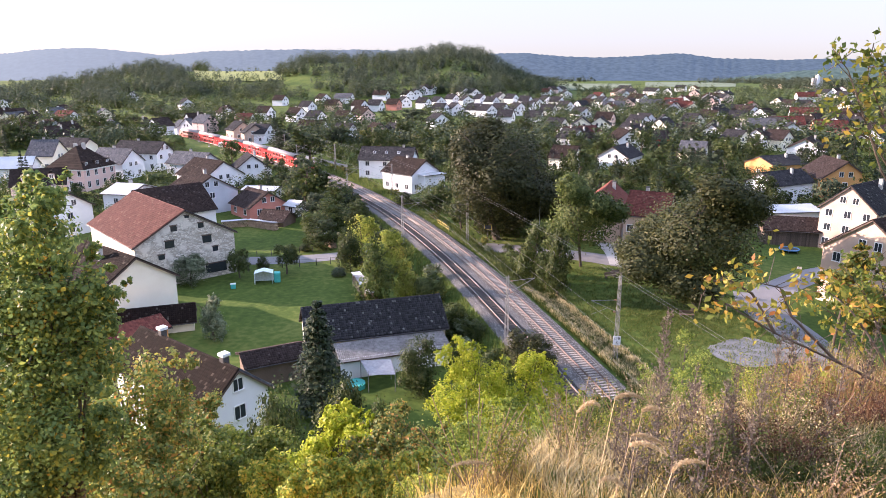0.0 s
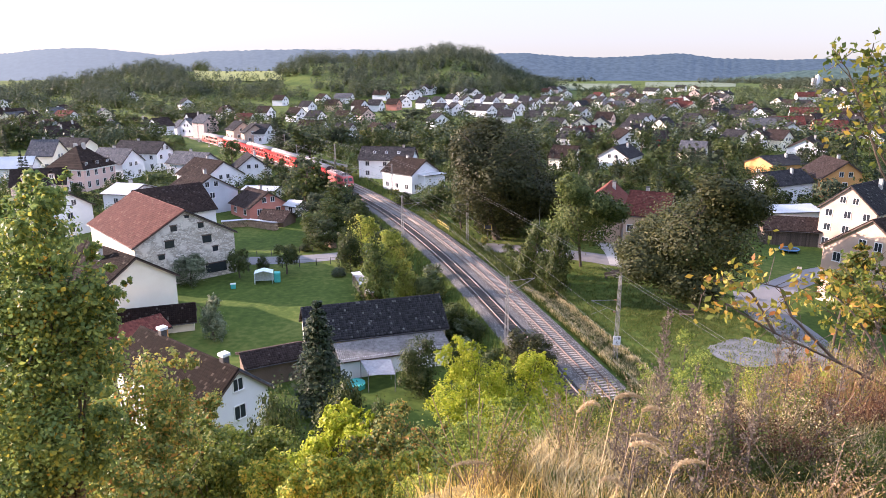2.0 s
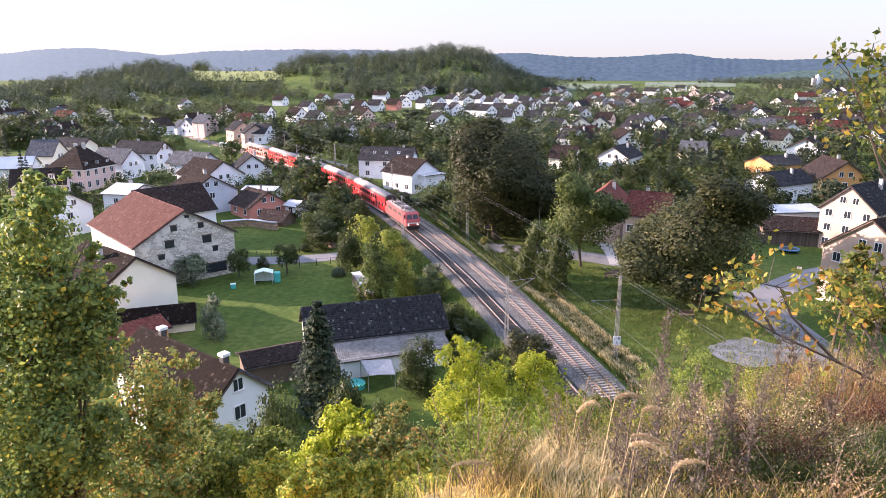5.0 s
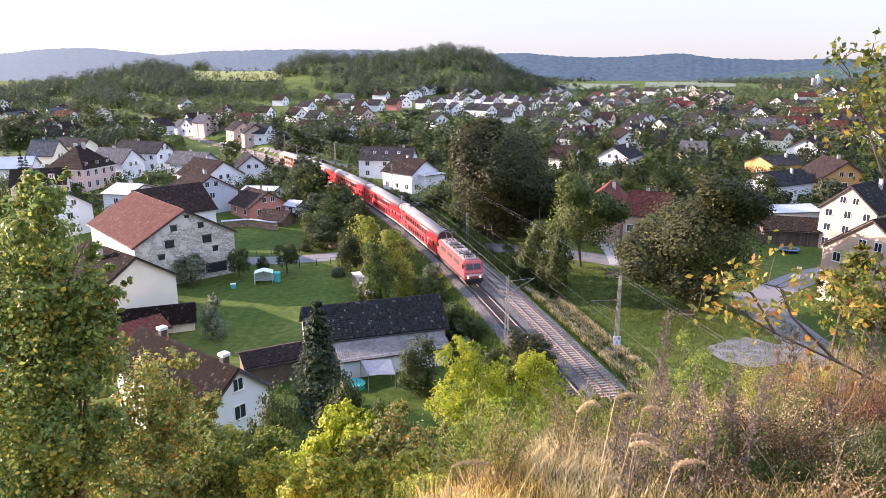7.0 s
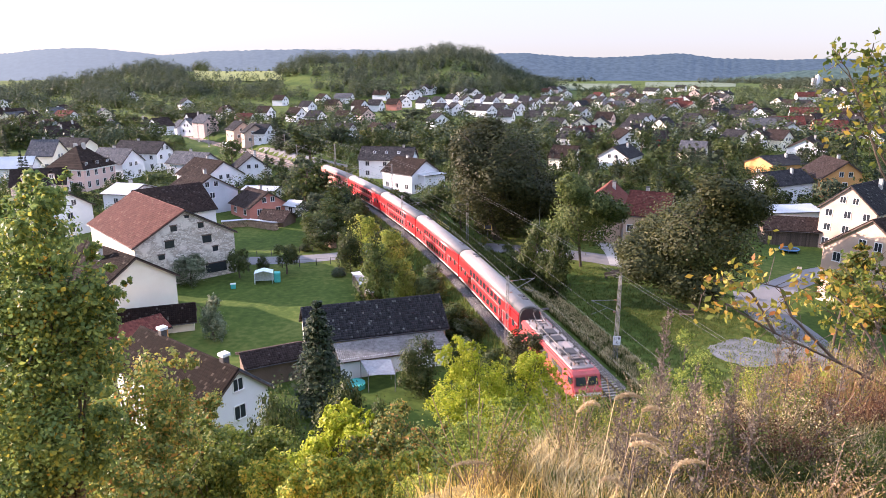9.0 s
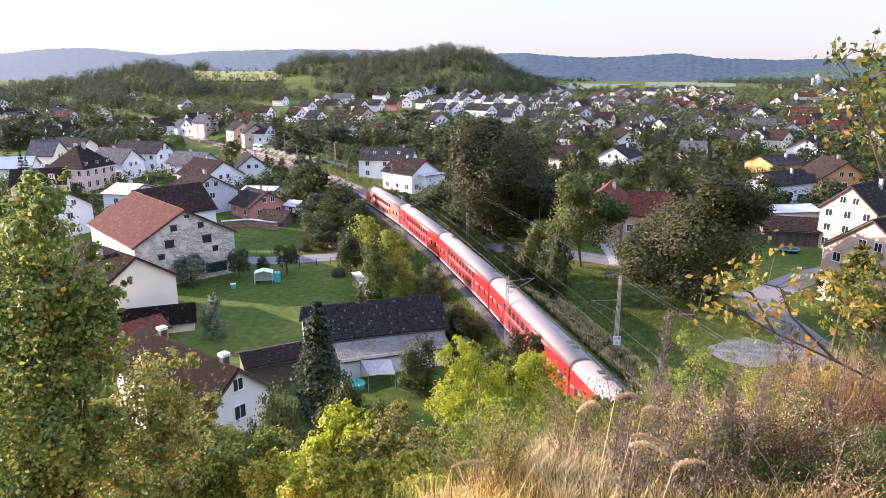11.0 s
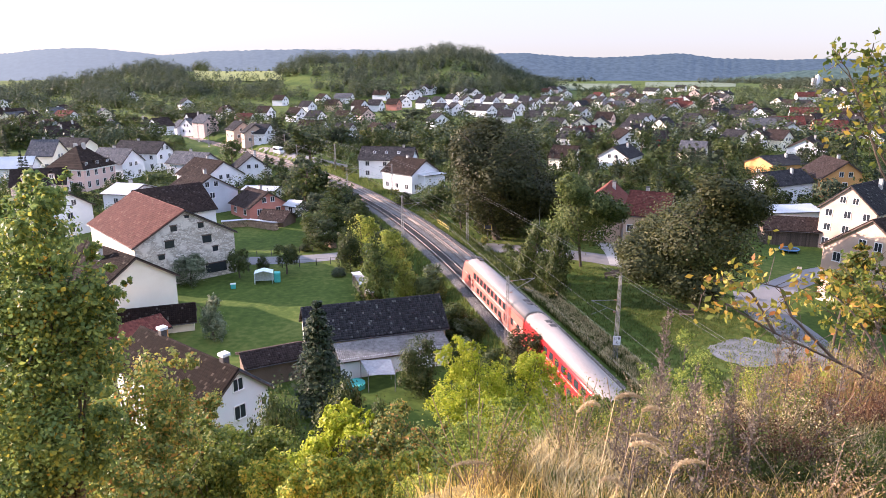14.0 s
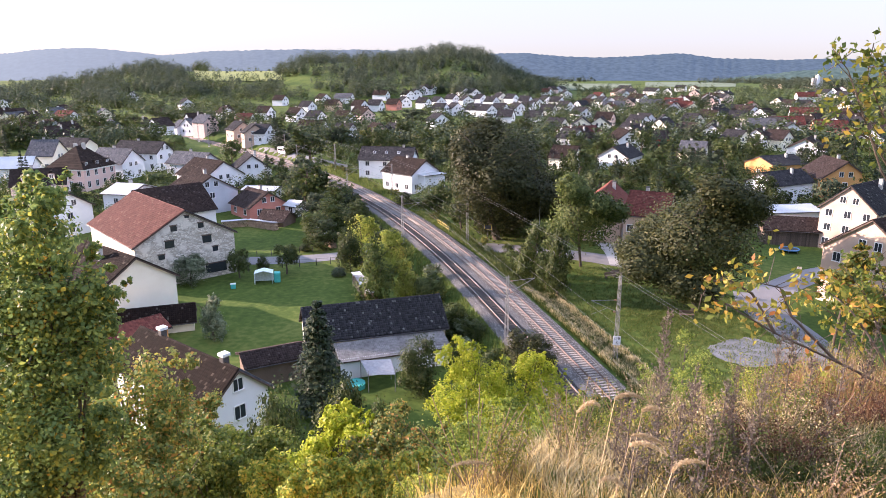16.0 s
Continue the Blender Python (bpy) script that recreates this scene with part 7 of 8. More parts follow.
def stalk_plant(x, y, h, leaf="spike", label="dead grey-brown flower spike on the slope"):
    """A tall dead spike: a bent stem ringed with short upturned twigs, each set with seed cases."""
    z = tz(x, y)
    t = thing("wild_plant", label, "plant", Matrix.Translation((x, y, z)), "dead stalks on the slope")
    rng = np.random.default_rng(int(x * 1000 + y * 77) % 99991)
    bm = bmesh.new()
    lean = rng.normal(0, 0.05, 2) * h
    tube(bm, (0, 0, -0.05), (lean[0] * 0.4, lean[1] * 0.4, h * 0.5), 0.007, 0.006, 5)
    tube(bm, (lean[0] * 0.4, lean[1] * 0.4, h * 0.5), (lean[0], lean[1], h), 0.006, 0.002, 5)
    part("stem", bm, M_SPIKE, t)
    tw = bmesh.new()
    P, N = [], []
    low = max(0.12, 1 - 0.95 / h)
    for i in range(int(95 * min(h, 1.3))):
        f = low + (0.995 - low) * rng.uniform(0, 1) ** 0.85
        a = rng.uniform(0, 6.28)
        ln = 0.1 * (1.25 - f) / (1.25 - low) * rng.uniform(0.5, 1.25) + 0.012
        b = Vector((lean[0] * f, lean[1] * f, h * f))
        out = Vector((math.cos(a), math.sin(a), 0))
        m = b + out * ln * 0.6 + Vector((0, 0, ln * 0.2))
        e = m + out * ln * 0.35 + Vector((0, 0, ln * 0.55))
        tube(tw, b, m, 0.0022, 0.0018, 3)
        tube(tw, m, e, 0.0018, 0.001, 3)
        for k in range(int(7 + ln * 60)):
            g = rng.uniform(0.25, 1.1)
            P.append(b.lerp(m, g * 2) if g < 0.5 else m.lerp(e, g * 2 - 1))
            N.append(out)
    tagged(part("twig_spray", tw, M_SPIKE, t), kind="stuff")
    P = np.array(P) + rng.normal(0, 0.0035, (len(P), 3))
    v, q, nn = leaf_quads(P, np.array(N), 0.017, rng, 0.8, 0.6)
    tagged(link("seed_head", fast("seed_head", v, q, LEAF[leaf]), t), kind="stuff")


def plume_grass(neck, bow, tip):
    """A thin stem rising from the slope, its feathery cream plume arching from neck to tip."""
    neck, bow, tip = Vector(neck), Vector(bow), Vector(tip)
    x, y = neck.x * 0.97 - (tip.x - neck.x) * 0.3, neck.y
    o = Vector((x, y, tz(x, y)))
    t = thing("feather_grass", "cream feathery grass plume on an arching stem", "grass", Matrix.Translation(o), "plume grasses")
    rng = np.random.default_rng(int(abs(x) * 1000 + y * 77) % 99991)
    bm = bmesh.new()
    mid = o.lerp(neck, 0.55) + Vector(((o.x - neck.x) * 0.2, 0, 0.04))
    tube(bm, (0, 0, -0.05), mid - o, 0.0026, 0.0022, 5)
    tube(bm, mid - o, neck - o, 0.0022, 0.0016, 5)
    arc = [neck.lerp(bow, f).lerp(bow.lerp(tip, f), f) - o for f in np.linspace(0, 1, 9)]
    for p, q in zip(arc, arc[1:]):
        tube(bm, p, q, 0.0016, 0.0013, 4)
    part("stem", bm, LEAF["plume"], t)
    n = 1000
    f = rng.uniform(0.02, 1, n) ** 0.9
    A = np.array(neck - o)[None] * ((1 - f) ** 2)[:, None] + np.array(bow - o)[None] * (2 * f * (1 - f))[:, None] + np.array(tip - o)[None] * (f ** 2)[:, None]
    w = 0.006 * np.sin(np.clip(f, 0, 1) * 2.6 + 0.4)
    P = A + rng.normal(0, 1, (n, 3)) * w[:, None] * [1, 1, 0.8]
    v, q, nn = leaf_quads(P, rng.normal(0, 1, (n, 3)), 0.017, rng, aspect=0.16)
    tagged(link("plume", fast("plume", v, q, LEAF["plume"]), t), kind="stuff")


def herb_bush(x, y, h, w, leaf, n, label):
    z = tz(x, y)
    t = thing("wild_plant", label, "plant", Matrix.Translation((x, y, z)), "herbs on the slope")
    rng = np.random.default_rng(int(x * 1000 + y * 77) % 99991)
    bm = bmesh.new()
    P = []
    for i in range(12):
        e = Vector((rng.normal(0, w * 0.35), rng.normal(0, w * 0.35), h * rng.uniform(0.7, 1)))
        tube(bm, (rng.normal(0, 0.04), rng.normal(0, 0.04), -0.05), e, 0.006, 0.003, 4)
        f = rng.uniform(0.35, 1, n // 12)[:, None]
        P.append(np.array(e)[None] * f + rng.normal(0, w * 0.07, (n // 12, 3)))
    part("stem", bm, M_TWIG, t)
    P = np.concatenate(P)
    v, q, nn = leaf_quads(P, rng.normal(0, 1, P.shape), 0.017, rng, aspect=0.7)
    tagged(link("foliage", fast("foliage", v, q, LEAF[leaf]), t), kind="stuff")


rng_h = np.random.default_rng(12)
M_SPIKE = plain("grey_dead_stem", (0.14, 0.105, 0.08), 0.9)
for x, y, z in [(1.82, 5.2, 29.1), (1.63, 4.6, 28.94), (1.79, 4.4, 28.86), (2.05, 4.5, 28.79), (2.37, 4.6, 28.83), (2.1, 4.3, 28.79), (2.99, 5.4, 28.84), (2.93, 5.6, 28.8), (1.26, 4.2, 28.83), (1.23, 4.4, 28.81), (1.63, 4.2, 28.8), (3.57, 5.6, 28.78), (3.91, 5.8, 28.84), (1.76, 4, 28.83), (1.35, 4, 28.83), (2.08, 4.1, 28.75), (3.07, 5.2, 28.67), (2.88, 4.6, 28.66), (2.2, 5.5, 28.53), (2.52, 5.4, 28.52), (1.18, 3.8, 28.82), (1.45, 3.8, 28.8), (1.59, 3.7, 28.78), (1, 5.2, 28.33), (1.13, 4.8, 28.39)]:
    stalk_plant(x, y, z - tz(x, y))
for _ in range(9):
    y = rng_h.uniform(3.4, 9)
    x = y * rng_h.uniform(0.36, 0.66)
    herb_bush(x, y, rng_h.uniform(0.2, 0.45), rng_h.uniform(0.35, 0.8), "dock", 1500, "reddish brown dry herb on the slope")
for _ in range(130):
    y = rng_h.uniform(4.2, 13)
    x = y * rng_h.uniform(-0.05, 0.68)
    herb_bush(x, y, rng_h.uniform(0.3, 0.8), rng_h.uniform(0.3, 0.7), ("yellow", "meadow", "gold", "straw", "lime", "hazel")[_ % 6], 1500, "green and yellowing herb among dry grass")
for x, y in [(3.26, 5.74), (3.27, 5.44), (2.61, 4.92), (2.5, 4.4), (2.64, 5.17), (3.95, 5.95), (3.89, 5.53), (3.27, 5.17), (2.21, 4.54)]:
    herb_bush(x, y, rng_h.uniform(0.32, 0.5), rng_h.uniform(0.3, 0.5), "rust", 1900, "rust-brown withered herb on the slope")
for x, y in [(2.85, 4.54), (3.12, 4.69), (3.11, 4.4), (3.43, 4.69), (2.72, 4.17), (2.83, 4.09), (2.96, 4.05), (2.52, 4.17), (2.25, 4.09), (1.97, 4.17), (1.74, 4.09), (2.18, 4.29)]:
    herb_bush(x, y, rng_h.uniform(0.18, 0.32), rng_h.uniform(0.35, 0.55), "meadow", 2300, "low green herb among the dry grass")
for x, y in [(2.95, 6.32), (2.38, 5.95), (3.31, 6.59), (2.6, 6.6), (2.1, 6.1), (1.7, 5.8)]:
    herb_bush(x, y, rng_h.uniform(0.35, 0.6), rng_h.uniform(0.3, 0.45), "lime", 1500, "yellow-green herb at the brow of the slope")
for neck, bow, tip in (
        [(0.89, 3.2, 29.35), (0.95, 3.2, 29.41), (1.04, 3.2, 29.35)],
        [(1.07, 3.3, 29.23), (1.11, 3.3, 29.26), (1.16, 3.3, 29.24)],
        [(0.89, 2.9, 29.26), (0.96, 2.9, 29.31), (1.08, 2.9, 29.21)],
        [(0.93, 3, 29.26), (1.02, 3, 29.27), (1.1, 3, 29.2)],
        [(1.07, 2.8, 29.18), (1.1, 2.8, 29.27), (1.22, 2.8, 29.23)],
        [(0.72, 3.3, 29.22), (0.79, 3.3, 29.32), (0.84, 3.3, 29.26)],
        [(0.05, 3.4, 28.83), (0.15, 3.4, 28.88), (0.26, 3.4, 28.84)],
        [(0.74, 2.8, 29.14), (0.8, 2.8, 29.17), (0.84, 2.8, 29.11)]):
    plume_grass(neck, bow, tip)


def sapling(label, stems, leaf, size, n, r=0.022):
    """A young tree: bent branches through given points, with leaves along their outer halves."""
    x0, y0, _ = stems[0][0]
    t = thing("sapling", label, "tree", Matrix.Translation((x0, y0, tz(x0, y0))))
    o = Vector((x0, y0, tz(x0, y0)))
    rng = np.random.default_rng(n)
    P = []
    for pts in stems:
        pts = [Vector(p) - o for p in pts]
        bm, tw = bmesh.new(), bmesh.new()
        k = len(pts) - 1
        for i in range(k):
            tube(bm, pts[i], pts[i + 1], r * (1 - 0.8 * i / k), r * (1 - 0.8 * (i + 1) / k), 6)
            for _ in range(5):
                b = pts[i].lerp(pts[i + 1], rng.uniform(0, 1))
                e = b + Vector(rng.normal(0, r * 8.5, 3)) + Vector((0, 0, 0.03))
                tube(tw, b, e, 0.004, 0.0015, 4)
                if i > 0 or k < 3:
                    for _ in range(max(3, n // (len(stems) * k * 5))):
                        P.append(e + Vector(rng.normal(0, 0.05, 3)))
        br = part("branch", bm, M_BARK, t)
        tagged(part("twig_spray", tw, M_BARK, br), kind="stuff")
    P = np.array(P)
    v, q, nn = leaf_quads(P, rng.normal(0, 1, P.shape) + [0, -0.6, 0.3], size, rng, 0.4, 0.8)
    tagged(link("leaf_crown", fast("leaf_crown", v, q, LEAF[leaf]), t), kind="stuff")


sapling("young tree with yellow and orange autumn leaves", [[(4.62, 6.2, 27.85), (3.76, 6, 28.31), (3.03, 5.8, 28.68), (2.54, 5.7, 28.98), (2.24, 5.6, 29.12)], [(3.03, 5.8, 28.68), (2.78, 5.8, 29.06), (2.56, 5.8, 29.19), (2.32, 5.7, 29.2)], [(3.76, 6, 28.31), (3.27, 6, 28.77), (3.13, 6, 29.05), (2.91, 6, 29.1)], [(4.62, 6.2, 27.85), (4.19, 6.2, 28.46), (3.97, 6.3, 28.77), (3.61, 6.3, 29.01)]], "autumn", 0.064, 700, 0.017)
sapling("overhanging branch with yellow-green leaves", [[(3.73, 5.2, 29.73), (3.24, 5, 30.29), (3, 5, 30.78), (2.89, 5, 31), (2.75, 5, 31.16)], [(3.63, 5.2, 30.26), (3.18, 5, 30.7), (3.03, 5, 30.96), (3.04, 5, 31.19)], [(3.7, 5.2, 29.91), (3.21, 5.1, 30.49), (3.05, 5.1, 30.57), (2.86, 5.1, 30.7)], [(3.63, 5.2, 30.77), (3.2, 5, 30.9), (3.04, 5, 31.17)]], "branch", 0.048, 760, 0.009)
sapling("yellow-leaved bush beside the slope path", [[(6.74, 9, 26.25), (6.24, 9, 27.31), (5.89, 9, 27.99), (5.51, 9, 28.4)], [(6.74, 9, 26.25), (6.37, 9, 27.48), (6.1, 9, 28.15), (5.9, 9, 28.64)], [(6.74, 9, 26.25), (5.94, 9, 27.14), (5.54, 9, 27.65), (5.28, 9, 27.82)]], "branch", 0.07, 1300, 0.014)


# ---- masts, wires and signs by the line ----
def mast(x, y, h, side, lattice=True):
    """A catenary mast with a bracket towards the track; side: +1 if the track lies towards +x."""
    z = tz(x, y) - 0.2
    yaw = -math.atan(float(track_slope(y)))
    t = thing("catenary_mast", "grey steel catenary mast with bracket and insulators", "mast", Matrix.Translation((x, y, z)) @ Matrix.Rotation(yaw, 4, "Z"), "catenary masts")
    part("footing", boxed(-0.4, 0.4, -0.4, 0.4, -0.6, 0.35, bevel=0.04), M_CONCRETE, t)
    bm = bmesh.new()
    w0, w1 = 0.2, 0.11
    for sx in (-1, 1):
        for sy in (-1, 1):
            tube(bm, (sx * w0, sy * w0, 0.2), (sx * w1, sy * w1, h), 0.035, 0.03, 4)
    n = 11
    for i in range(n):
        f0, f1 = i / n, (i + 1) / n
        a, b = w0 + (w1 - w0) * f0, w0 + (w1 - w0) * f1
        s = 1 if i % 2 else -1
        for sy in (-1, 1):
            tube(bm, (s * a, sy * a, 0.2 + (h - 0.2) * f0), (-s * b, sy * b, 0.2 + (h - 0.2) * f1), 0.016, 0.016, 4)
            tube(bm, (sy * a, s * a, 0.2 + (h - 0.2) * f0), (sy * b, -s * b, 0.2 + (h - 0.2) * f1), 0.016, 0.016, 4)
    part("lattice_post", bm, M_GALV, t)
    bm = bmesh.new()
    tube(bm, (side * 0.15, 0, 7.7), (side * 3.4, 0, 7.9), 0.03, 0.03, 6)
    tube(bm, (side * 0.15, 0, 6.3), (side * 3.4, 0, 7.9), 0.03, 0.03, 6)
    tube(bm, (side * 1.4, 0, 6.85), (side * 3.3, 0, 6.25), 0.02, 0.02, 5)
    part("bracket", bm, M_GALV, t)
    for zz in (7.7, 6.3):
        bm = bmesh.new()
        for i in range(4):
            tube(bm, (side * (0.3 + i * 0.09), 0, zz + 0.02), (side * (0.34 + i * 0.09), 0, zz + 0.02), 0.085, 0.06, 8)
        part("insulator", bm, M_INSUL, t)
    bm = bmesh.new()
    tube(bm, (-0.5, 0, h - 0.2), (0.5, 0, h - 0.2), 0.03, 0.03, 5)
    part("cross_arm", bm, M_GALV, t)
    return t


for x, y, h, side in ((-7.7, 126.11, 9.4, 1), (4.79, 129.64, 9.8, -1), (7.66, 76.56, 8.4, 1), (19.86, 72.52, 10.6, -1), (-24.37, 170.63, 9.0, 1), (-67.88, 242, 8.2, 1), (-13.42, 176.63, 8.4, -1), (-34.57, 217.66, 8.4, -1), (-58.87, 253.67, 8.4, -1), (-48.02, 223.53, 8.4, 1), (-93.25, 271.77, 8.4, 1), (-103.72, 290.29, 8.4, 1)):
    mast(x, y, h, side)
for off in (-2, 2):
    for zz, nm in ((5.6, "contact_wire"), (7.1, "carrier_wire")):
        w = tagged(link(nm, sweep([(-0.013, zz), (0, zz + 0.013), (0.013, zz), (0, zz - 0.013), (-0.013, zz)], off, -100, 400, 4, M_WIRE, nm)), "thin overhead copper wire above the track", "wire", "", "structure")
for off, zz in ((-5.2, 8.6), (7.2, 9.0), (7.6, 8.4)):
    tagged(link("feeder_wire", sweep([(-0.016, zz), (0, zz + 0.016), (0.016, zz), (-0.016, zz)], off, -100, 400, 4, M_WIRE, "feeder_wire")), "thin feeder wire carried by the masts", "wire", "", "structure")

M_SIGNWHITE = plain("sign_white", (0.8, 0.8, 0.8), 0.5)
M_INK = plain("sign_black", (0.02, 0.02, 0.02), 0.6)
M_YELLOW = plain("yellow_paint", (0.65, 0.5, 0.08), 0.6)
M_TURQ = plain("turquoise_plastic", (0.05, 0.4, 0.36), 0.5)
M_TARP = plain("grey_blue_tarpaulin", (0.3, 0.35, 0.42), 0.7)
M_FOIL = plain("pale_greenhouse_foil", (0.66, 0.76, 0.74), 0.4)
M_LOG = surface("split_logs", (0.2, 0.13, 0.085), (0.46, 0.34, 0.24), 0.9, 14, 1.5, 0.5, vary=0.2)
M_SLATE = surface("grey_cover_sheet", (0.4, 0.41, 0.43), (0.62, 0.63, 0.64), 0.6, 5, 0.5, 0.1)


def words(text, size, parent, m, mat):
    cu = bpy.data.curves.new("lettering", "FONT")
    cu.body, cu.size, cu.align_x, cu.align_y, cu.extrude = text, size, "CENTER", "CENTER", 0.004
    tmp = new("lettering", cu)
    me = bpy.data.meshes.new_from_object(tmp.evaluated_get(bpy.context.evaluated_depsgraph_get()))
    bpy.data.objects.remove(tmp)
    me.materials.append(mat)
    link("lettering", me, parent, m=m)


def km_sign(x, y):
    t = thing("kilometre_sign", "white kilometre plate with black numbers on the mast", "sign", pose(x - 0.05, y - 0.42, tz(x, y), 0, 0, -12))
    p = part("plate", boxed(-0.42, 0.42, -0.02, 0.02, 2.2, 3.3, bevel=0.008), M_SIGNWHITE, t)
    words("118", 0.48, p, pose(0, -0.03, 3.02, 90), M_INK)
    words("6", 0.48, p, pose(0, -0.03, 2.5, 90), M_INK)
    part("clamp", boxed(-0.05, 0.05, 0.02, 0.25, 2.4, 3.1), M_GALV, t)


km_sign(19.86, 72.52)


def street_lamp(x, y, h):
    t = thing("street_lamp", "slim grey street lamp with flat white head", "street lamp", Matrix.Translation((x, y, tz(x, y))))
    bm = bmesh.new()
    tube(bm, (0, 0, -0.3), (0, 0, h), 0.09, 0.05, 8)
    part("pole", bm, M_GALV, t)
    part("lamp_head", boxed(-0.15, 0.55, -0.14, 0.14, h - 0.05, h + 0.12, bevel=0.04), M_SIGNWHITE, t)


street_lamp(18.2, 124.98, 9.8)


def road_sign(x, y, h, plates, yaw=0):
    t = thing("road_sign", "white road sign plates on a grey post", "road sign", pose(x, y, tz(x, y), 0, 0, yaw))
    bm = bmesh.new()
    tube(bm, (0, 0, -0.3), (0, 0, h), 0.035, 0.035, 6)
    part("post", bm, M_GALV, t)
    for z0, w, hh in plates:
        part("plate", boxed(-w / 2, w / 2, -0.07, -0.04, z0, z0 + hh, bevel=0.01), M_SIGNWHITE, t)


road_sign(55.44, 101.26, 3.2, ((2.2, 0.8, 1.1), (1.4, 0.6, 0.6)))
road_sign(31.02, 103.6, 2.2, ((1.5, 0.5, 0.6),))


def billboard(x, y, h, w, hh):
    t = thing("information_board", "framed board on a thin post", "sign", pose(x, y, tz(x, y)))
    bm = bmesh.new()
    tube(bm, (0, 0, -0.3), (0, 0, h), 0.05, 0.05, 6)
    part("post", bm, M_GALV, t)
    bm = bmesh.new()
    for a in ((-w / 2, w / 2, h - hh, h - hh + 0.1), (-w / 2, w / 2, h - 0.1, h), (-w / 2, -w / 2 + 0.1, h - hh, h), (w / 2 - 0.1, w / 2, h - hh, h)):
        box(bm, a[0], a[1], -0.1, -0.05, a[2], a[3])
    part("frame", bm, M_YELLOW, t)
    part("panel", boxed(-w / 2 + 0.1, w / 2 - 0.1, -0.09, -0.06, h - hh + 0.1, h - 0.1), M_CHIMDARK, t)


billboard(8.73, 128.46, 3.9, 1.5, 1.0)


def railing(x0, y0, x1, y1):
    t = thing("bridge_railing", "yellow painted steel railing at the underpass", "railing", Matrix.Translation((x0, y0, max(tz(x0, y0), -0.8))))
    d = Vector((x1 - x0, y1 - y0, 0))
    for i in range(5):
        bm = bmesh.new()
        p = d * i / 4
        tube(bm, p + Vector((0, 0, -0.3)), p + Vector((0, 0, 1.1)), 0.04, 0.04, 6)
        part("post", bm, M_YELLOW, t)
    for z in (0.55, 1.1):
        bm = bmesh.new()
        tube(bm, Vector((0, 0, z)), d + Vector((0, 0, z)), 0.045, 0.045, 6)
        part("rail", bm, M_YELLOW, t)


railing(-1.08, 141.2, 1.15, 134.38)


# ---- garden things ----
def lean_to(label, x0, y0, x1, y1, depth, zh, zl, zg, mat, wall):
    """A sloping sheet roof along a wall line, falling towards the viewer, on a low wall."""
    d = Vector((x1 - x0, y1 - y0, 0))
    L = d.length
    t = thing("lean_to", label, "lean-to", Matrix.Translation((x0, y0, zg)) @ Matrix.Rotation(math.atan2(d.y, d.x), 4, "Z"))
    bm = bmesh.new()
    n = int(L / 0.11)
    top, bot = [], []
    for i in range(n + 1):
        x, w = L * i / n, 0.035 * (i % 2)
        top.append(bm.verts.new((x, 0, zh + w)))
        bot.append(bm.verts.new((x, -depth, zl + w)))
    for i in range(n):
        bm.faces.new((top[i], bot[i], bot[i + 1], top[i + 1]))
    bmesh.ops.solidify(bm, geom=bm.faces[:], thickness=0.03)
    part("corrugated_roof", bm, mat, t)
    part("front_wall", boxed(0.2, L - 0.2, -depth + 0.5, -depth + 0.75, -0.5, zl + 0.15), wall, t)
    part("beam", boxed(0.1, L - 0.1, -depth + 0.15, -depth + 0.3, zl - 0.2, zl - 0.04), M_DARKTRIM, t)
    return t


M_CORR = surface("weathered_corrugated_sheet", (0.17, 0.155, 0.15), (0.42, 0.4, 0.385), 0.85, 3, 0.7, 0.2)
lean_to("weathered corrugated lean-to in front of the shed", -12.75, 73.48, -0.14, 77.93, 3.6, 3.25, 2.35, -3.0, M_CORR, PLASTER["white"])


def greenhouse(x, y, yaw):
    t = thing("foil_greenhouse", "small pale foil greenhouse on the lawn", "greenhouse", pose(x, y, tz(x, y), 0, 0, yaw))
    bm = bmesh.new()
    prism(bm, [(-1.5, 1.75), (0, 2.15), (1.5, 1.75), (1.5, 1.85), (0, 2.27), (-1.5, 1.85)], -1.0, 1.0)
    bmesh.ops.recalc_face_normals(bm, faces=bm.faces)
    part("roof", bm, M_FOIL, t)
    for x2 in (-1.42, 1.42):
        for y2 in (-0.92, 0.92):
            bm = bmesh.new()
            tube(bm, (x2, y2, -0.1), (x2, y2, 1.8), 0.05, 0.05, 6)
            part("post", bm, M_FOIL, t)
    part("side_panel", boxed(-1.5, -1.46, -0.95, 0.95, 0, 1.75), M_FOIL, t)
    part("back_panel", boxed(-1.4, 1.4, 0.93, 0.97, 0, 1.75), M_FOIL, t)
    u = thing("garden_cabinet", "turquoise and white garden cabinet beside the greenhouse", "cabinet", pose(x + 2.1, y + 0.4, tz(x, y), 0, 0, yaw))
    part("body", boxed(-0.5, 0.5, -0.6, 0.6, 0, 1.7, bevel=0.1), M_TURQ, u)


greenhouse(-29.63, 107.39, 10)
bx = thing("garden_box", "turquoise garden box standing on the lawn", "box", pose(-33.79, 104.08, -3.0, 0, 0, 15))
part("body", boxed(-0.4, 0.4, -0.35, 0.35, 0, 0.75, bevel=0.05), M_TURQ, bx)
part("lid", boxed(-0.43, 0.43, -0.38, 0.38, 0.75, 0.85, bevel=0.03), M_FOIL, bx)


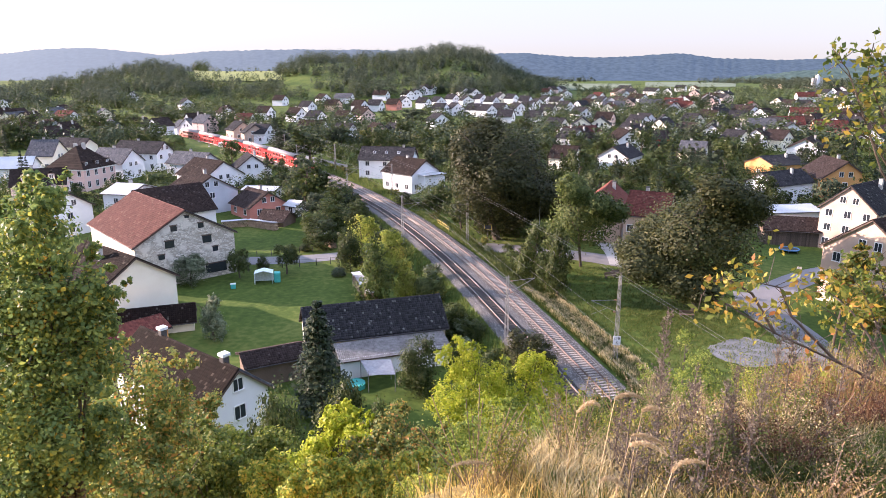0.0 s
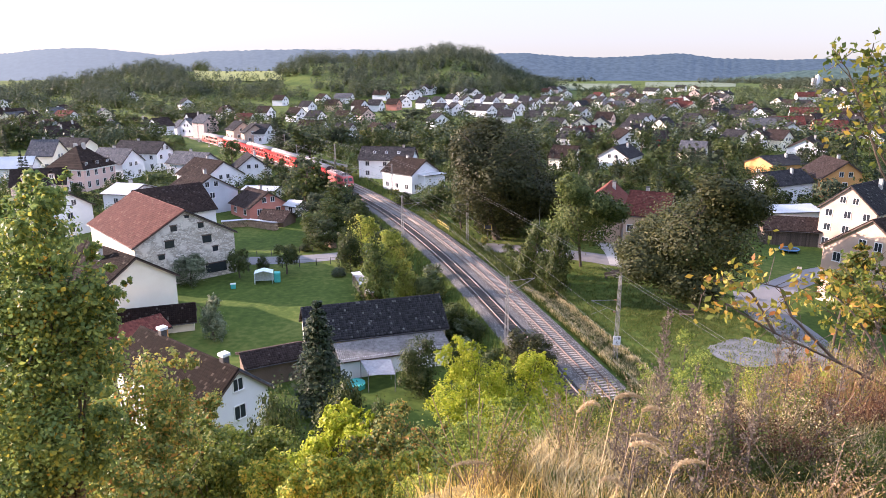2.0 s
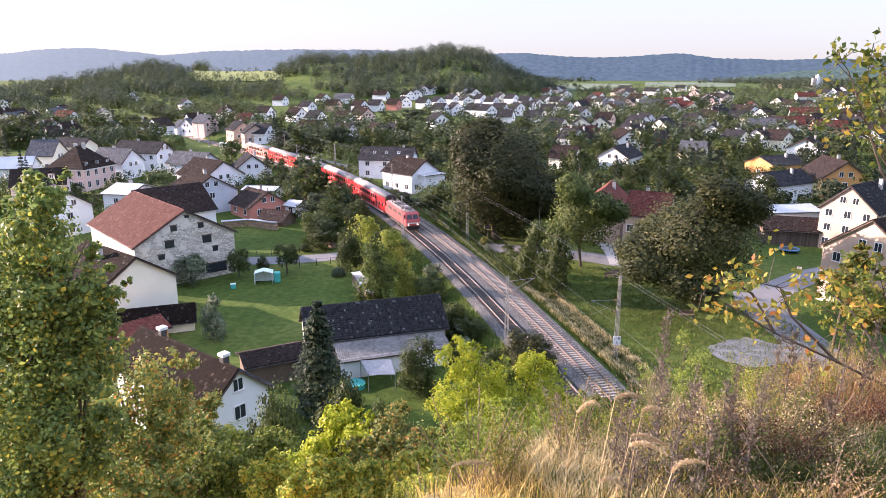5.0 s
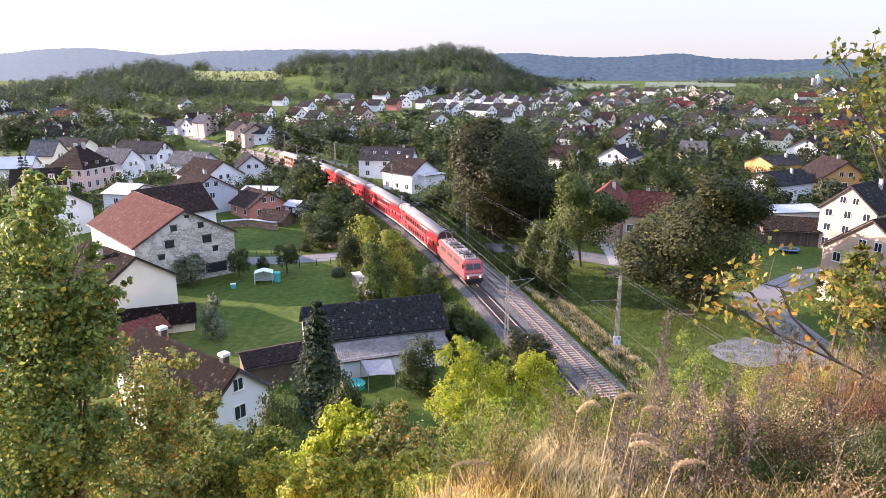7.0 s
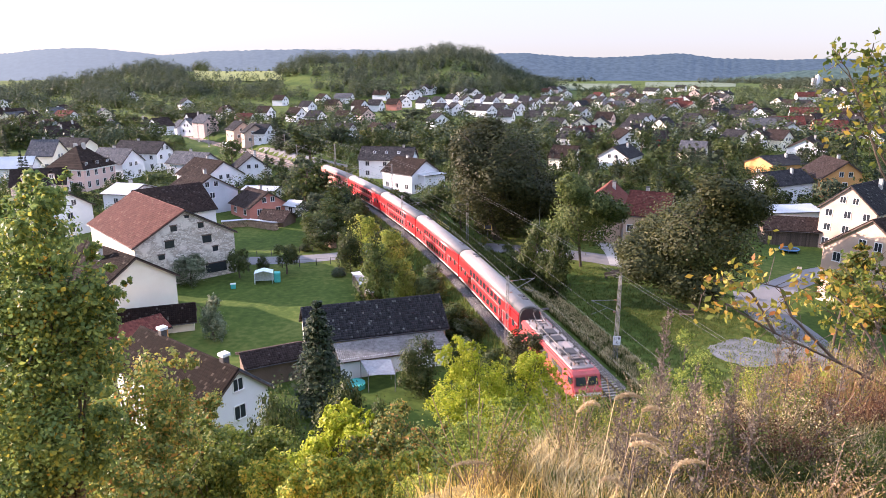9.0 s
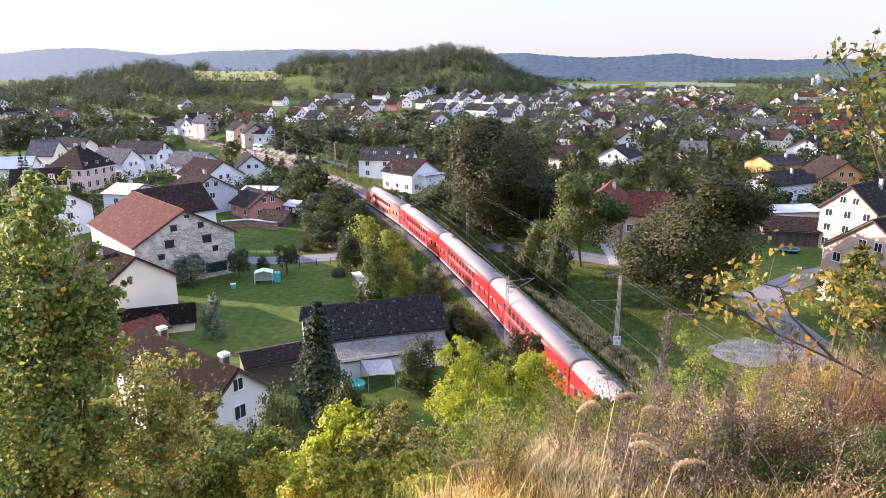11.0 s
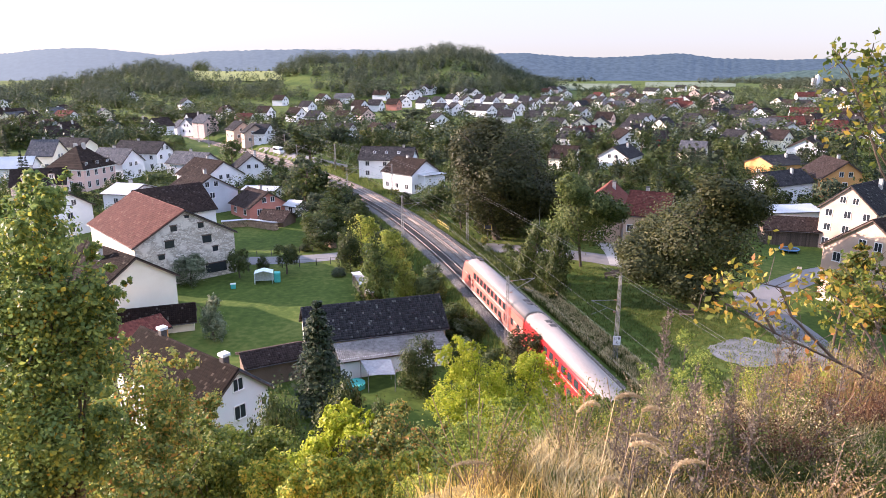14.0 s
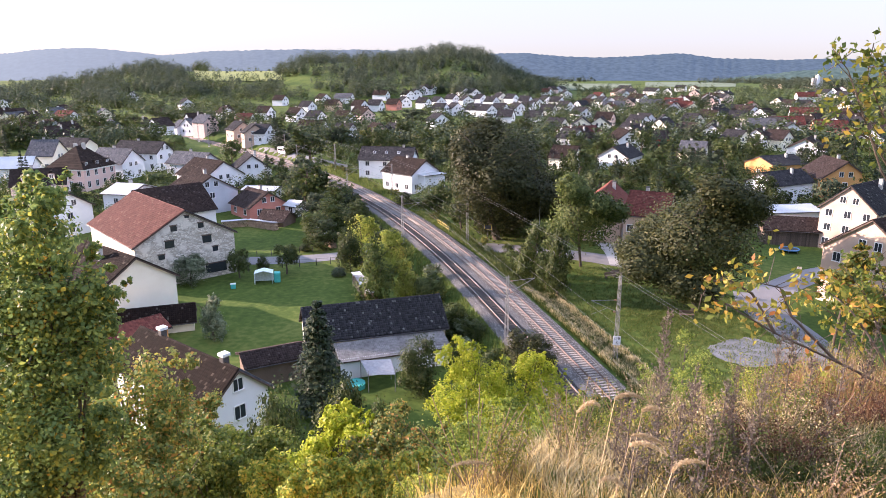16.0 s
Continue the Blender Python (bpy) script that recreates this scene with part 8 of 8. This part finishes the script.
def woodpile(x0, y0, x1, y1, h, label, depth=1.0):
    """Stacked split logs with a cover of sheets; the logs of the face show their ends."""
    d = Vector((x1 - x0, y1 - y0, 0))
    L = d.length
    t = thing("woodpile", label, "woodpile", Matrix.Translation((x0, y0, tz((x0 + x1) / 2, (y0 + y1) / 2) - 0.1)) @ Matrix.Rotation(math.atan2(d.y, d.x), 4, "Z"), "firewood stacks")
    rng = np.random.default_rng(int(L * 100))
    bm = bmesh.new()
    nx, nz = int(L / 0.34), int(h / 0.3)
    for i in range(nx):
        for k in range(nz):
            x, z, r = (i + 0.5 * (k % 2)) * 0.34 + 0.15, k * 0.3 + 0.15, rng.uniform(0.12, 0.17)
            o = rng.uniform(-0.09, 0.09)
            tube(bm, (x, -depth / 2 + o, z), (x, depth / 2 + o, z), r, r, 5)
    tagged(part("logs", bm, M_LOG, t), kind="stuff")
    for i in range(max(2, int(L / 1.9))):
        w = L / max(2, int(L / 1.9))
        part("cover_sheet", boxed(i * w + 0.03, (i + 1) * w - 0.03, -depth * 0.62, depth * 0.62, h + 0.03 * (i % 2), h + 0.06 + 0.03 * (i % 2)), M_SLATE if rng.uniform() < 0.6 else M_CORR, t, m=pose(0, 0, 0, rng.uniform(-2, 2), 0, 0))


woodpile(-14.44, 107.39, -10.76, 96.18, 1.9, "long stack of split firewood under sheets", 1.2)
woodpile(-43.57, 148.3, -36.33, 144.46, 1.7, "firewood stacked as a garden wall")
woodpile(-31.69, 152.33, -25.97, 138.88, 1.9, "firewood stack with grey cover sheets")
woodpile(-25.43, 136.44, -21.43, 129.55, 2.1, "high firewood stack by the lane")
woodpile(-49.04, 146.36, -43.82, 148.3, 1.6, "firewood stack along the barn")


def fence(pts, h, label):
    t = thing("wire_fence", label, "fence", Matrix.Translation((*pts[0], tz(*pts[0]))))
    o = Vector((*pts[0], tz(*pts[0])))
    last = None
    for (x0, y0), (x1, y1) in zip(pts, pts[1:]):
        n = max(1, int(math.hypot(x1 - x0, y1 - y0) / 2.5))
        for i in range(n + 1):
            p = Vector((x0 + (x1 - x0) * i / n, y0 + (y1 - y0) * i / n, 0))
            p.z = tz(p.x, p.y)
            p -= o
            part("post", boxed(p.x - 0.05, p.x + 0.05, p.y - 0.05, p.y + 0.05, p.z - 0.3, p.z + h), M_CHIMDARK, t)
            if last is not None and (p - last).length > 0.1:
                for f in (0.35, 0.95):
                    bm = bmesh.new()
                    tube(bm, last + Vector((0, 0, h * f)), p + Vector((0, 0, h * f)), 0.02, 0.02, 4)
                    part("rail", bm, M_CHIMDARK, t)
            last = p


fence([(-33.88, 113.26), (-28.61, 116.06), (-22.83, 117.51), (-17.94, 118.99)], 1.3, "dark post and wire fence along the lane")
fence([(-35.05, 123.26), (-27.65, 126.12), (-20.34, 128.25)], 1.2, "wire fence round the upper garden")


def sail(x, y):
    t = thing("shade_sail", "grey-blue shade sail over a turquoise pool", "shade sail", pose(x, y, tz(x, y)))
    bm = bmesh.new()
    a = [bm.verts.new(p) for p in ((-2.0, 1.6, 2.4), (1.4, 1.8, 2.5), (2.1, -1.2, 2.0), (-0.8, -1.5, 2.1))]
    c = bm.verts.new((0.1, 0.2, 2.05))
    for i in range(4):
        bm.faces.new((a[i], a[(i + 1) % 4], c))
    bmesh.ops.solidify(bm, geom=bm.faces[:], thickness=0.015)
    part("canvas", bm, M_TARP, t)
    for p in ((-2.0, 1.6), (1.4, 1.8), (2.1, -1.2), (-0.8, -1.5)):
        bm = bmesh.new()
        tube(bm, (*p, -0.1), (*p, 2.5), 0.04, 0.04, 6)
        part("pole", bm, M_GALV, t)
    u = thing("paddling_pool", "round turquoise pool under the shade sail", "pool", pose(x - 2.4, y - 0.2, tz(x, y)) @ Matrix.Scale(0.68, 4))
    bm = bmesh.new()
    tube(bm, (0, 0, 0), (0, 0, 0.8), 1.6, 1.6, 24)
    part("wall", bm, M_TURQ, u)


sail(-7.3, 69.1)


def trampoline(x, y):
    t = thing("trampoline", "round trampoline with blue rim on the lawn", "trampoline", pose(x, y, tz(x, y)))
    bm = bmesh.new()
    for i in range(28):
        a, b = i * math.tau / 28, (i + 1) * math.tau / 28
        tube(bm, (1.7 * math.cos(a), 1.7 * math.sin(a), 0.6), (1.7 * math.cos(b), 1.7 * math.sin(b), 0.6), 0.13, 0.13, 5)
    part("rim", bm, plain("blue_rim", (0.06, 0.2, 0.4), 0.5), t)
    bm = bmesh.new()
    tube(bm, (0, 0, 0.57), (0, 0, 0.6), 1.6, 1.6, 28)
    part("mat", bm, M_INK, t)
    for i in range(6):
        a = i * math.tau / 6
        bm = bmesh.new()
        tube(bm, (1.7 * math.cos(a), 1.7 * math.sin(a), -0.1), (1.7 * math.cos(a), 1.7 * math.sin(a), 0.6), 0.04, 0.04, 6)
        part("leg", bm, M_GALV, t)


trampoline(64.67, 122.48)


def bench(x, y, yaw):
    t = thing("park_bench", "dark wooden park bench on the lawn", "bench", pose(x, y, tz(x, y), 0, 0, yaw))
    part("seat", boxed(-1.0, 1.0, -0.25, 0.25, 0.42, 0.48, bevel=0.01), PLASTER["wood"], t)
    part("backrest", boxed(-1.0, 1.0, 0.22, 0.28, 0.55, 0.95, bevel=0.01), PLASTER["wood"], t)
    for q in (-0.8, 0.8):
        part("leg", boxed(q - 0.06, q + 0.06, -0.22, 0.22, -0.1, 0.42), M_CHIMDARK, t)


bench(27.36, 106.05, 20)
bench(28.78, 107.31, 20)
bench(33.45, 87.68, -10)


# ---- a white van on the street behind the line ----
def delivery_van():
    t = thing("delivery_van", "white delivery van driving along the street", "van")
    bm = bmesh.new()
    prof = [(-3.2, 0.35), (3.0, 0.35), (3.1, 1.1), (2.5, 1.35), (1.8, 2.2), (1.5, 2.6), (-3.1, 2.65), (-3.2, 2.5)]
    le = [bm.verts.new((-1.0, y, z)) for y, z in prof]
    ri = [bm.verts.new((1.0, y, z)) for y, z in prof]
    bm.faces.new(le)
    bm.faces.new(ri[::-1])
    for i in range(8):
        bm.faces.new((le[i], ri[i], ri[(i + 1) % 8], le[(i + 1) % 8]))
    bmesh.ops.recalc_face_normals(bm, faces=bm.faces)
    part("body", bm, M_SIGNWHITE, t)
    for s in (-1, 1):
        part("side_window", boxed(s * 1.0 - 0.02, s * 1.0 + 0.02, 0.9, 1.9, 1.35, 2.05), M_GLASS, t)
        part("load_window", boxed(s * 1.0 - 0.02, s * 1.0 + 0.02, -2.9, 0.6, 1.4, 2.1), M_GLASS, t)
        for y in (-2.1, 2.0):
            bm = bmesh.new()
            tube(bm, (s * 0.85, y, 0.36), (s * 1.03, y, 0.36), 0.36, 0.36, 14)
            part("wheel", bm, M_BOGIE, t)
    bm = bmesh.new()
    a = [bm.verts.new(p) for p in ((-0.85, 2.42, 1.5), (0.85, 2.42, 1.5), (0.8, 1.86, 2.2), (-0.8, 1.86, 2.2))]
    b = [bm.verts.new(v.co + Vector((0, 0.03, 0.02))) for v in a]
    bm.faces.new(b)
    for i in range(4):
        bm.faces.new((a[i], a[(i + 1) % 4], b[(i + 1) % 4], b[i]))
    part("windscreen", bm, M_GLASS, t)
    return t


van = delivery_van()
VAN_WAY = [(0, -89.86, 283.58), (9, -88.45, 283.58), (10.5, -78.57, 279.27), (11.3, -71.51, 270.79), (13, -64.4, 261.83), (14, -62.51, 259.34), (16, -59.78, 255.93)]

# ---- far meadows and silo ----
M_FIELD = surface("pale_green_field", (0.075, 0.11, 0.06), (0.13, 0.165, 0.09), 0.95, 0.05, 0.012, 0.1)
M_CORN = surface("yellow_green_field", (0.13, 0.16, 0.03), (0.2, 0.22, 0.045), 0.95, 0.3, 0.02, 0.1)
M_STUBBLE = surface("stubble_field", (0.36, 0.25, 0.13), (0.48, 0.35, 0.2), 0.95, 0.3, 0.02, 0.1)


def field(name, u0, u1, y0, y1, mat, label, lift=0.6):
    Y, U = np.meshgrid(np.linspace(y0, y1, 16), np.linspace(u0, u1, 20), indexing="ij")
    X = U * Y
    tagged(link(name, grid_mesh(name, X, Y, terrain(X, Y) + lift, mat)), label, "field", "", "structure")


field("ground_field", 0.165, 0.27, 830, 1200, M_FIELD, "pale green meadow in the far valley")
field("ground_field_2", 0.29, 0.42, 980, 1350, M_FIELD, "pale meadow beyond the village")
field("ground_field_3", -0.355, -0.23, 700, 850, M_CORN, "yellow-green field on the hilltop", 1.2)
field("ground_field_4", 0.46, 0.66, 900, 1180, M_STUBBLE, "pale stubble field behind the village")


def silo(x, y):
    t = thing("concrete_silo", "pale concrete silo tower at the edge of the village", "silo", Matrix.Translation((x, y, tz(x, y))))
    for dx, h in ((-4.5, 14), (0, 17), (4.5, 15)):
        bm = bmesh.new()
        tube(bm, (dx, 0, -1), (dx, 0, h), 2.6, 2.6, 16)
        part("silo_tube", bm, M_CONCRETE, t)
    part("lift_tower", boxed(-1.6, 1.6, -3.8, -2.2, 0, 19), PLASTER["white"], t)


silo(481.91, 900)
# glowing backdrop as well, its haze tone set by the emission colour
far_ridge("backdrop_ridge_2", 1230, [(-1.6, 0), (0.33, 0), (0.38, 9), (0.42, 17), (0.5, 29), (0.58, 37), (0.7, 42), (1.6, 60)], ridge_material("glowing_blue_green_wood", (0.016, 0.026, 0.026), (0.04, 0.056, 0.05), 1.0), "dark wooded slope beyond the village", 5)


def gravel_patch(name, x, y, rx, ry, yaw, mat, label):
    """An uneven patch of loose gravel on the grass."""
    ring = [(0.0, 0.0)]
    for i in range(72):
        a = i * math.tau / 72
        k = 1 + 0.3 * noise.noise(Vector((math.cos(a) * 1.6, math.sin(a) * 1.6, 4))) + 0.1 * noise.noise(Vector((math.cos(a) * 7, math.sin(a) * 7, 2)))
        px, py = rx * k * math.cos(a), ry * k * math.sin(a)
        ring.append((px * math.cos(yaw) - py * math.sin(yaw), px * math.sin(yaw) + py * math.cos(yaw)))
    P = np.array(ring) + (x, y)
    v = np.concatenate([P, terrain(P[:, 0], P[:, 1])[:, None] + 0.07], 1)
    f = [(0, 1 + i, 1 + (i + 1) % 72) for i in range(72)]
    tagged(link(name, fast(name, v, f, mat)), label, "parking place", "", "structure")


gravel_patch("pavement_parking", 37.2, 75.6, 5.4, 4.4, 0.2, M_GRAVEL, "pale gravel parking place on the grass")


# ---- straw-coloured soil of the near slope ----
def slope_soil():
    Y, X = np.meshgrid(np.linspace(-14, 18, 110), np.linspace(-11, 14, 80), indexing="ij")
    tagged(link("ground_slope", grid_mesh("ground_slope", X, Y, terrain(X, Y) + 0.02, surface("straw_and_soil", (0.13, 0.095, 0.028), (0.34, 0.25, 0.075), 0.95, 14, 1.2, 0.6, 0.03))), "dry straw-coloured soil of the slope", "ground", "", "structure")


slope_soil()

thicket("tree", "bright lime green robinia trees on the slope", "bright", 0.1, 44000, [(1.11, 34, 15.41, 1.3), (2.41, 34, 14.4, 1.59), (0.33, 33, 14.07, 1.4), (3.77, 34, 13.21, 1.59), (4.78, 35, 14.78, 1.19), (6.09, 35, 13.57, 1.34), (4.03, 32, 12.96, 1.63), (1.9, 31, 13.36, 1.58), (6.75, 34, 12.87, 0.87), (1.56, 34, 16.24, 0.72), (5.23, 35, 15.46, 0.65)])
thicket("tree", "large maple tree with yellowing leaves on the hillside", "maple", 0.07, 66000, [(-6.21, 10, 28.55, 0.81), (-6.23, 10, 27.28, 1.02), (-6.78, 10, 26.02, 1.27), (-5.82, 10, 26.41, 0.72), (-5.42, 10, 27.74, 0.43), (-6, 10, 29.12, 0.49), (-6.21, 10, 24.89, 0.93), (-7.22, 10.5, 27.48, 1.07), (-7.23, 10, 24.36, 1.19)])
thicket("bush", "yellowing field maple bush below the houses", "turning", 0.1, 32000, [(-10.06, 24, 17.71, 1.22), (-10.76, 24, 18.45, 0.92), (-9.76, 25, 17.42, 0.64), (-8.96, 22, 18.37, 0.9), (-8.31, 22, 17.57, 0.75), (-8.12, 17, 22.53, 1.16), (-8.46, 16, 21.73, 1.22), (-7.68, 17, 20.8, 1.08), (-7.74, 15, 20.88, 1.27), (-9.63, 18, 22.92, 0.77), (-7.67, 18, 21.49, 0.61)])
thicket("bush", "green hazel bush on the slope", "hazel", 0.11, 24000, [(-7.37, 20, 18.79, 1.19), (-6.19, 19, 18.39, 1.29), (-7.41, 18, 18.86, 1.07), (-5.84, 22, 17.57, 1.12), (-4.63, 20, 17.51, 1.19)])
thicket("bush", "yellow-green bush on the slope", "bright", 0.1, 14000, [(-3.4, 20, 19.83, 0.77), (-2.55, 19, 19.6, 0.89), (-3.98, 19, 19.4, 0.73), (-4.48, 18, 19.44, 0.77)])
thicket("bush", "yellowing hawthorn bush on the slope", "turning", 0.09, 20000, [(-1.65, 19, 20.19, 0.89), (-0.74, 18, 20.01, 0.92), (-1.83, 17, 20.08, 0.87), (-2.48, 16, 20.38, 0.82), (-0.06, 15, 21.04, 0.89)])
thicket("bush", "yellowing shrub at the foot of the dry slope", "gold", 0.045, 34000, [(-1.7, 8, 25.69, 0.41), (-1.09, 8, 25.56, 0.37), (-2.6, 9, 24.83, 0.46), (-0.48, 8, 25.69, 0.37), (0.14, 9, 25.12, 0.34), (0.58, 8, 25.69, 0.34), (-0.16, 7, 26.13, 0.36)])
thicket("bush", "green shrub hiding the line", "green", 0.07, 9000, [(3.95, 15, 22.93, 0.36), (4.49, 15, 23.08, 0.38), (3.32, 14, 23.03, 0.42), (4.6, 14, 23.32, 0.36)])
thicket("bush", "dark green shrub under the robinias", "hazel", 0.12, 16000, [(0.39, 26, 15.67, 1.1), (1.78, 25, 15.73, 1.27), (3.54, 26, 15.4, 1.33), (5.6, 28, 15.07, 1.19), (3.21, 30, 14.55, 1.02), (7.05, 30, 15.15, 0.77)])
thicket("bush", "tall yellow-green weeds beside the meadow", "hazel", 0.09, 9000, [(16.93, 44, 12.95, 0.75), (16.44, 40, 13.05, 1.02), (13.95, 36, 13.43, 1.07), (11.84, 34, 13.73, 0.87), (15.42, 36, 13.43, 0.86), (12.25, 38, 13.2, 0.65)])
thicket("bush", "yellowing shrub at the edge of the slope", "yellow", 0.07, 5000, [(6.88, 11, 27.52, 0.42), (6.66, 10, 27.46, 0.43), (7.12, 11, 27.82, 0.28)])
ribbon("road_west", [(-37.45, 120.51), (-29.63, 120.51), (-23.65, 122.07), (-18.71, 124.47), (-13.54, 126.54)], 2.6, M_ASPHALT, 0.05, label="grey asphalt lane between garden walls", category="road")
ribbon("road_east", [(6.09, 126.32), (12.49, 124.98), (22.54, 120.87), (29.97, 117), (37.84, 109.92)], 3.2, M_ASPHALT, 0.05, label="grey asphalt village street", category="road")
ribbon("road_side", [(44.13, 70.03), (45.41, 79.97), (45.17, 87.02), (44.62, 92.78), (47.31, 97.92)], 3.0, M_ASPHALT, 0.05, label="narrow asphalt lane", category="road")
ribbon("road_side_2", [(46.08, 88.12), (46.56, 95.29), (55.72, 103.6), (63.28, 109.26), (77.08, 113.36)], 2.6, M_ASPHALT, 0.06, label="asphalt street between houses", category="road")
ribbon("pavement_plaza", [(32.92, 129.36), (33.49, 122.89), (32.05, 113.36)], 3.0, M_PAVE, 0.06, label="pale paved forecourt", category="pavement")
ribbon("road_far", [(93.05, 248.13), (114.12, 280.71), (140.33, 323.58), (171.71, 383.03)], 3.5, M_ASPHALT, 0.05, label="asphalt street rising between houses", category="road")
ribbon("road_behind", [(-86.63, 268.59), (-78.06, 277.41), (-60.65, 256.88), (-44.01, 235.86), (-32.16, 221.29)], 2.8, M_ASPHALT, 0.05, label="asphalt street behind the railway", category="road")


def motions():
    ride(loco, 8.375, 3.95)
    for i, c in enumerate(train):
        ride(c, 16.75 + 13.4 + 26.8 * i, 10)
    rows = []
    for i, (t, x, y) in enumerate(VAN_WAY):
        a, b = VAN_WAY[max(0, i - 1)], VAN_WAY[min(len(VAN_WAY) - 1, i + 1)]
        rows.append((t, Matrix.Translation((x, y, tz(x, y) + 0.12)) @ Matrix.Rotation(math.atan2(-(b[1] - a[1]), b[2] - a[2]), 4, "Z")))
    walk(van, rows)


motions()
